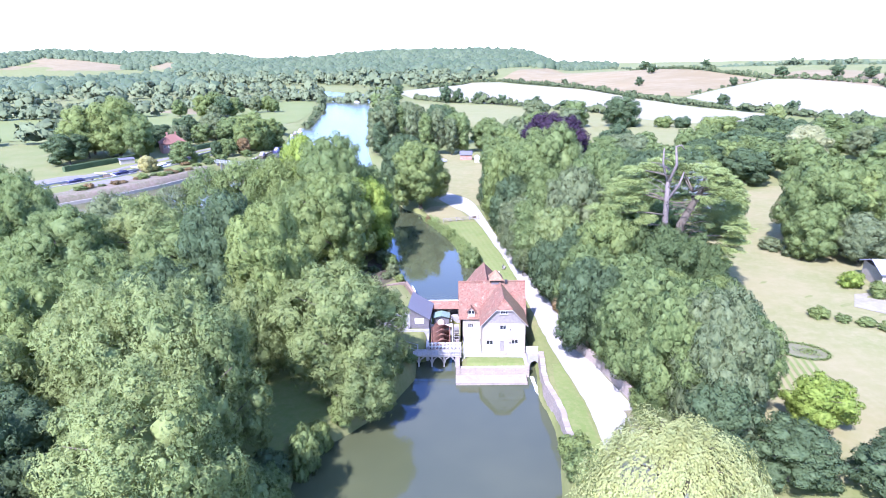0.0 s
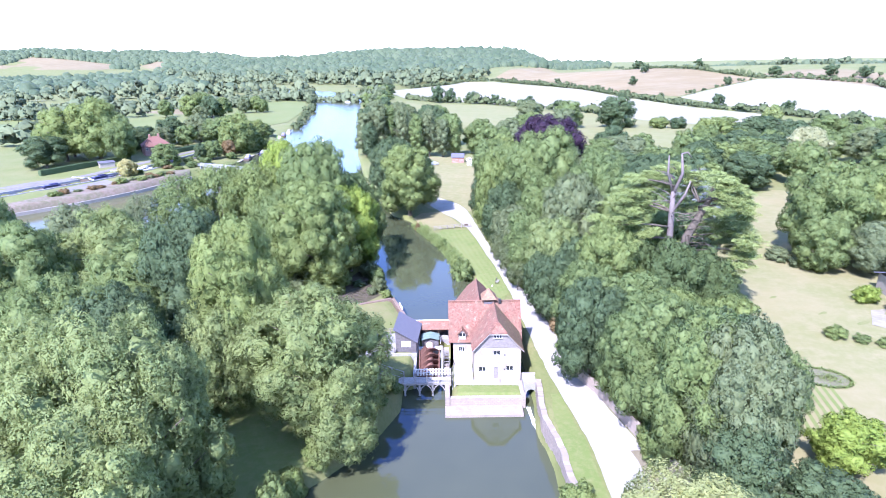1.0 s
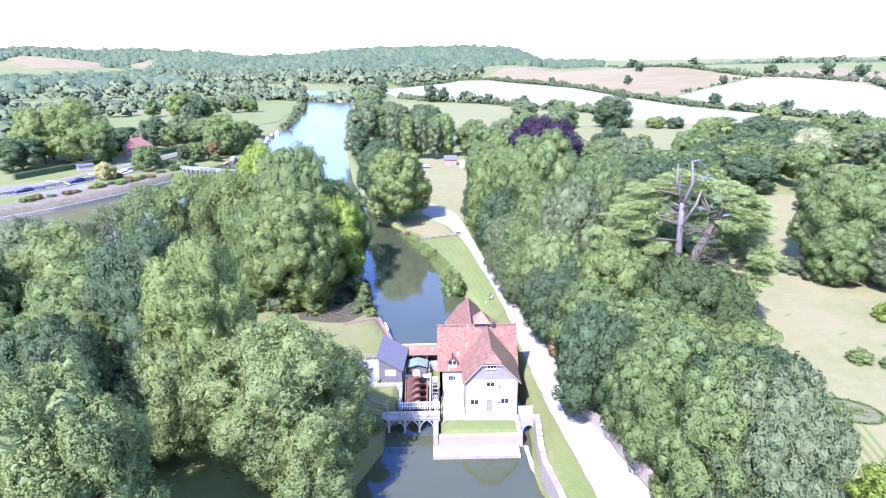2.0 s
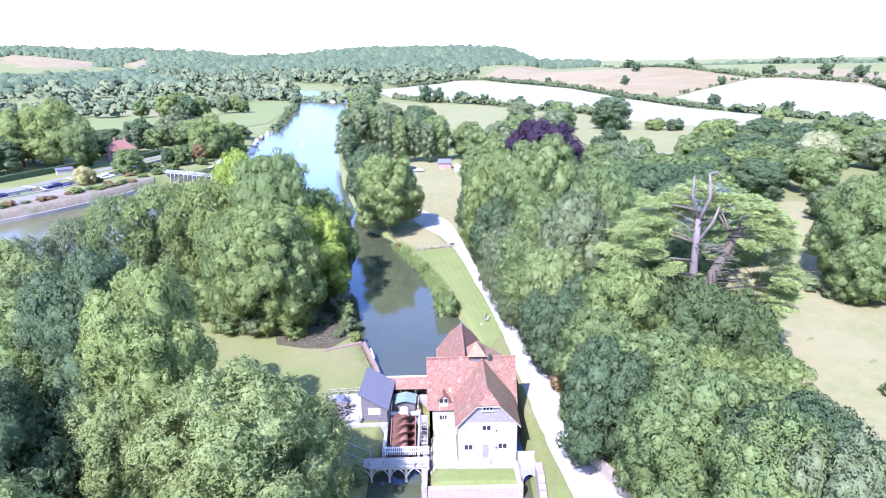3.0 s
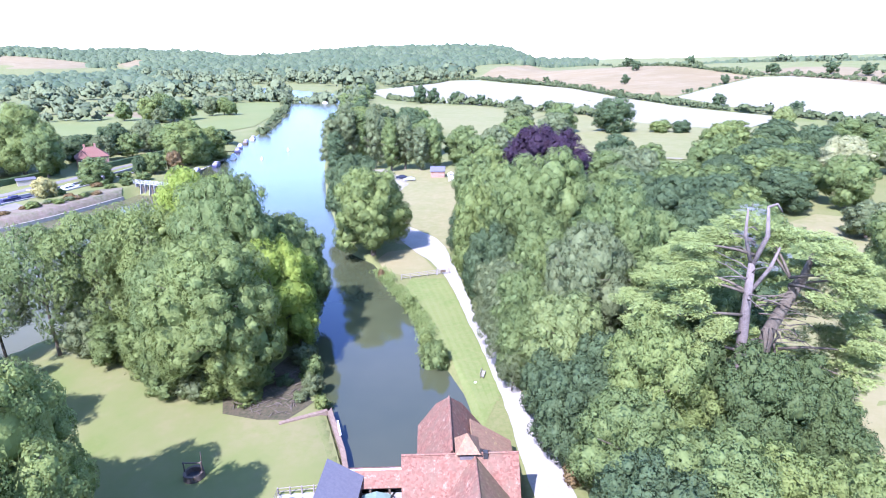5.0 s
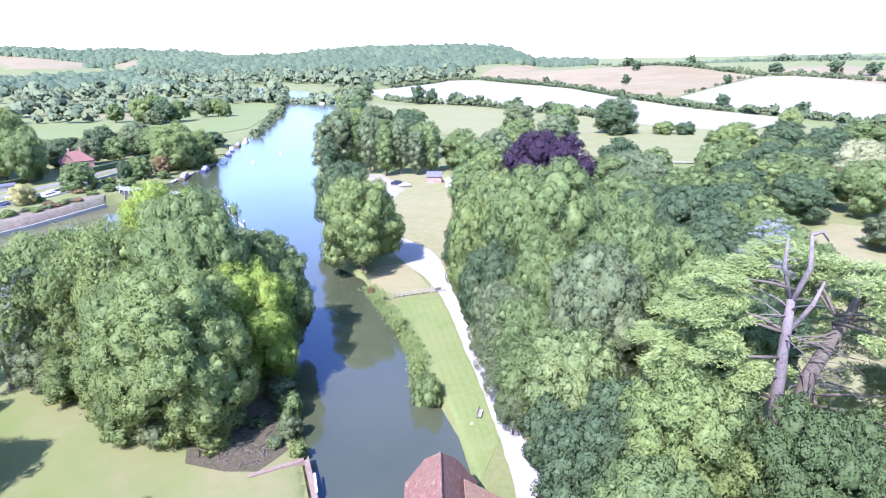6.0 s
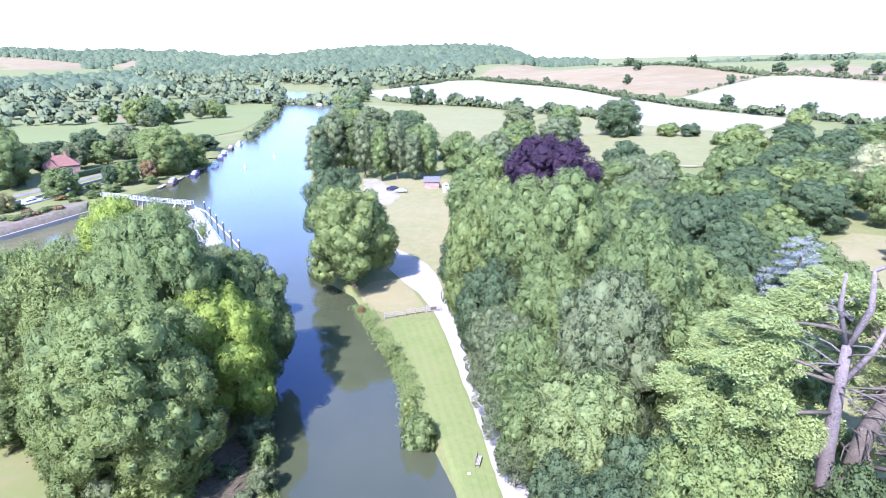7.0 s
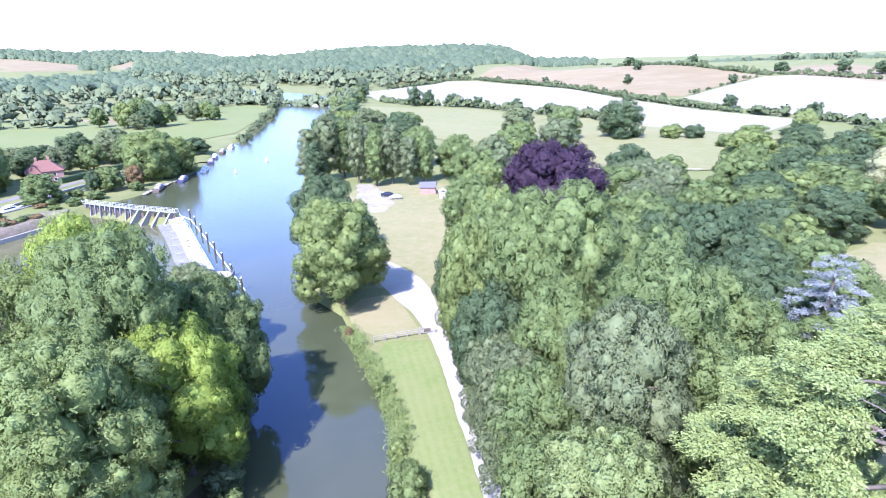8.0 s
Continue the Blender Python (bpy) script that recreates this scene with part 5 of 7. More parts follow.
# terrace wall in front of the mill
tw = bmesh.new()
box(tw, 0.9, 11.9, 79.5, 80.1, -1.3, 1.62, 0.05)
box(tw, 0.9, 1.5, 80.1, 89.3, -1.3, 1.62, 0.05)
box(tw, 11.4, 12.0, 80.1, 84.0, -1.3, 1.62, 0.05)
terrace = tagged(part("terrace_wall", tw, M_STONE, None), "pale stone retaining wall above the pool", "wall", kind="structure")
part("ledge", box_bm(0.8, 11.5, 77.2, 79.5, -1.3, 0.42, 0.04), M_STONE, terrace, "pale stone ledge at the water line")
for x in (1.15, 11.7):
    part("pier", box_bm(x - 0.32, x + 0.32, 79.35, 80.15, -1.3, 2.0, 0.05), M_STONE, terrace)
drape("terrace_path", [(4.8, 82.6), (11.4, 82.6), (11.4, 83.95), (4.8, 83.95)], M_CONCRETE, "pale worn path along the mill front", "path", rows=6, cols=6, lift=0.15)
drape("terrace_grass", [(1.5, 80.1), (11.4, 80.1), (11.4, 82.7), (1.5, 82.7)], M_LAWN, "narrow strip of grass before the mill", "lawn", rows=8, cols=8, lift=0.12)
drape("yard_mill", [(1.8, 82.7), (5.0, 82.7), (5.0, 89.25), (1.8, 89.25)], M_CONCRETE, "pale paved forecourt in the angle of the mill", "yard", rows=8, cols=5, lift=0.14)

# arched culvert with a small deck, where the by-wash runs out
cv = bmesh.new()
N = 10
arch = [(12.40 + 0.65 - 0.65 * math.cos(math.pi * k / N), 0.75 + 0.75 * math.sin(math.pi * k / N)) for k in range(N + 1)]
outer = [(12.0, -1.2)] + [(12.40, -1.2)] + arch + [(13.70, -1.2)] + [(14.2, -1.2), (14.2, 2.35), (12.0, 2.35)]
vs = [cv.verts.new((x, 81.6, z)) for x, z in outer]
f = cv.faces.new(vs)
r = bmesh.ops.extrude_face_region(cv, geom=[f])
bmesh.ops.translate(cv, vec=(0, 2.6, 0), verts=[v for v in r["geom"] if isinstance(v, bmesh.types.BMVert)])
culvert = tagged(part("culvert", cv, M_CONCRETE, None), "pale rendered arch over the mill by-wash", "bridge")
for y in (81.75, 84.05):
    part("parapet", box_bm(12.0, 14.2, y - 0.15, y + 0.15, 2.35, 2.75, 0.03), M_TIMBER, culvert)


def railing(parent, pts, height, posts, material=M_TIMBER):
    """Posts and two rails along the points."""
    p = [Vector(v) for v in pts]
    for i in range(posts):
        u = i / (posts - 1) * (len(p) - 1)
        k = min(int(u), len(p) - 2)
        q = p[k].lerp(p[k + 1], u - k)
        part("post", box_bm(q.x - 0.07, q.x + 0.07, q.y - 0.07, q.y + 0.07, q.z - 0.05, q.z + height, 0.015), material, parent)
    for h in (height * 0.52, height * 0.92):
        bm = bmesh.new()
        tube(bm, [v + Vector((0, 0, h)) for v in p], [0.05] * len(p), 4)
        part("rail", bm, material, parent)


def build_bridge():
    b = thing("footbridge", pose(-0.6, 0.4, 0), "weathered pale timber footbridge on arched trestles", "bridge")
    for xa, xb, y in [(-4.6, 2.3, 82.3)]:
        k = 26
        for i in range(k):
            x = xa + (xb - xa) * i / k
            part("plank", box_bm(x + 0.012, x + (xb - xa) / k - 0.012, y - 0.1, y + 1.7, 2.02, 2.1), M_TIMBER, b)
        part("beam", box_bm(xa, xb, y, y + 0.2, 1.72, 2.02, 0.02), M_TIMBER, b)
        part("beam", box_bm(xa, xb, y + 1.4, y + 1.6, 1.72, 2.02, 0.02), M_TIMBER, b)
        for x in (-4.4, -2.3, -0.4, 1.5):
            for yy in (y + 0.1, y + 1.5):
                part("post", box_bm(x - 0.13, x + 0.13, yy - 0.13, yy + 0.13, -1.2, 1.72, 0.02), M_TIMBER, b)
            for s in (-1, 1):
                br = bmesh.new()
                tube(br, [(x + 0.1 * s, y + 0.1, 0.75), (x + 0.35 * s, y + 0.1, 1.3), (x + 0.85 * s, y + 0.1, 1.74)], [0.08, 0.08, 0.08], 4)
                part("brace", br, M_TIMBER, b)
    railing(b, [(-4.6, 82.3, 2.1), (2.2, 82.3, 2.1)], 1.05, 5)
    ramp = bmesh.new()
    slab(ramp, [(-10.4, 84.6, 2.75), (-4.6, 82.2, 2.08), (-4.6, 84.0, 2.08), (-10.0, 86.4, 2.75)], 0.14)
    part("ramp", ramp, M_TIMBER, b, "sloping boarded approach")
    for x, y in ((-6.6, 83.1), (-8.6, 83.9)):
        part("post", box_bm(x - 0.12, x + 0.12, y - 0.12, y + 0.12, -0.6, 2.1 + (-4.6 - x) * 0.11, 0.02), M_TIMBER, b)
    railing(b, [(-10.4, 84.6, 2.75), (-4.6, 82.25, 2.08)], 1.05, 4)
    railing(b, [(-10.0, 86.3, 2.75), (-4.6, 83.95, 2.08)], 1.05, 4)


build_bridge()


def build_picket_fence():
    f = thing("picket_fence", pose(-0.6, 0, 0), "white picket fence between screw pit and bridge", "fence")
    me = None
    for i in range(24):
        x = -2.9 + 5.1 * i / 23
        if me is None:
            bm = box_bm(-0.05, 0.05, -0.02, 0.02, 0, 1.15)
            o = part("picket", bm, M_WHITE, f)
            me = o.data
        else:
            o = new("picket", me)
            o.parent = f
        o.location = (x, 84.9, 2.05)
    for z in (2.4, 2.95):
        part("rail", box_bm(-3.0, 2.3, 84.93, 85.0, z, z + 0.09), M_WHITE, f)


build_picket_fence()

# screw pit walls
pit = bmesh.new()
box(pit, -3.3, -2.9, 84.6, 95.3, -1.3, 2.6, 0.03)
box(pit, 0.85, 1.1, 85.0, 93.4, -1.3, 2.5, 0.03)
box(pit, -2.9, 2.3, 95.3, 96.6, -1.3, 2.75, 0.03)
box(pit, -2.9, 0.85, 93.2, 95.3, -1.3, 2.3)
tagged(part("pit_wall", pit, M_CONCRETE, None), "pale concrete walls of the turbine pit", "wall", kind="structure").location.x = -0.6


def build_screw():
    """The screw turbine: shaft, three flights, trough and gear housing."""
    a, b = Vector((-1.0, 91.3, 2.75)), Vector((-1.0, 85.8, 0.7))
    axis = (b - a).normalized()
    length = (b - a).length
    side = Vector((1, 0, 0))
    up = side.cross(axis) * -1
    s = thing("screw_turbine", pose(-0.6, 0, 0), "rust-brown screw turbine with curved flights in its trough", "turbine")
    bm = bmesh.new()
    tube(bm, [a, b], [0.62, 0.62], 20)
    part("shaft", bm, M_RUST, s, smooth_shade=True)
    for start in range(3):
        fl = bmesh.new()
        rows = []
        n = 72
        for i in range(n + 1):
            u = i / n
            ang = 2 * math.pi * (u * length / 3.3 + start / 3)
            d = side * math.cos(ang) + up * math.sin(ang)
            c = a.lerp(b, u)
            rows.append([fl.verts.new(c + d * rr + axis * o) for rr, o in ((0.58, 0), (1.0, 0.02), (1.42, 0.05), (1.42, 0.1), (0.58, 0.05))])
        for p, q in zip(rows, rows[1:]):
            for k in range(5):
                fl.faces.new((p[k], q[k], q[(k + 1) % 5], p[(k + 1) % 5]))
        part("flight", fl, M_RUST, s, smooth_shade=False)
    tr = bmesh.new()
    ring = []
    for u in (0, 1):
        c = a.lerp(b, u)
        ring.append([[tr.verts.new(c + (side * math.cos(t) + up * math.sin(t)) * rr) for t in np.linspace(math.pi * 0.95, math.pi * 2.05, 15)] for rr in (1.47, 1.6)])
    for k in range(14):
        for w in (0, 1):
            tr.faces.new((ring[0][w][k], ring[1][w][k], ring[1][w][k + 1], ring[0][w][k + 1]))
    for w in (0, 14):
        tr.faces.new((ring[0][0][w], ring[1][0][w], ring[1][1][w], ring[0][1][w]))
    part("trough", tr, M_RUST, s)
    gb = bmesh.new()
    tube(gb, [a - axis * 0.1, a - axis * 1.3], [0.66, 0.6], 18)
    part("gearbox", gb, M_BEIGE, s, "round beige gear housing", smooth_shade=False)
    part("bearing_beam", box_bm(-2.9, 0.85, 92.5, 92.9, 2.2, 2.6, 0.03), M_WHITE, s, "pale steel bearing beam")


build_screw()


def build_waterwheel():
    w = thing("waterwheel", pose(1.05, 89.0, 2.0), "narrow iron and timber waterwheel against the mill wall", "waterwheel")
    for x in (-0.42, 0.38):
        bm = bmesh.new()
        n = 36
        rows = []
        for i in range(n):
            t = 2 * math.pi * i / n
            rows.append([bm.verts.new((x + dx, math.cos(t) * r, math.sin(t) * r)) for dx, r in ((0, 1.75), (0.05, 1.75), (0.05, 2.05), (0, 2.05))])
        for i in range(n):
            p, q = rows[i], rows[(i + 1) % n]
            for k in range(4):
                bm.faces.new((p[k], q[k], q[(k + 1) % 4], p[(k + 1) % 4]))
        part("rim", bm, M_TIMBER, w)
        for i in range(6):
            t = 2 * math.pi * (i + 0.3) / 6
            sp = bmesh.new()
            tube(sp, [(x + 0.02, 0, 0), (x + 0.02, math.cos(t) * 1.8, math.sin(t) * 1.8)], [0.06, 0.05], 4)
            part("spoke", sp, M_TIMBER, w)
    for i in range(24):
        t = 2 * math.pi * i / 24
        o = part("paddle", box_bm(-0.38, 0.4, -0.02, 0.02, -0.22, 0.22), M_TIMBER, w)
        o.matrix_basis = Matrix.Translation((0, math.cos(t) * 1.95, math.sin(t) * 1.95)) @ Euler((t + math.pi / 2, 0, 0)).to_matrix().to_4x4()
    ax = bmesh.new()
    tube(ax, [(-0.75, 0, 0), (0.7, 0, 0)], [0.12, 0.12], 10)
    part("axle", ax, M_IRON, w)


build_waterwheel()

# open sluice house with a red roof, and the turbine's green-roofed cabin
sl = thing("sluice_house", pose(-0.6, 0, 0), "open sluice shelter with a low red tile roof", "shed")
slopes(sl, M_TILE, 0.14, "low red tile roof",
       [(-4.0, 95.4, 4.35), (2.3, 95.4, 4.35), (2.3, 97.3, 5.15), (-4.0, 97.3, 5.15)],
       [(2.3, 98.2, 4.75), (-4.0, 98.2, 4.75), (-4.0, 97.3, 5.15), (2.3, 97.3, 5.15)])
part("ridge", box_bm(-4.05, 2.3, 97.2, 97.4, 5.12, 5.22), M_WHITE, sl, "white ridge line")
for x in (-3.7, -1.6, 0.4, 2.1):
    part("post", box_bm(x - 0.1, x + 0.1, 95.6, 95.8, 2.7, 4.32), M_TIMBER_DARK, sl)
part("back_wall", box_bm(-3.7, 2.2, 97.6, 97.75, 1.6, 4.7), M_BOARD_GREY, sl)
cab = thing("turbine_cabin", pose(-0.6, 0, 0), "small cabin with a pale green sheet roof", "shed")
slopes(cab, M_GREEN_ROOF, 0.06, "pale green sheet roof",
       [(-2.35, 95.2, 3.75), (-2.35, 92.9, 3.75), (-0.9, 92.9, 4.15), (-0.9, 95.2, 4.15)],
       [(0.55, 92.9, 3.75), (0.55, 95.2, 3.75), (-0.9, 95.2, 4.15), (-0.9, 92.9, 4.15)])
bm = box_bm(-2.2, 0.4, 93.3, 95.1, 2.3, 3.72)
part("wall", bm, M_BOARD_GREY, cab)
for x in (-2.7, 0.75):
    part("side_rail", box_bm(x - 0.05, x + 0.05, 92.8, 95.3, 3.1, 3.2), M_WHITE, cab, "white side rail")

# boarded barn with a mono-pitch slate roof
def build_barn():
    b = thing("barn", pose(-5.0, 93.4, 0, 0, 0, -4), "grey weatherboarded barn with a slate roof", "barn")
    bm = bmesh.new()
    vs = [bm.verts.new(v) for v in ((-1.6, -3.1, 2.9), (1.6, -3.1, 2.9), (1.6, -3.1, 4.95), (-1.6, -3.1, 6.75))]
    f = bm.faces.new(vs)
    r = bmesh.ops.extrude_face_region(bm, geom=[f])
    bmesh.ops.translate(bm, vec=(0, 6.2, 0), verts=[v for v in r["geom"] if isinstance(v, bmesh.types.BMVert)])
    part("wall", bm, M_BOARD_GREY, b)
    part("plinth", box_bm(-1.68, 1.68, -3.18, 3.18, 1.4, 2.9), M_CONCRETE, b, "white plinth")
    bm = bmesh.new()
    slab(bm, [(-1.85, -3.4, 7.05), (1.85, -3.4, 4.9), (1.85, 3.4, 4.9), (-1.85, 3.4, 7.05)], 0.14)
    part("roof", bm, M_SLATE, b, "blue-grey slate roof")
    w = part("window", box(box(box(box_bm(-0.75, 0.75, -3.16, -3.1, 4.0, 4.1), -0.75, 0.75, -3.16, -3.1, 4.8, 4.9), -0.75, -0.65, -3.16, -3.1, 4.1, 4.8), 0.65, 0.75, -3.16, -3.1, 4.1, 4.8), M_WHITE, b, "white shuttered window")
    part("shutter", box_bm(-0.65, 0.65, -3.15, -3.105, 4.1, 4.8), M_WHITE, w)


build_barn()
# yard with a heap of logs
yd = bmesh.new()
slab(yd, [(-11.6, 89.4, 3.2), (-6.3, 89.6, 3.2), (-6.2, 96.6, 3.2), (-11.4, 96.2, 3.2)], 1.6)
yard = tagged(part("yard", yd, M_CONCRETE, None), "pale paved yard beside the barn", "yard", kind="structure")
yard.location.x = -0.6
wl = bmesh.new()
box(wl, -11.8, -2.9, 89.1, 89.45, 1.2, 3.4, 0.03)
part("low_wall", wl, M_CONCRETE, yard, "low white wall")
rg = random.Random(8)
M_LOG = earthy("weathered logs", (0.150, 0.130, 0.132), (0.095, 0.082, 0.085), (0.230, 0.200, 0.190), 1.0, 5.0, world_space=False)
M_TARP = plain("blue-grey tarpaulin", (0.120, 0.130, 0.210), 0.45)
heap = thing("log_heap", pose(-10.0, 92.6, 3.2), "heap of weathered logs and branches in the yard", "log pile")
for i in range(60):
    rad = rg.uniform(0, 1.5)
    a, t = rg.uniform(0, 6.28), rg.uniform(0, 3.14)
    z = 0.12 + max(0, 1.3 - rad * 0.8) * rg.uniform(0.2, 1)
    ln = rg.uniform(0.5, 1.1)
    c = Vector((math.cos(a) * rad * 0.9, math.sin(a) * rad * 1.5, z))
    d = Vector((math.cos(t) * ln, math.sin(t) * ln, rg.uniform(-0.25, 0.25)))
    bm = bmesh.new()
    tube(bm, [c - d, c + d], [rg.uniform(0.07, 0.14)] * 2, 6)
    part("log", bm, M_LOG, heap)
tp = bmesh.new()
bmesh.ops.create_icosphere(tp, subdivisions=3, radius=1)
for v in tp.verts:
    v.co = Vector((v.co.x * 0.95, v.co.y * 1.0 + 1.3, max(0, v.co.z) * 1.25 * (1 + 0.2 * math.sin(v.co.x * 7) * math.sin(v.co.y * 6)) + 0.15))
part("tarpaulin", tp, M_TARP, heap, "blue-grey tarpaulin over the logs")
yf = thing("yard_fence", pose(-0.6, 0, 0), "thin weathered post and rail fence round the yard", "fence")
railing(yf, [(-11.5, 89.6, 3.2), (-11.3, 96.1, 3.2), (-6.4, 96.5, 3.2)], 1.0, 9, M_BOARD)
railing(yf, [(-11.5, 89.6, 3.2), (-6.4, 89.75, 3.2)], 1.0, 5, M_BOARD)

# dam wall beside the millpond
dm = bmesh.new()
pts = [(-4.2, 96.4), (-5.9, 103.2), (-8.9, 111.8)]
for (ax, ay), (bx, by) in zip(pts, pts[1:]):
    slab(dm, [(ax, ay, 3.35), (bx, by, 3.35), (bx - 0.55, by - 0.2, 3.35), (ax - 0.55, ay - 0.2, 3.35)], 2.4)
slab(dm, [(-8.9, 111.8, 3.35), (-15.1, 109.0, 3.35), (-14.9, 108.5, 3.35), (-9.1, 111.1, 3.35)], 0.7)
tagged(part("dam_wall", dm, masonry("worn brown brick", (0.235, 0.168, 0.128), (0.185, 0.134, 0.104), (0.270, 0.225, 0.185), 0.225, 0.34), None), "worn brick wall along the millpond", "wall", kind="structure")
bo = thing("timber_boom", pose(-7.2, 107.2, 3.36, 0, 0, 15), "pale fallen timber lying on the wall bank", "timber")
part("timber", box_bm(-0.12, 0.12, -1.5, 1.5, 0, 0.2, 0.03), M_WHITE, bo)

# retaining wall of the by-wash, and the garden wall across the lane
def stone_wall(name, line, z0, z1, thick, label, material):
    bm = bmesh.new()
    pts = np.array(line, float)
    seg = np.r_[0, np.cumsum(np.hypot(*np.diff(pts, axis=0).T))]
    s = np.arange(0, seg[-1], 0.6)
    c = np.stack([np.interp(s, seg, pts[:, 0]), np.interp(s, seg, pts[:, 1])], 1)
    d = np.gradient(c, axis=0)
    d /= np.hypot(d[:, 0], d[:, 1])[:, None]
    r = random.Random(len(line))
    rows = []
    for (x, y), (dx, dy) in zip(c, d):
        j = r.uniform(-0.06, 0.06)
        top = z1 + r.uniform(-0.09, 0.06)
        rows.append([bm.verts.new(v) for v in ((x - dy * (thick / 2 + j + 0.1), y + dx * (thick / 2 + j + 0.1), z0), (x + dy * thick / 2, y - dx * thick / 2, z0), (x + dy * (thick / 2 + j), y - dx * (thick / 2 + j), top), (x - dy * (thick / 2 - j), y + dx * (thick / 2 - j), top))])
    for p, q in zip(rows, rows[1:]):
        for k in range(4):
            bm.faces.new((p[k], q[k], q[(k + 1) % 4], p[(k + 1) % 4]))
    bm.faces.new(rows[0])
    bm.faces.new(rows[-1][::-1])
    return tagged(part(name, bm, material, None), label, "wall", kind="structure")


stone_wall("stream_wall", [(14.0, 81.5), (13.7, 78), (13.4, 73), (14.4, 66.5), (14.4, 61), (15.2, 56), (15.6, 50)], -1.3, 3.3, 0.75, "rough pale stone wall beside the stream", M_STONE)
stone_wall("garden_wall", [(19.6, 82.5), (21.9, 76.5), (23.9, 68.6), (25.6, 62), (27.4, 54)], 2.6, 4.7, 0.4, "tall old stone garden wall under trees", M_STONE)

# ---- special trees ----
def needle_pads(rng, pads, count, size):
    """Flat fans of needle sprays: rows of centre, radius and the way they point."""
    V = []
    for c, r, way in pads:
        k = int(count * r * r / 6)
        a, d = rng.uniform(0, 2 * np.pi, k), r * np.sqrt(rng.uniform(0, 1, k))
        p = np.stack([np.cos(a) * d, np.sin(a) * d * 0.8, rng.normal(0, 0.10, k) - 0.10 * (d / r) ** 2 * r], 1)
        ca, sa = np.cos(way), np.sin(way)
        p = np.stack([p[:, 0] * ca - p[:, 1] * sa, p[:, 0] * sa + p[:, 1] * ca, p[:, 2]], 1)
        along = unit(p + np.array([ca, sa, 0]) * r * 0.8) * np.array([1, 1, 0.3])
        v, _ = leaf_sprays(rng, p + np.array(c), np.tile([0, 0, 1.0], (k, 1)), size, 1.7, along, 0.8)
        V.append(v)
    v = np.concatenate(V)
    return v, np.arange(len(v)).reshape(-1, 3)


def limb(bm, a, b, r0, r1, rise, seed):
    r = random.Random(seed)
    a, b = Vector(a), Vector(b)
    pts = [a.lerp(b, u) + Vector((r.uniform(-0.3, 0.3), r.uniform(-0.3, 0.3), rise * math.sin(u * math.pi))) for u in (0, 0.3, 0.6, 1)]
    pts[0], pts[-1] = a, b
    tube(bm, pts, [r0, r0 * 0.7 + r1 * 0.3, r0 * 0.35 + r1 * 0.65, r1], 7)


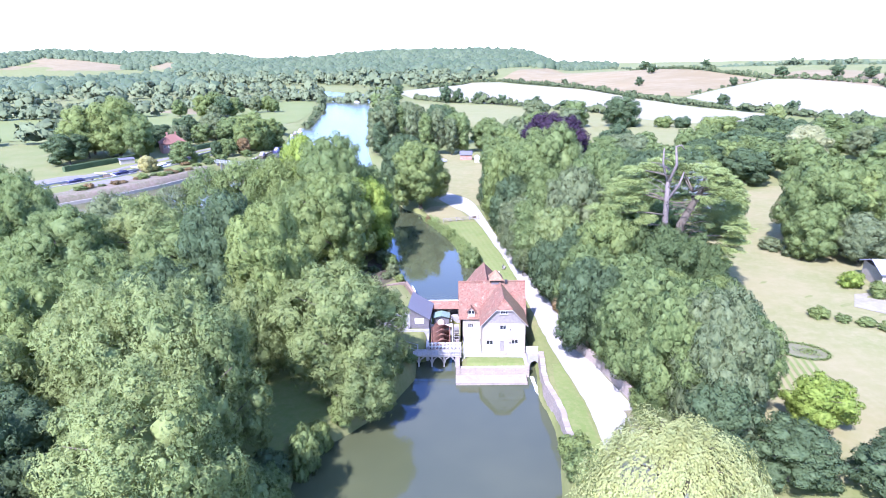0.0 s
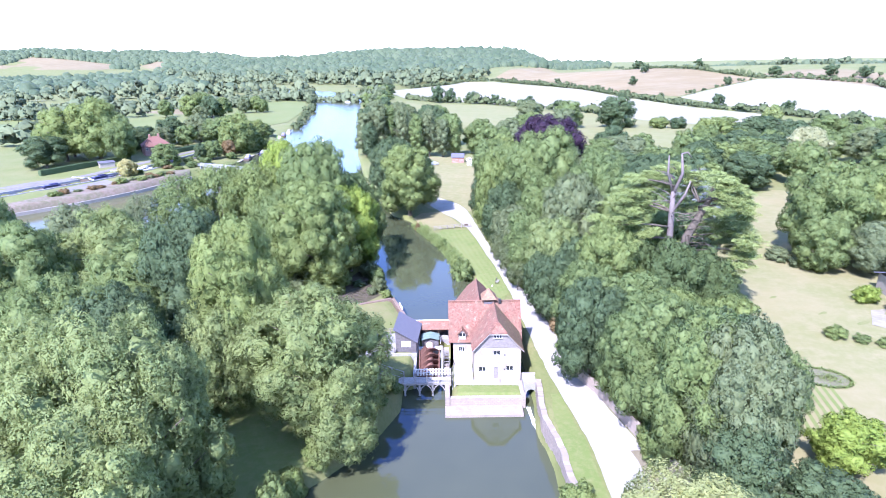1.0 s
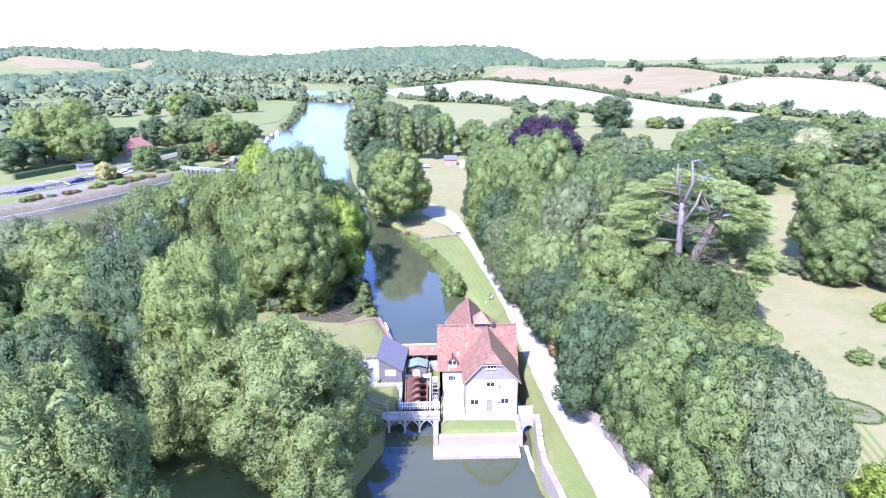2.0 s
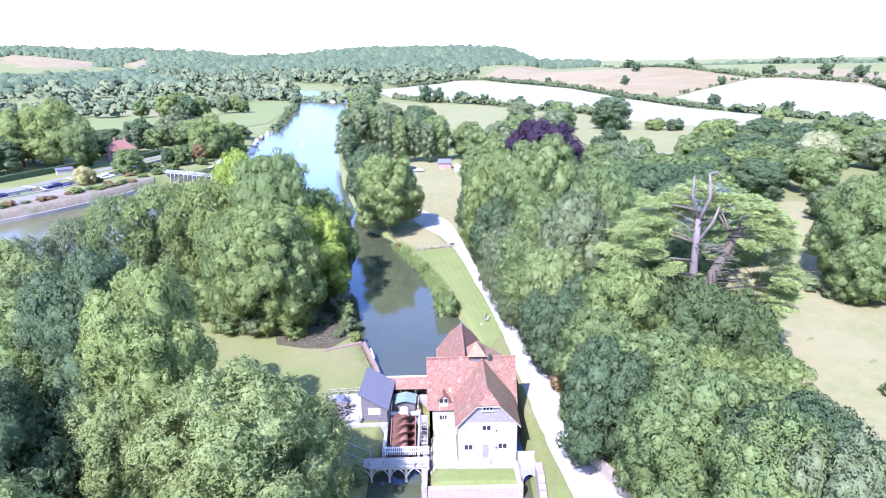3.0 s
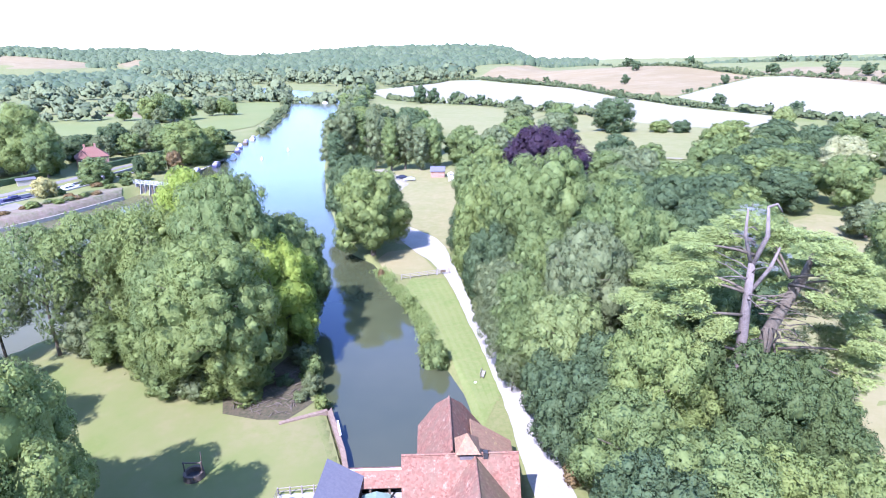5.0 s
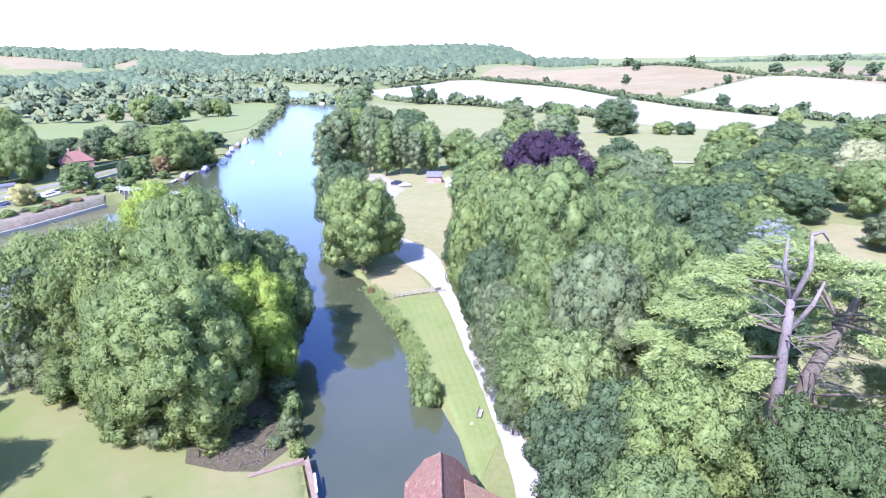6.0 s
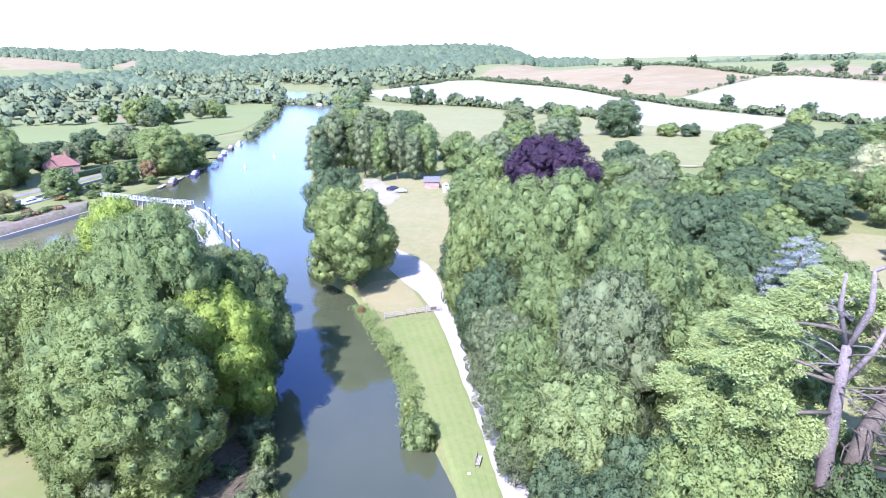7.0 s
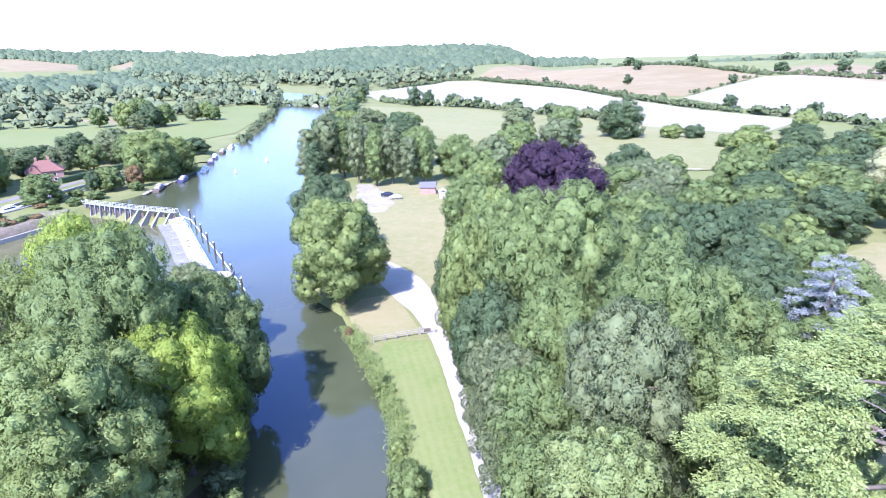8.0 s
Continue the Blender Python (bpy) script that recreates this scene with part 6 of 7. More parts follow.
def build_cedar():
    x0, y0 = 39.8, 104.6
    t = thing("cedar_tree", pose(x0, y0, 2.8), "old spreading cedar with bare bleached central stems", "tree")
    rng = np.random.default_rng(77)
    bm = bmesh.new()
    tube(bm, [(0.9, 0, -0.5), (0.6, 0, 5), (0.0, 0, 12), (-0.2, 0, 18), (-0.3, 0.0, 22)], [1.0, 0.78, 0.60, 0.48, 0.36], 10)
    part("trunk", bm, M_DEADWOOD, t, "pale bare trunk", smooth_shade=True)
    bm = bmesh.new()
    tube(bm, [(1.6, -0.6, -0.5), (1.7, -0.4, 7), (2.7, -0.3, 14), (4.6, 0.2, 17.5), (6.0, 0.4, 20), (6.6, 0.5, 23)], [1.0, 0.85, 0.72, 0.6, 0.45, 0.2], 10)
    part("trunk", bm, M_BARK, t, "leaning second trunk", smooth_shade=True)
    for a, b, c, thick in (((-0.3, 0, 21.5), (-1.5, 0, 25.2), (-1.6, 0, 28.0), 0.22), ((-0.3, 0, 21.5), (0.9, -0.1, 25.0), (0.4, -0.2, 28.3), 0.30), ((0.4, -0.2, 28.2), (1.3, -0.2, 28.5), (2.0, -0.2, 27.6), 0.17), ((-0.1, -0.1, 18.5), (1.6, -0.4, 21.5), (2.2, -0.5, 23.8), 0.26)):
        bm = bmesh.new()
        tube(bm, [a, b, c], [thick, thick * 0.85, thick * 0.45], 8)
        part("dead_stem", bm, M_DEADWOOD, t, "bleached broken stem", smooth_shade=True)
    for i in range(14):
        a, z = rng.uniform(2.2, 5.6), rng.uniform(16, 26.5)
        r = rng.uniform(2.0, 4.6)
        bm = bmesh.new()
        limb(bm, (-0.3, 0, z), (-0.3 + math.cos(a) * r, math.sin(a) * r, z + rng.uniform(0.2, 2.2)), 0.09, 0.02, 0.3, i)
        part("dead_limb", bm, M_DEADWOOD, t, "bleached dead limb", smooth_shade=True)
    pads = []
    for z, reach, count, lo, hi in ((13.6, 9.5, 13, 2.5, 4.0), (16.0, 12.0, 18, 2.3, 4.0), (18.2, 13.0, 20, 2.1, 3.9), (20.4, 12.6, 20, 2.0, 3.8), (22.6, 10.0, 14, 1.9, 3.6), (24.6, 7.0, 9, 1.7, 3.5)):
        for k in range(count):      # the western tiers
            a, d = rng.uniform(lo, hi), reach * math.sqrt(rng.uniform(0.14, 1.0))
            pads.append(((math.cos(a) * d - 0.8, math.sin(a) * d * 0.75 + 0.6, z - 0.012 * d * d + rng.uniform(-0.4, 0.4)), rng.uniform(1.3, 2.3), a))
    for k in range(190):      # the eastern dome, hanging to the lawn
        a, h = rng.uniform(-1.75, 1.7), rng.uniform(-0.72, 0.96)
        if a < -1.05 and h < 0.45:
            continue
        w = math.sqrt(1 - h * h) * rng.uniform(0.82, 1.03)
        pads.append(((4.6 + math.cos(a) * w * 9.0, math.sin(a) * w * 8.6 + 0.4, 14.2 + h * 11.2), rng.uniform(1.3, 2.2), a))
    for k in range(34):      # the far side and the flat top
        a, z = rng.uniform(0.3, 2.9), rng.uniform(17, 26.5)
        d = rng.uniform(2.5, 8.5) * (1.35 - z / 34)
        pads.append(((math.cos(a) * d + 1.5, math.sin(a) * d + 2.5, z), rng.uniform(1.4, 2.2), a))
    for i, (c, r, a) in enumerate(pads[::17]):
        bm = bmesh.new()
        root = (4.4, 0.2, min(20, c[2] - 1)) if c[0] > 3 else (-0.2, 0, c[2] - 1.2)
        limb(bm, root, (c[0], c[1], c[2] - 0.15), 0.2, 0.04, 0.5, 40 + i)
        part("limb", bm, M_BARK, t, smooth_shade=True)
    twigs = bmesh.new()
    for k in range(34):
        a = rng.uniform(-2.6, 0.4)
        q = Vector((rng.uniform(0.5, 6), rng.uniform(-0.5, 0.5), rng.uniform(12, 18)))
        tube(twigs, [q, q + Vector((math.cos(a) * 1.8, math.sin(a) * 1.8, 0.5)), q + Vector((math.cos(a) * rng.uniform(2.6, 4.2), math.sin(a) * 3.4, rng.uniform(-0.4, 0.9)))], [0.09, 0.06, 0.02], 4)
    part("twig_tangle", twigs, M_BARK, t, "dark tangle of dead twigs")
    v, f = needle_pads(rng, pads, 560, 0.25)
    mesh_object("crown", v, f, LEAF["cedar"], t, "flat layered plates of green needles")


def build_blue_cedar():
    t = thing("blue_cedar", pose(59.5, 141.2, 2.8), "silver-blue conifer standing among green trees", "tree")
    rng = np.random.default_rng(5)
    bm = bmesh.new()
    tube(bm, [(0, 0, -0.5), (0, 0, 10), (0.2, 0, 19.3)], [0.5, 0.32, 0.05], 8)
    part("trunk", bm, M_BARK, t)
    pads = []
    for k in range(64):
        u = k / 64
        a = k * 2.4
        d = 7.8 * (1 - u * 0.8) * rng.uniform(0.4, 1.0)
        pads.append(((math.cos(a) * d, math.sin(a) * d, 5.5 + 13 * u + 0.30 * d), 0.4 + 1.1 * (1 - u * 0.6), a))
    v, f = needle_pads(rng, pads, 420, 0.28)
    mesh_object("crown", v, f, LEAF["blue"], t, "silver-blue tiers of needles")


def build_weeping_willow():
    t = thing("weeping_willow", pose(20.5, 45.0, 2.8), "pale yellow-green weeping willow hanging over the verge", "tree")
    rng = np.random.default_rng(9)
    bm = bmesh.new()
    tube(bm, [(0, 0, -0.5), (0.1, 0, 3), (0.2, 0.2, 7)], [0.6, 0.5, 0.3], 9)
    part("trunk", bm, M_BARK, t)
    for i in range(9):
        a = i * 2.4
        bm = bmesh.new()
        limb(bm, (0.1, 0, 4 + i * 0.3), (math.cos(a) * 4.6, math.sin(a) * 4.6, 9.4), 0.2, 0.05, 1.2, i)
        part("limb", bm, M_BARK, t)
    P, A = [], []
    for i in range(2300):
        a, u = rng.uniform(0, 2 * np.pi), rng.uniform(0, 1) ** (0.5 if i % 3 else 0.9)
        bump = 1 + 0.12 * math.sin(3 * a + 4 * u) + 0.08 * math.sin(7 * a + 1)
        d = 8.6 * u * bump
        top = 2.2 + 10.0 * math.sqrt(max(0.02, 1 - (u * 0.93) ** 2)) * (1 + 0.07 * math.sin(5 * a + 9 * u))
        ln = rng.uniform(1.5, 3.5) + 3.5 * u ** 3
        k = int(ln / 0.26)
        for j in range(k):
            P.append((math.cos(a) * (d + 0.10 * j * 0.26), math.sin(a) * (d + 0.10 * j * 0.26), max(0.4, top - j * 0.26)))
            A.append((math.cos(a) * 0.35, math.sin(a) * 0.35, -1))
    p, al = np.array(P) + rng.normal(0, 0.09, (len(P), 3)), np.array(A)
    v, f = leaf_sprays(rng, p, unit(p - np.array([0, 0, 3])), 0.15, 3.2, al, 0.8)
    crown = mesh_object("crown", v, f, LEAF["weeping"], t, "hanging strands of pale willow leaves", True)
    soft = unit(unit(p - np.array([0, 0, 2])) + np.array([0, 0, 0.5]) + 0.2 * rng.normal(size=p.shape))
    crown.data.normals_split_custom_set_from_vertices(np.repeat(soft, 3, axis=0).tolist())


build_cedar()
build_blue_cedar()
build_weeping_willow()

# ---- the weir ----
M_STEEL = plain("galvanised steel", (0.560, 0.560, 0.560), 0.45, 0.4)
M_POST = earthy("tarred timber", (0.070, 0.058, 0.050), (0.110, 0.090, 0.075), (0.050, 0.042, 0.038), 1.0, 6.0, world_space=False)
WEIR = [Vector((-107, 262.5, 0)), Vector((-85.5, 252, 0)), Vector((-69.5, 245.5, 0)), Vector((-61.5, 232, 0)), Vector((-50.5, 211.5, 0)), Vector((-40.5, 193, 0))]


def beam_between(bm, a, b, w, z0, z1):
    """An upright slab of width w from a to b."""
    d = (b - a).normalized()
    n = Vector((-d.y, d.x, 0)) * w / 2
    c = [a + n, a - n, b - n, b + n]
    lo = [bm.verts.new((v.x, v.y, z0)) for v in c]
    hi = [bm.verts.new((v.x, v.y, z1)) for v in c]
    bm.faces.new(lo[::-1]), bm.faces.new(hi)
    for i in range(4):
        bm.faces.new((lo[i], lo[(i + 1) % 4], hi[(i + 1) % 4], hi[i]))
    return bm


def build_weir():
    w = thing("weir", pose(0, 0, 0), "pale concrete weir with gates, struts and a railed walkway", "weir")
    for s, (a, b) in enumerate(zip(WEIR[:2], WEIR[1:3])):
        part("walkway", beam_between(bmesh.new(), a, b, 1.2, 3.95, 4.12), M_CONCRETE, w, "pale walkway deck")
        d = (b - a).normalized()
        n = Vector((-d.y, d.x, 0))
        k = 10 if s == 0 else 4
        for i in range(k):
            c = a.lerp(b, (i + 0.5) / k)
            g = a.lerp(b, i / k)
            h = d * (0.14 if s == 0 else 0.3)
            out = 1.4 if s == 0 else 4.6
            pr = bmesh.new()
            vs = [pr.verts.new(c - h + v) for v in (n * 0.6 + Vector((0, 0, -1.2)), n * -out + Vector((0, 0, -1.2)), n * -(out - 0.3) + Vector((0, 0, 0.5)), n * -0.55 + Vector((0, 0, 3.95)), n * 0.6 + Vector((0, 0, 3.95)))]
            f = pr.faces.new(vs)
            r = bmesh.ops.extrude_face_region(pr, geom=[f])
            bmesh.ops.translate(pr, vec=h * 2, verts=[v for v in r["geom"] if isinstance(v, bmesh.types.BMVert)])
            part("pier" if s == 0 else "strut", pr, M_CONCRETE, w, "upright concrete pier" if s == 0 else "sloping concrete strut")
            part("gate", beam_between(bmesh.new(), g.lerp(c, 0.2), g.lerp(c, 1.7), 0.2, -0.5, 3.0), M_TIMBER_DARK, w, "dark sluice gate")
    for a, b in zip(WEIR[2:], WEIR[3:]):
        part("crest", beam_between(bmesh.new(), a, b, 1.5, -1.3, 2.6), M_CONCRETE, w, "concrete weir crest")
        n = Vector(((b - a).normalized().y, -(b - a).normalized().x, 0))
        part("step", beam_between(bmesh.new(), a + n * 1.7, b + n * 1.7, 2.0, -1.3, 2.35), M_CONCRETE, w, "broad concrete step below the crest")
        part("apron", beam_between(bmesh.new(), a + n * 4.2, b + n * 4.2, 3.2, -1.3, 1.1), M_WET, w, "stained lower apron")
        k = max(2, int((b - a).length / 7))
        for i in range(k):
            c = a.lerp(b, (i + 0.5) / k) + n * 3.6
            part("fin", beam_between(bmesh.new(), c - n * 1.0, c + n * 1.3, 0.3, -1.2, 1.5), M_CONCRETE, w)
    part("platform", box_bm(-45, -36, 188.4, 194.5, -1.3, 3.0, 0.05), M_CONCRETE, w, "concrete end platform")
    path = [v + Vector((0, 0, 4.12)) for v in WEIR[:3]]
    for off in (-1, 1):
        for i in range(2):
            o = Vector((0.28, 0.5, 0)) * off
            railing(w, [path[i] + o, path[i + 1] + o], 1.1, 9, M_STEEL)
    for i in range(2, 5):
        o = Vector((0.6, 0.35, 2.6))
        railing(w, [WEIR[i] + o, WEIR[i + 1] + o], 1.1, 7 if i == 2 else 5, M_STEEL)
    railing(w, [(-44.8, 188.6, 3.0), (-36.2, 188.6, 3.0), (-36.2, 194.3, 3.0)], 1.1, 7, M_STEEL)


M_WET = earthy("wet stained concrete", (0.190, 0.185, 0.175), (0.120, 0.118, 0.105), (0.250, 0.245, 0.240), 0.5, 3.0, world_space=False)
build_weir()
first = None
for i in range(8):
    u = i / 7
    x, y = -65.5 + 34 * u, 245 - 60 * u
    p = thing("mooring_post", pose(x, y, -0.5), "tall dark timber post standing in the river", "post", "posts above the weir")
    bm = bmesh.new()
    tube(bm, [(0, 0, 0), (0, 0, 5.3)], [0.24, 0.22], 8)
    part("pile", bm, M_POST, p)
    bm = bmesh.new()
    tube(bm, [(0, 0, 5.3), (0, 0, 5.55)], [0.25, 0.12], 8)
    part("cap", bm, M_WHITE, p, "white cap")
bm = bmesh.new()
tube(bm, [(-70, 249, 2.1), (-65, 244, 2.1), (-48, 215, 2.1), (-31, 185, 2.1)], [0.16] * 4, 6)
boom = thing("floating_boom", pose(0, 0, 0), "pale floating boom strung between the river posts", "boom")
part("float_line", bm, M_WHITE, boom)

# ---- the lock ----
line = [Vector((x, y, 0)) for x, y in LOCK_LINE[2:8]]
for side in (-1, 1):
    bm = bmesh.new()
    for a, b in zip(line, line[1:]):
        d = (b - a).normalized()
        n = Vector((-d.y, d.x, 0)) * side * 4.2
        beam_between(bm, a + n, b + n, 0.7, -0.5, 3.25)
    tagged(part("lock_wall", bm, M_CONCRETE, None), "pale concrete coping along the lock cut", "wall", kind="structure")


def lock_gate(x, y, turn):
    g = thing("lock_gate", pose(x, y, 0, 0, 0, turn), "dark timber lock gate with white balance beams", "lock gate", "lock gates")
    for s in (-1, 1):
        leaf = part("leaf", box_bm(min(0, s * 3.4), max(0, s * 3.4), -0.15, 0.15, 0.5, 3.4), M_TIMBER_DARK, g)
        leaf.matrix_basis = pose(0, 0.6, 0, 0, 0, s * -14)
        beam = part("balance_beam", box_bm(min(s * 1.6, s * 7.4), max(s * 1.6, s * 7.4), -0.18, 0.18, 3.75, 4.1, 0.03), M_WHITE, g, "white painted balance beam")
        beam.matrix_basis = pose(0, 0.6, 0, 0, 0, s * -14)


lock_gate(-142.4, 237.2, -28)
lock_gate(-134.6, 252.0, -24)
M_LANDING = earthy("pale lock-side paving", (0.182, 0.166, 0.158), (0.135, 0.124, 0.116), (0.225, 0.206, 0.194), 0.2, 1.2)
strip("lock_path", [(-166, 214, 3), (-155, 232, 4), (-147, 252, 4.5), (-141, 272, 4.5), (-136, 290, 4), (-131, 312, 3.2), (-126, 338, 2.6), (-118, 385, 2)], M_LANDING, "pale paved path along the lock side", "path", lift=0.1, rag=0.2)
strip("lock_path_far", [(-146, 322, 2.5), (-138, 340, 3.2), (-131, 362, 3.2), (-125, 392, 2.4)], M_LANDING, "worn pale path behind the hedge", "path", lift=0.1, rag=0.3)
drape("lock_yard", [(-208, 157.6), (-163, 210.4), (-146.2, 238.2), (-150, 242), (-160, 238), (-172, 220), (-184, 202), (-214, 166)], M_LANDING, "worn grey paving behind the lock", "path", lift=0.06)
drape("lock_landing", [(-140, 207), (-131, 209), (-123, 219), (-127, 231), (-134.5, 237), (-138, 229), (-142, 218)], M_LANDING, "pale paved landing below the lock", "path", lift=0.12)
bm = bmesh.new()
edge = [Vector(v) for v in ((-162, 167, 0), (-152, 178, 0), (-127, 207, 0), (-122, 215, 0), (-116, 226, 0), (-111, 240, 0), (-107, 252, 0))]
for a, b in zip(edge, edge[1:]):
    beam_between(bm, a + Vector((0.5, -0.35, 0)), b + Vector((0.5, -0.35, 0)), 0.6, -1.2, 1.2)
tagged(part("island_wall", bm, M_LIME, None), "pale capped bank wall of the lock island", "wall", kind="structure")
M_SCRUB = earthy("dry reddish scrub", (0.175, 0.132, 0.098), (0.112, 0.118, 0.058), (0.235, 0.186, 0.150), 0.22, 0.8, bump=0.5, dist=0.3)
drape("scrub_bank", [(-162, 167), (-152, 178), (-127, 207), (-122, 215), (-116, 226), (-111, 240), (-107, 252), (-109.5, 258), (-116, 255), (-120, 246), (-124, 237), (-128, 227), (-136, 213), (-143, 200), (-155, 187), (-166, 174)], M_SCRUB, "dry reddish scrub on the island bank", "scrub", lift=0.3)


def hipped_house(name, m, w, d, eave, apex, label, wall, roof, chimneys, openings):
    """A house with a hipped roof; openings: (x along the front, height, width, tall)."""
    h = thing(name, m, label, "house")
    part("wall", box_bm(-w / 2, w / 2, -d / 2, d / 2, -0.4, eave), wall, h)
    bm = bmesh.new()
    o = 0.45
    r = max(0.1, (w - d) / 2)
    c = [(-w / 2 - o, -d / 2 - o, eave - 0.1), (w / 2 + o, -d / 2 - o, eave - 0.1), (w / 2 + o, d / 2 + o, eave - 0.1), (-w / 2 - o, d / 2 + o, eave - 0.1)]
    ra, rb = (-r, 0, apex), (r, 0, apex)
    slab(bm, [c[0], c[1], rb, ra], 0.15)
    slab(bm, [c[1], c[2], rb], 0.15)
    slab(bm, [c[2], c[3], ra, rb], 0.15)
    slab(bm, [c[3], c[0], ra], 0.15)
    roof_part = part("roof", bm, roof, h)
    for x, y, z in chimneys:
        ch = part("chimney", box_bm(x - 0.45, x + 0.45, y - 0.35, y + 0.35, apex - 2.2, z), M_BRICK, roof_part)
    for x, z, ww, hh in openings:
        fr = part("window", box_bm(x - ww / 2, x + ww / 2, -d / 2 - 0.06, -d / 2, z - hh / 2, z + hh / 2), M_WHITE, h)
        part("pane", box_bm(x - ww / 2 + 0.1, x + ww / 2 - 0.1, -d / 2 - 0.075, -d / 2 - 0.062, z - hh / 2 + 0.1, z + hh / 2 - 0.1), M_GLASS, fr)
    return h


M_PINKBRICK = masonry("pink brick", (0.340, 0.190, 0.155), (0.290, 0.155, 0.125), (0.330, 0.280, 0.250), 0.225, 0.34)
M_HOUSE_TILE = tiled("dark red house tiles", (0.165, 0.075, 0.060), (0.215, 0.105, 0.084), (0.175, 0.095, 0.075), (0.240, 0.160, 0.120))
lock_house = hipped_house("lock_house", pose(-147.5, 308, 3, 0, 0, 32), 12.5, 9, 4.8, 8.8, "pink brick lock house with a hipped tile roof", M_PINKBRICK, M_HOUSE_TILE, [(-2.2, 0, 10.0), (2.0, 0.6, 10.0)],
             [(-3.2, 3.4, 1.1, 1.2), (0, 3.4, 1.1, 1.2), (3.2, 3.4, 1.1, 1.2), (-3.2, 1.3, 1.1, 1.3), (3.2, 1.3, 1.1, 1.3)])
part("wall", box_bm(-5.9, -1.3, -6.9, -4.52, -0.4, 4.6), M_PINKBRICK, lock_house, "projecting brick bay")
slopes(lock_house, M_HOUSE_TILE, 0.15, "hipped roof of the projecting bay", [(-6.3, -7.3, 4.5), (-0.9, -7.3, 4.5), (-3.6, -4.9, 7.9)],
       [(-0.9, -7.3, 4.5), (-0.9, -3.6, 4.5), (-3.6, -1.6, 7.9), (-3.6, -4.9, 7.9)], [(-6.3, -3.6, 4.5), (-6.3, -7.3, 4.5), (-3.6, -4.9, 7.9), (-3.6, -1.6, 7.9)])
for x in (-4.7, -2.5):
    fr = part("window", box_bm(x - 0.5, x + 0.5, -6.96, -6.9, 2.8, 3.9), M_WHITE, lock_house)
    part("pane", box_bm(x - 0.4, x + 0.4, -6.975, -6.962, 2.9, 3.8), M_GLASS, fr)
sh = thing("lock_shed", pose(-151, 268, 3, 0, 0, 40), "low pale lock-side shed", "shed")
part("wall", box_bm(-3, 3, -1.6, 1.6, -0.3, 2.2), M_LIME, sh)
bm = bmesh.new()
slab(bm, [(-3.3, -1.9, 2.2), (3.3, -1.9, 2.2), (3.3, 1.9, 2.7), (-3.3, 1.9, 2.7)], 0.12)
part("roof", bm, M_SLATE, sh)


def hedge(name, line, w, h, label, kind_leaf="dark"):
    """A clipped hedge: a leafy skin over a solid bank."""
    rng = np.random.default_rng(len(name))
    P, N = [], []
    bm = bmesh.new()
    for (ax, ay), (bx, by) in zip(line, line[1:]):
        a, b = Vector((ax, ay, 0)), Vector((bx, by, 0))
        z = ground_at(ax, ay)
        beam_between(bm, a, b, w * 0.85, z - 0.2, z + h * 0.93)
        d = (b - a).normalized()
        n = Vector((-d.y, d.x, 0))
        k = int((b - a).length * (w + 2 * h) * 6)
        for u, s in zip(rng.uniform(0, 1, k), rng.uniform(-h, w + h, k)):
            c = a.lerp(b, u)
            if s < 0:
                q, nn = c - n * w / 2 + Vector((0, 0, z + h + s)), -n
            elif s > w:
                q, nn = c + n * w / 2 + Vector((0, 0, z + h - (s - w))), n
            else:
                q, nn = c + n * (s - w / 2) + Vector((0, 0, z + h)), Vector((0, 0, 1))
            P.append(tuple(q)), N.append(tuple(nn))
    e = thing(name, pose(0, 0, 0), label, "hedge")
    # The hedge core uses the leaf tone darkened for inner shade.
    part("bank", bm, INNER_SHADE[kind_leaf], e)
    v, f = leaf_sprays(rng, np.array(P) + rng.normal(0, 0.07, (len(P), 3)), np.array(N), 0.34)
    mesh_object("leaves", v, f, LEAF[kind_leaf], e)
    return e


hedge("hedge", [(-139, 303), (-133.5, 322), (-128, 342), (-121, 378)], 2.2, 2.3, "clipped dark green hedge along the lock path")
hedge("hedge", [(-127, 292), (-122.5, 316), (-117, 350)], 1.6, 1.6, "low green hedge beside the lock cut", "broad")
hedge("hedge", [(-168, 248), (-160, 268), (-152, 290)], 2.0, 2.4, "dark hedge along the lock garden")



def boat(x, y, turn, length, hull, cabin, label):
    b = thing("boat", pose(x, y, HIGH - 0.25, 0, 0, turn), label, "boat", "moored boats")
    bm = bmesh.new()
    ring = []
    for u in np.linspace(0, 1, 9):
        wd = 1.45 * (1 - max(0, (u - 0.55) / 0.45) ** 2) * (0.85 + 0.15 * min(1, u * 4)) + 0.03
        yy = (u - 0.5) * length
        sheer = 1.0 + 0.35 * u * u
        ring.append([bm.verts.new(v) for v in ((-wd * 0.75, yy, 0), (-wd, yy, sheer), (wd, yy, sheer), (wd * 0.75, yy, 0))])
    for p, q in zip(ring, ring[1:]):
        for k in range(4):
            bm.faces.new((p[k], q[k], q[(k + 1) % 4], p[(k + 1) % 4]))
    bm.faces.new(ring[0]), bm.faces.new(ring[-1][::-1])
    part("hull", bm, hull, b)
    part("cabin", box_bm(-1.0, 1.0, -length * 0.32, length * 0.18, 1.0, 2.0, 0.18), cabin, b)
    ws = part("windows", box_bm(-1.02, 1.02, -length * 0.27, length * 0.12, 1.45, 1.8), M_GLASS, b)
    part("coachroof", box_bm(-0.85, 0.85, -length * 0.1, length * 0.12, 2.0, 2.45, 0.1), cabin, b)


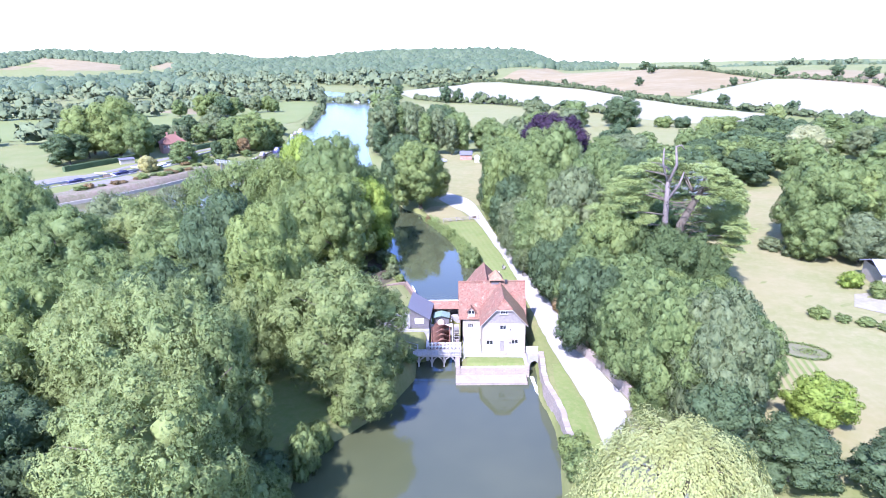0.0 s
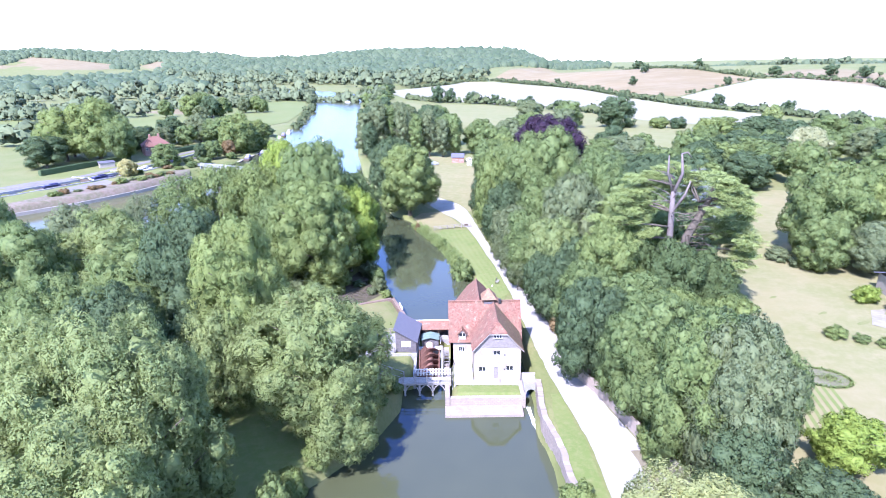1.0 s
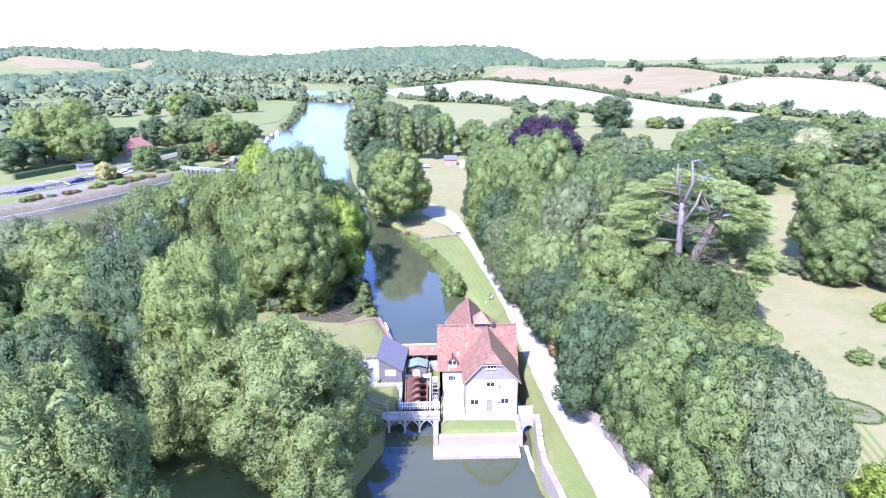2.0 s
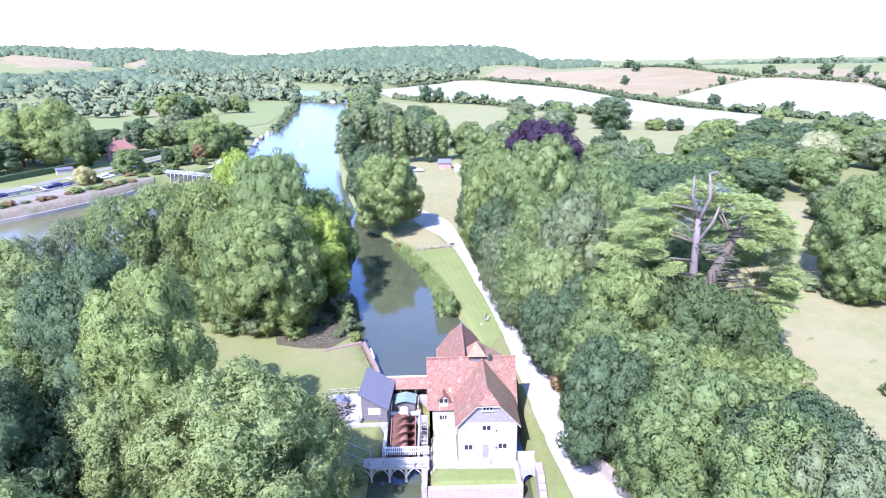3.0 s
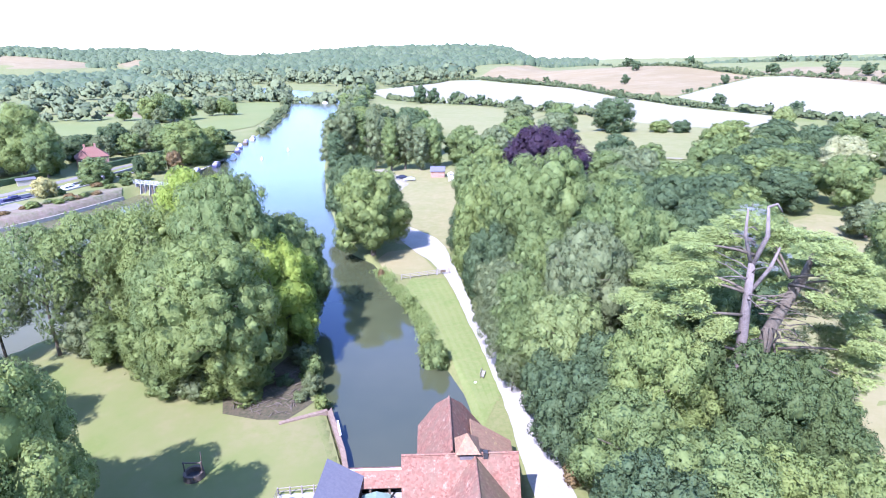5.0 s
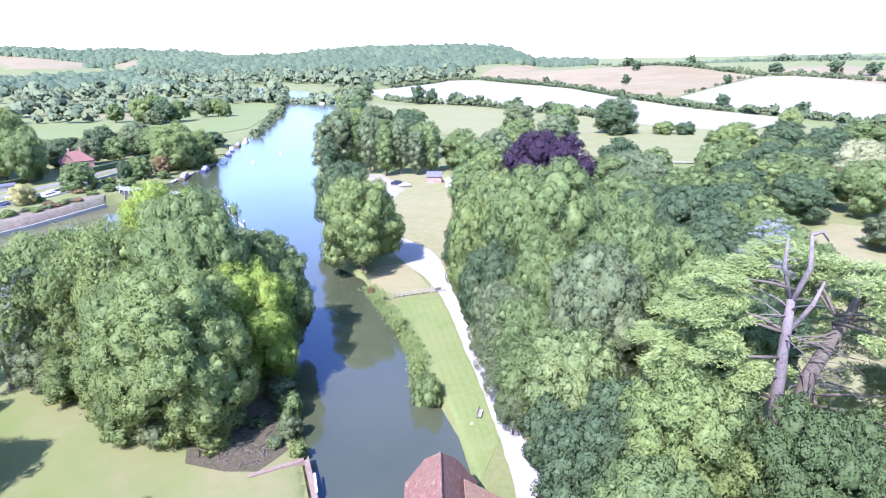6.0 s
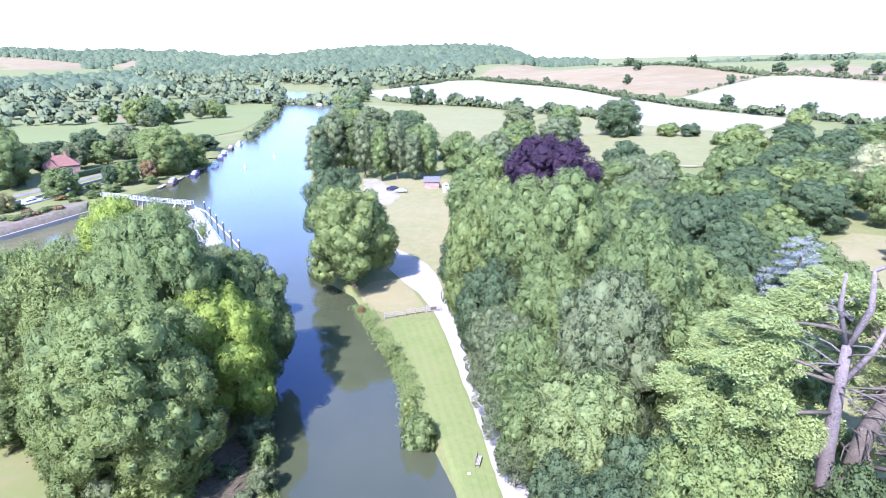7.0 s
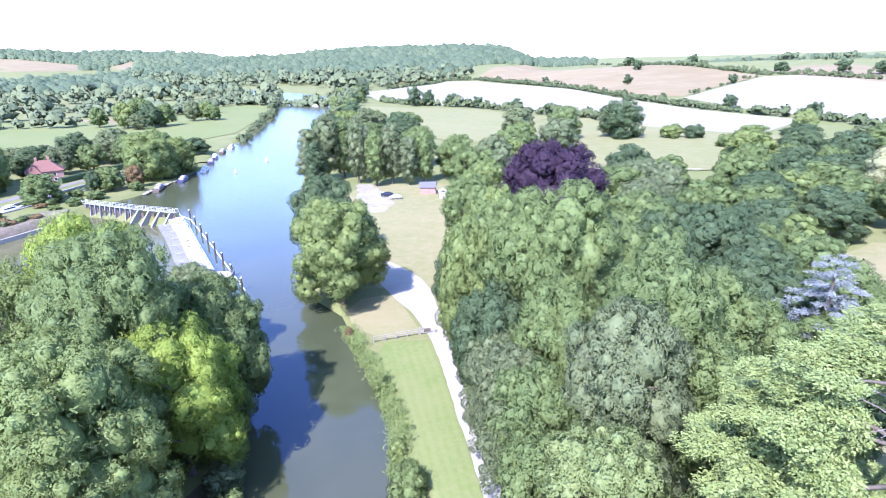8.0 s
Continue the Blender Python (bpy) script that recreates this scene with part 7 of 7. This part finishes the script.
M_HULL_BLUE = plain("dark blue hull paint", (0.060, 0.060, 0.130), 0.3)
M_CANVAS = plain("lilac-grey canvas", (0.330, 0.300, 0.400), 0.7)
boat(-91.2, 328, 8, 9.5, M_WHITE, M_WHITE, "white river cruiser moored at the bank")
boat(-91.8, 306, 4, 9, M_HULL_BLUE, M_CANVAS, "covered cruiser with a lilac canvas top")
boat(-94.6, 290.5, 8, 11, M_TIMBER_DARK, M_CANVAS, "long dark narrow boat moored at the bank")
boat(-95.6, 348, 14, 7.5, M_HULL_BLUE, M_CANVAS, "small canvas-covered boat moored at the bank")
boat(-99.0, 363, 14, 9, M_HULL_BLUE, M_WHITE, "moored cabin boat by the landing")
boat(-101.2, 381, 8, 10, M_TIMBER_DARK, M_CANVAS, "dark narrow boat moored at the bank")
boat(-102.2, 399, 4, 9, M_WHITE, M_TIMBER, "white and brown cabin boat moored upstream")
boat(-131.2, 262, -18, 9.5, M_WHITE, M_WHITE, "white cruiser waiting in the lock cut")
boat(-127.2, 278, -13, 8.5, M_WHITE, M_CANVAS, "white canvas-topped boat in the lock cut")
boat(-139.6, 243.5, -26, 12, M_HULL_BLUE, M_HULL_BLUE, "dark blue narrow boat lying in the lock")
boat(-148.5, 226.5, -34, 12, M_TIMBER_DARK, M_HULL_BLUE, "dark narrow boat waiting below the lock")
boat(-109.0, 690, 60, 8, M_WHITE, M_WHITE, "small white boat far up the river")
for k in range(6):
    x, y = -96.2 + 0.42 * k, 284 + k * 7.5
    st = thing("landing_stage", pose(x, y, HIGH - 1.0, 0, 0, 4), "low grey timber landing stage along the bank", "landing stage", "landing stages")
    part("deck", box_bm(-0.8, 0.8, -3.4, 3.4, 1.35, 1.5, 0.02), M_TIMBER, st)
    for py in (-3.1, 0, 3.1):
        part("pile", box_bm(0.6, 0.8, py - 0.1, py + 0.1, -0.6, 2.0, 0.02), M_POST, st)
for x, y in ((-76, 322), (-70, 350)):
    bu = thing("buoy", pose(x, y, HIGH - 0.2), "white marker buoy floating on the river", "buoy", "river buoys")
    bm = bmesh.new()
    tube(bm, [(0, 0, 0), (0, 0, 0.4), (0, 0, 1.3), (0, 0, 1.7)], [0.5, 0.55, 0.3, 0.05], 10)
    part("float", bm, M_WHITE, bu)

rng = random.Random(31)
for k in range(20):
    u = rng.uniform(0, 1)
    x, y = -133 + 21 * u + rng.uniform(-3.5, 1.5), 208 + 42 * u + rng.uniform(-1, 2)
    tree(rng.choice(["rust", "olive", "grey", "grey", "rust"]), x, y, ground_at(x, y) + rng.uniform(0.8, 2.0), rng.uniform(0.8, 2.0), "bush", "in the scrub of the lock island", "scrub bushes")

# ---- by the lane ----
hut = thing("hut", pose(7.2, 266.5, 3.05, 0, 0, -4), "small red brick hut with a grey slate roof", "hut")
part("wall", box_bm(-2.6, 2.6, -2, 2, -0.2, 2.4), M_BRICK, hut)
slopes(hut, M_SLATE, 0.12, "",
       [(-2.9, -2.4, 2.3), (2.9, -2.4, 2.3), (2.9, 0, 3.9), (-2.9, 0, 3.9)],
       [(2.9, 2.4, 2.3), (-2.9, 2.4, 2.3), (-2.9, 0, 3.9), (2.9, 0, 3.9)])
kiosk = thing("kiosk", pose(12.0, 258.5, 3.05), "small white kiosk with a pitched roof", "hut")
part("wall", box_bm(-1.1, 1.1, -1.2, 1.2, -0.2, 2.2), M_WHITE, kiosk)
slopes(kiosk, M_WHITE, 0.08, "",
       [(-1.4, 1.5, 2.1), (-1.4, -1.5, 2.1), (0, -1.5, 3.0), (0, 1.5, 3.0)],
       [(1.4, -1.5, 2.1), (1.4, 1.5, 2.1), (0, 1.5, 3.0), (0, -1.5, 3.0)])
part("door", box_bm(-0.4, 0.4, -1.25, -1.2, 0, 1.9), M_TIMBER, kiosk)


def car(x, y, turn, paint, label):
    c = thing("car", pose(x, y, ground_at(x, y) + 0.1, 0, 0, turn), label, "car", "parked cars")
    prof = [(-2.1, 0.35), (-2.15, 0.75), (-1.95, 0.95), (-1.2, 1.0), (-0.65, 1.42), (0.75, 1.46), (1.5, 1.05), (2.05, 0.95), (2.15, 0.7), (2.1, 0.35)]
    bm = bmesh.new()
    L = [[bm.verts.new((px, s * (0.86 if z < 1.1 else 0.68), z)) for px, z in prof] for s in (-1, 1)]
    for i in range(len(prof)):
        j = (i + 1) % len(prof)
        bm.faces.new((L[0][i], L[0][j], L[1][j], L[1][i]))
    bm.faces.new(L[0][::-1]), bm.faces.new(L[1])
    body = part("body", bm, paint, c)
    part("windscreen", box_bm(-0.6, 0.7, -0.75, 0.75, 1.06, 1.36), M_GLASS, c, "dark glass")
    for wx in (-1.35, 1.35):
        for s in (-1, 1):
            bm = bmesh.new()
            tube(bm, [(wx, s * 0.7, 0.32), (wx, s * 0.9, 0.32)], [0.32, 0.32], 14)
            wheel = part("wheel", bm, M_IRON, c)
            bm = bmesh.new()
            tube(bm, [(wx, s * 0.9, 0.32), (wx, s * 0.915, 0.32)], [0.19, 0.19], 10)
            part("rim", bm, M_STEEL, wheel)


car(-6.6, 262.5, 8, plain("dark blue car paint", (0.03, 0.035, 0.06), 0.25), "dark parked car on the gravel")
car(-3.6, 258.8, 8, plain("silver car paint", (0.55, 0.56, 0.58), 0.3, 0.5), "silver parked car on the gravel")

# post-and-rail fence and gate across the lawn
fe = thing("fence", pose(0, 0, 0), "low timber post and rail fence across the grass", "fence")
a, b = Vector((-1.9, 158.2, 0)), Vector((5.4, 160.4, 0))
for i in range(5):
    p = a.lerp(b, i / 4)
    z = ground_at(p.x, p.y)
    part("post", box_bm(p.x - 0.08, p.x + 0.08, p.y - 0.08, p.y + 0.08, z - 0.2, z + 1.15, 0.015), M_BOARD, fe)
for h in (0.35, 0.7, 1.05):
    bm = bmesh.new()
    tube(bm, [(a.x, a.y, ground_at(a.x, a.y) + h), (b.x, b.y, ground_at(b.x, b.y) + h)], [0.05, 0.05], 4)
    part("rail", bm, M_BOARD, fe)
gt = thing("gate", pose(5.6, 160.5, ground_at(6.5, 160.6), 0, 0, 8), "five-barred timber gate beside the lane", "gate")
for x in (0.0, 2.5):
    part("post", box_bm(x - 0.1, x + 0.1, -0.1, 0.1, -0.2, 1.35, 0.02), M_TIMBER, gt)
for k in range(5):
    part("bar", box_bm(0.12, 2.38, -0.03, 0.03, 0.2 + k * 0.22, 0.29 + k * 0.22), M_TIMBER, gt)
bm = bmesh.new()
tube(bm, [(0.15, 0, 0.22), (2.3, 0, 1.1)], [0.04, 0.04], 4)
part("brace", bm, M_TIMBER, gt)
part("notice", box_bm(0.7, 1.8, -0.07, -0.04, 0.45, 1.0), M_TIMBER_DARK, gt, "dark board on the gate")

bench = thing("bench", pose(11.6, 119, ground_at(11.6, 119) - 0.02, 0, 0, 75), "dark slatted garden bench on the lawn", "bench")
for k in range(3):
    part("seat_slat", box_bm(-0.8, 0.8, -0.25 + k * 0.17, -0.12 + k * 0.17, 0.43, 0.47), M_TIMBER, bench)
for k in range(3):
    part("back_slat", box_bm(-0.8, 0.8, 0.27, 0.3, 0.55 + k * 0.15, 0.66 + k * 0.15), M_TIMBER, bench)
for x in (-0.72, 0.72):
    part("leg", box_bm(x - 0.04, x + 0.04, -0.25, -0.17, 0, 0.43), M_TIMBER_DARK, bench)
    part("leg", box_bm(x - 0.04, x + 0.04, 0.22, 0.3, 0, 1.0), M_TIMBER_DARK, bench)
mk = thing("marker_stone", pose(10.4, 117.3, ground_at(10.4, 117.3)), "small white stone in the grass", "stone")
part("stone", box_bm(-0.16, 0.16, -0.14, 0.14, -0.05, 0.2, 0.05), M_WHITE, mk)

# well with an iron windlass frame
wz = ground_at(-22.0, 99.5)
well = thing("well", pose(-22.0, 99.5, wz - 0.05), "round dark stone well head with an iron frame", "well")
bm = bmesh.new()
n = 20
rows = []
for i in range(n):
    t = 2 * math.pi * i / n
    rows.append([bm.verts.new((math.cos(t) * r, math.sin(t) * r, z)) for r, z in ((1.15, 0), (1.1, 0.85), (0.8, 0.85), (0.8, 0.0))])
for i in range(n):
    p, q = rows[i], rows[(i + 1) % n]
    for k in range(3):
        bm.faces.new((p[k], q[k], q[k + 1], p[k + 1]))
part("ring", bm, M_TIMBER_DARK, well)
bm = bmesh.new()
tube(bm, [(0, 0, 0.05), (0, 0, 0.25)], [0.8, 0.8], 18)
part("floor", bm, M_IRON, well)
for s in (-1, 1):
    part("upright", box_bm(s * 0.95 - 0.06, s * 0.95 + 0.06, -0.06, 0.06, 0, 2.1), M_TIMBER_DARK, well)
bm = bmesh.new()
tube(bm, [(-1.05, 0, 1.95), (1.05, 0, 1.95)], [0.09, 0.09], 8)
part("windlass", bm, M_TIMBER_DARK, well)
bm = bmesh.new()
tube(bm, [(0.9, 0.2, 0), (1.0, 0.2, 3.2)], [0.06, 0.05], 6)
part("pole", bm, M_TIMBER_DARK, well)
drape("bank_earth", [(-11.2, 114.4), (-14.4, 128), (-17.6, 128), (-20, 121), (-24.5, 116), (-23, 111.5), (-18, 109.8), (-14.2, 109.6), (-12.5, 112)], M_SHADED_LITTER, "leaf litter on a bank, darkened to stand for canopy shade", "path", lift=0.09)

def litter(name, poly, count, material, label, seed):
    """Fallen sticks and split wood strewn over a patch of ground."""
    r = random.Random(seed)
    xs, ys = [p[0] for p in poly], [p[1] for p in poly]
    bm = bmesh.new()
    while count:
        x, y = r.uniform(min(xs), max(xs)), r.uniform(min(ys), max(ys))
        if inside_depth(np.array([x]), np.array([y]), poly)[0] < 0.2:
            continue
        count -= 1
        a, k, thick = r.uniform(0, 3.14), r.uniform(0.25, 0.9), r.uniform(0.03, 0.10)
        z = ground_at(x, y) + thick * 0.8 + 0.1
        d = Vector((math.cos(a) * k, math.sin(a) * k, r.uniform(0, 0.15)))
        c = Vector((x, y, z))
        tube(bm, [c - d, c + Vector((r.uniform(-0.1, 0.1), r.uniform(-0.1, 0.1), r.uniform(0, 0.12))), c + d], [thick, thick * 0.85, thick * 0.5], 5)
    return tagged(part(name, bm, material, None), label, "fallen wood", kind="stuff")


litter("bank_litter", [(-12.2, 113.4), (-14.6, 123), (-18, 121), (-23, 115.4), (-22, 111.8), (-14.6, 110)], 110, M_BARK, "brown sticks strewn over the shaded bank", 61)

# ---- shrubs ----
POND = "on the bank of the millpond"
for row in [
    ("broad", 4.9, 124.0, 6.2, 2.2, POND), ("olive", 3.3, 130, 4.4, 1.2, POND), ("olive", 0.3, 144.6, 4.6, 1.3, POND), ("rust", -6.4, 162, 3.7, 0.8, POND),
    ("grey", -12.2, 116.5, 5.2, 1.6, POND), ("grey", -13.4, 114.2, 4.2, 1.0, POND), ("broad", -13.2, 121, 5.5, 1.7, POND), ("grey", -15.2, 125, 5.6, 2.0, POND), ("dark", -16.6, 118.5, 4.0, 1.2, POND), ("olive", -10.3, 112.6, 4.4, 0.9, POND),
    ("broad", -17.2, 58.5, 5.5, 2.0, "at the water's edge by the pool"), ("dark", -19.6, 53, 6, 2.4, "at the water's edge by the pool"), ("broad", -8.8, 76.0, 4.8, 1.9, "at the water's edge by the pool"),
    ("broad", -19.0, 50, 7, 2.6, "at the water's edge by the pool"), ("olive", -13.8, 65.6, 5.0, 1.9, "at the water's edge by the pool"), ("broad", -11.6, 68.2, 4.8, 1.8, "at the water's edge by the pool"), ("olive", -9.8, 71.4, 5.2, 1.9, "at the water's edge by the pool"), ("broad", -6.6, 79.4, 4.2, 1.5, "at the water's edge by the pool"), ("olive", -16.2, 62.4, 4.0, 1.4, "at the water's edge by the pool"), ("willow", -20.5, 46.5, 10, 3.4, "at the water's edge by the pool"),
    ("olive", 14.2, 57.5, 5.2, 1.8, "by the stream wall"), ("broad", 14.6, 53, 6.4, 2.3, "by the stream wall"), ("olive", 24.8, 66.2, 6.0, 1.9, "by the garden wall"), ("olive", 24.4, 63.6, 5.2, 1.5, "by the garden wall"),
    ("olive", 63.5, 93.5, 4.6, 1.7, "in the garden border"), ("broad", 66.5, 91.5, 4.0, 1.3, "in the garden border"), ("olive", 69.3, 90, 4.0, 1.5, "in the garden border"), ("olive", 71.5, 88, 4.0, 1.5, "in the garden border"), ("yellow", 77.5, 106.5, 6.0, 2.0, "clipped beside the house"),
    ("olive", 80, 101.5, 6.0, 2.2, "clipped beside the house"), ("grey", 75, 131, 5.2, 2.8, "below the park trees"), ("grey", 77, 126, 4.8, 2.2, "below the park trees"),
    ("grey", 15.6, 127.5, 7.0, 1.7, LANE), ("grey", 16.0, 122.5, 6.5, 1.6, LANE), ("broad", 17.8, 115, 7.5, 2.0, LANE), ("grey", 13.6, 134.5, 7, 1.6, LANE), ("olive", 13.4, 147, 7, 1.8, LANE), ("broad", 19.2, 104, 7, 2.0, LANE), ("rust", 19.6, 97, 5.4, 1.4, LANE), ("broad", 19.6, 89, 7.0, 2.0, LANE), ("olive", 12.8, 160, 7.5, 2.2, LANE),
    ("olive", -122, 236, 4.2, 1.8, "on the lock island"), ("rust", -116, 240, 4.2, 1.8, "on the lock island"), ("grey", -124, 230, 4.4, 2.0, "on the lock island"), ("broad", -111, 264, 5.5, 2.8, "on the lock island"), ("broad", -108, 272, 6.0, 3.0, "on the lock island"),
    ("rust", -113, 247, 4.2, 1.8, "on the lock island"), ("olive", -136, 208, 4.6, 2.2, "on the lock island"), ("broad", -101, 286, 6, 2.6, "on the lock island"), ("olive", -127, 249.5, 4.8, 1.6, "on the lock island"), ("olive", -118, 277, 5.5, 2.4, "on the lock island"), ("rust", -121, 262, 4.2, 2.0, "on the lock island"), ("olive", -114, 258, 4.4, 2.0, "on the lock island"),
]:
    tree(*row[:5], "bush", row[5])
for row in [
    ("olive", -22.3, 116.0, 11.0, 4.4), ("grey", -27, 117.5, 11.5, 4.3), ("broad", -31.6, 117.6, 9.4, 3.6), ("broad", -42, 126, 12.0, 4.6), ("grey", -48, 128.5, 12.0, 4.2), ("olive", -37, 124, 11, 4.2),
]:
    tree(*row, "skirt", "low under the island trees")

def reeds(name, line, width, tall, kind_leaf, count, label, seed):
    """A loose bank of reeds and waterside plants: upright sprays in tufts along a line."""
    r = np.random.default_rng(seed)
    pts = np.array(line, float)
    seg = np.r_[0, np.cumsum(np.hypot(np.diff(pts[:, 0]), np.diff(pts[:, 1])))]
    s = r.uniform(0, seg[-1], count)
    s += 0.5 * np.sin(s * 2.1) + 0.4 * np.sin(s * 0.9 + 1)
    x = np.interp(s, seg, pts[:, 0]) + r.normal(0, width / 2.6, count)
    y = np.interp(s, seg, pts[:, 1]) + r.normal(0, 0.2, count)
    top = tall * (0.65 + 0.35 * np.sin(s * 0.7 + 2) * np.sin(s * 0.23))
    z = np.maximum(ground_height(x, y), HIGH) + r.uniform(0.05, 1, count) * top
    q = np.stack([x, y, z], 1)
    v, f = leaf_sprays(r, q, np.tile([-0.3, -0.5, 0.6], (count, 1)), 0.24, 1.8, np.tile([0, 0, 1.0], (count, 1)))
    return tagged(mesh_object(name, v, f, LEAF[kind_leaf]), label, "reeds", kind="stuff")


reeds("reed_bank", [(5.6, 124.5), (3.6, 128), (3.3, 134), (1.6, 141.5), (-1.4, 150), (-4.6, 158), (-7.2, 164.5)], 1.7, 1.7, "olive", 7500, "light green reeds and plants along the pond bank", 41)
reeds("reed_bank_island", [(-9.4, 112.6), (-12.2, 117), (-15.2, 128), (-17.5, 138)], 1.3, 1.2, "olive", 1800, "rough waterside plants below the island trees", 42)
for k in range(5):
    u = (k + 0.5) / 5
    pts = [(9.9 + 3.4 * u, 110 + 3 * u), (7.0 + 5.6 * u, 124), (4.9 + 6.0 * u, 134), (3.0 + 6.6 * u, 145), (0.6 + 6.6 * u, 157)]
    strip("mowing_stripe", [(x, y, 0.6) for x, y in pts], M_STRIPE, "faint mowing stripe along the riverside lawn", "lawn", lift=0.085, cross=2)

# ---- the garden ----
bed = thing("flower_bed", pose(53.6, 81.0, ground_at(53.6, 81) + 0.03, 0, 0, -24), "oval gravel bed ringed by a low clipped hedge", "flower bed")
bm = bmesh.new()
n = 40
c0 = bm.verts.new((0, 0, 0.12))
ring = [bm.verts.new((math.cos(2 * math.pi * i / n) * 3.5, math.sin(2 * math.pi * i / n) * 2.5, 0.10)) for i in range(n)]
for i in range(n):
    bm.faces.new((c0, ring[i], ring[(i + 1) % n]))
part("gravel", bm, earthy("grey bed gravel", (0.150, 0.142, 0.088), (0.185, 0.168, 0.108), (0.125, 0.135, 0.066), 0.6, 4.0), bed)
rng_bed = np.random.default_rng(3)
t = rng_bed.uniform(0, 2 * np.pi, 2600)
q = np.stack([np.cos(t) * 3.6, np.sin(t) * 2.6, np.full(len(t), 0.2)], 1) + rng_bed.normal(0, 0.11, (len(t), 3))
v, f = leaf_sprays(rng_bed, q, np.tile([0, 0, 1.0], (len(q), 1)), 0.22)
mesh_object("border_hedge", v, f, LEAF["olive"], bed, "low clipped hedge ring")
k = 500
q = np.stack([rng_bed.normal(0.9, 1.0, k), rng_bed.normal(0.1, 0.7, k), rng_bed.uniform(0.1, 0.5, k)], 1)
v, f = leaf_sprays(rng_bed, q, np.tile([0, 0, 1.0], (k, 1)), 0.2)
tagged(mesh_object("plants", v, f, LEAF["olive"], bed), "sparse grey-green bedding plants", kind="stuff")

M_LILAC_ROOF = plain("lilac-grey roofing", (0.330, 0.320, 0.390), 0.6)
hs = thing("house", pose(88.5, 108, 3, 0, 0, -12), "white rendered house with a grey roof by the lawn", "house")
part("wall", box_bm(-5.5, 8, -4, 4, -0.4, 3.4), M_LIME, hs)
slopes(hs, M_LILAC_ROOF, 0.2, "",
       [(-6.1, -4.6, 3.3), (8.6, -4.6, 3.3), (8.6, 0, 4.9), (-6.1, 0, 4.9)],
       [(8.6, 4.6, 3.3), (-6.1, 4.6, 3.3), (-6.1, 0, 4.9), (8.6, 0, 4.9)])
for x in (-3.6, 0.2, 4.0):
    fr = part("window", box_bm(x - 0.9, x + 0.9, -4.06, -4.0, 0.9, 2.4), M_WHITE, hs)
    part("pane", box_bm(x - 0.8, x + 0.8, -4.08, -4.063, 1.0, 2.3), M_GLASS, fr)
drape("patio", [(72, 97), (84, 86), (92, 92), (82, 104), (76, 103)], M_TRACK, "pale paved garden terrace", "patio", lift=0.1)
stp = thing("garden_steps", pose(78, 92, 3.0, 0, 0, -42), "white stone steps at the garden terrace", "steps")
for k in range(4):
    part("step", box_bm(-2.5, 2.5, k * 0.4, k * 0.4 + 0.42, -0.2, 0.12 + k * 0.11, 0.02), M_WHITE, stp)
for k in range(9):
    stripe_x = 42.5 + k * 1.1
    strip("mowing_stripe", [(stripe_x, 68 + k * 0.2, 0.5), (stripe_x + 2.2, 78 + k * 0.2, 0.5)], M_LAWN, "faint mowing stripe in the dry lawn", "lawn", lift=0.09, cross=2)
foam = strip("foam", [(12.5, 79.5, 0.8), (12.3, 77.0, 1.2), (12.6, 75.0, 1.0), (13.0, 73.5, 0.5)], plain("white water foam", (0.75, 0.77, 0.76), 0.6), "white foam where the by-wash meets the pool", "water", lift=0, cross=3, rag=0.25)
for v in foam.data.vertices:
    v.co.z = LOW + 0.02
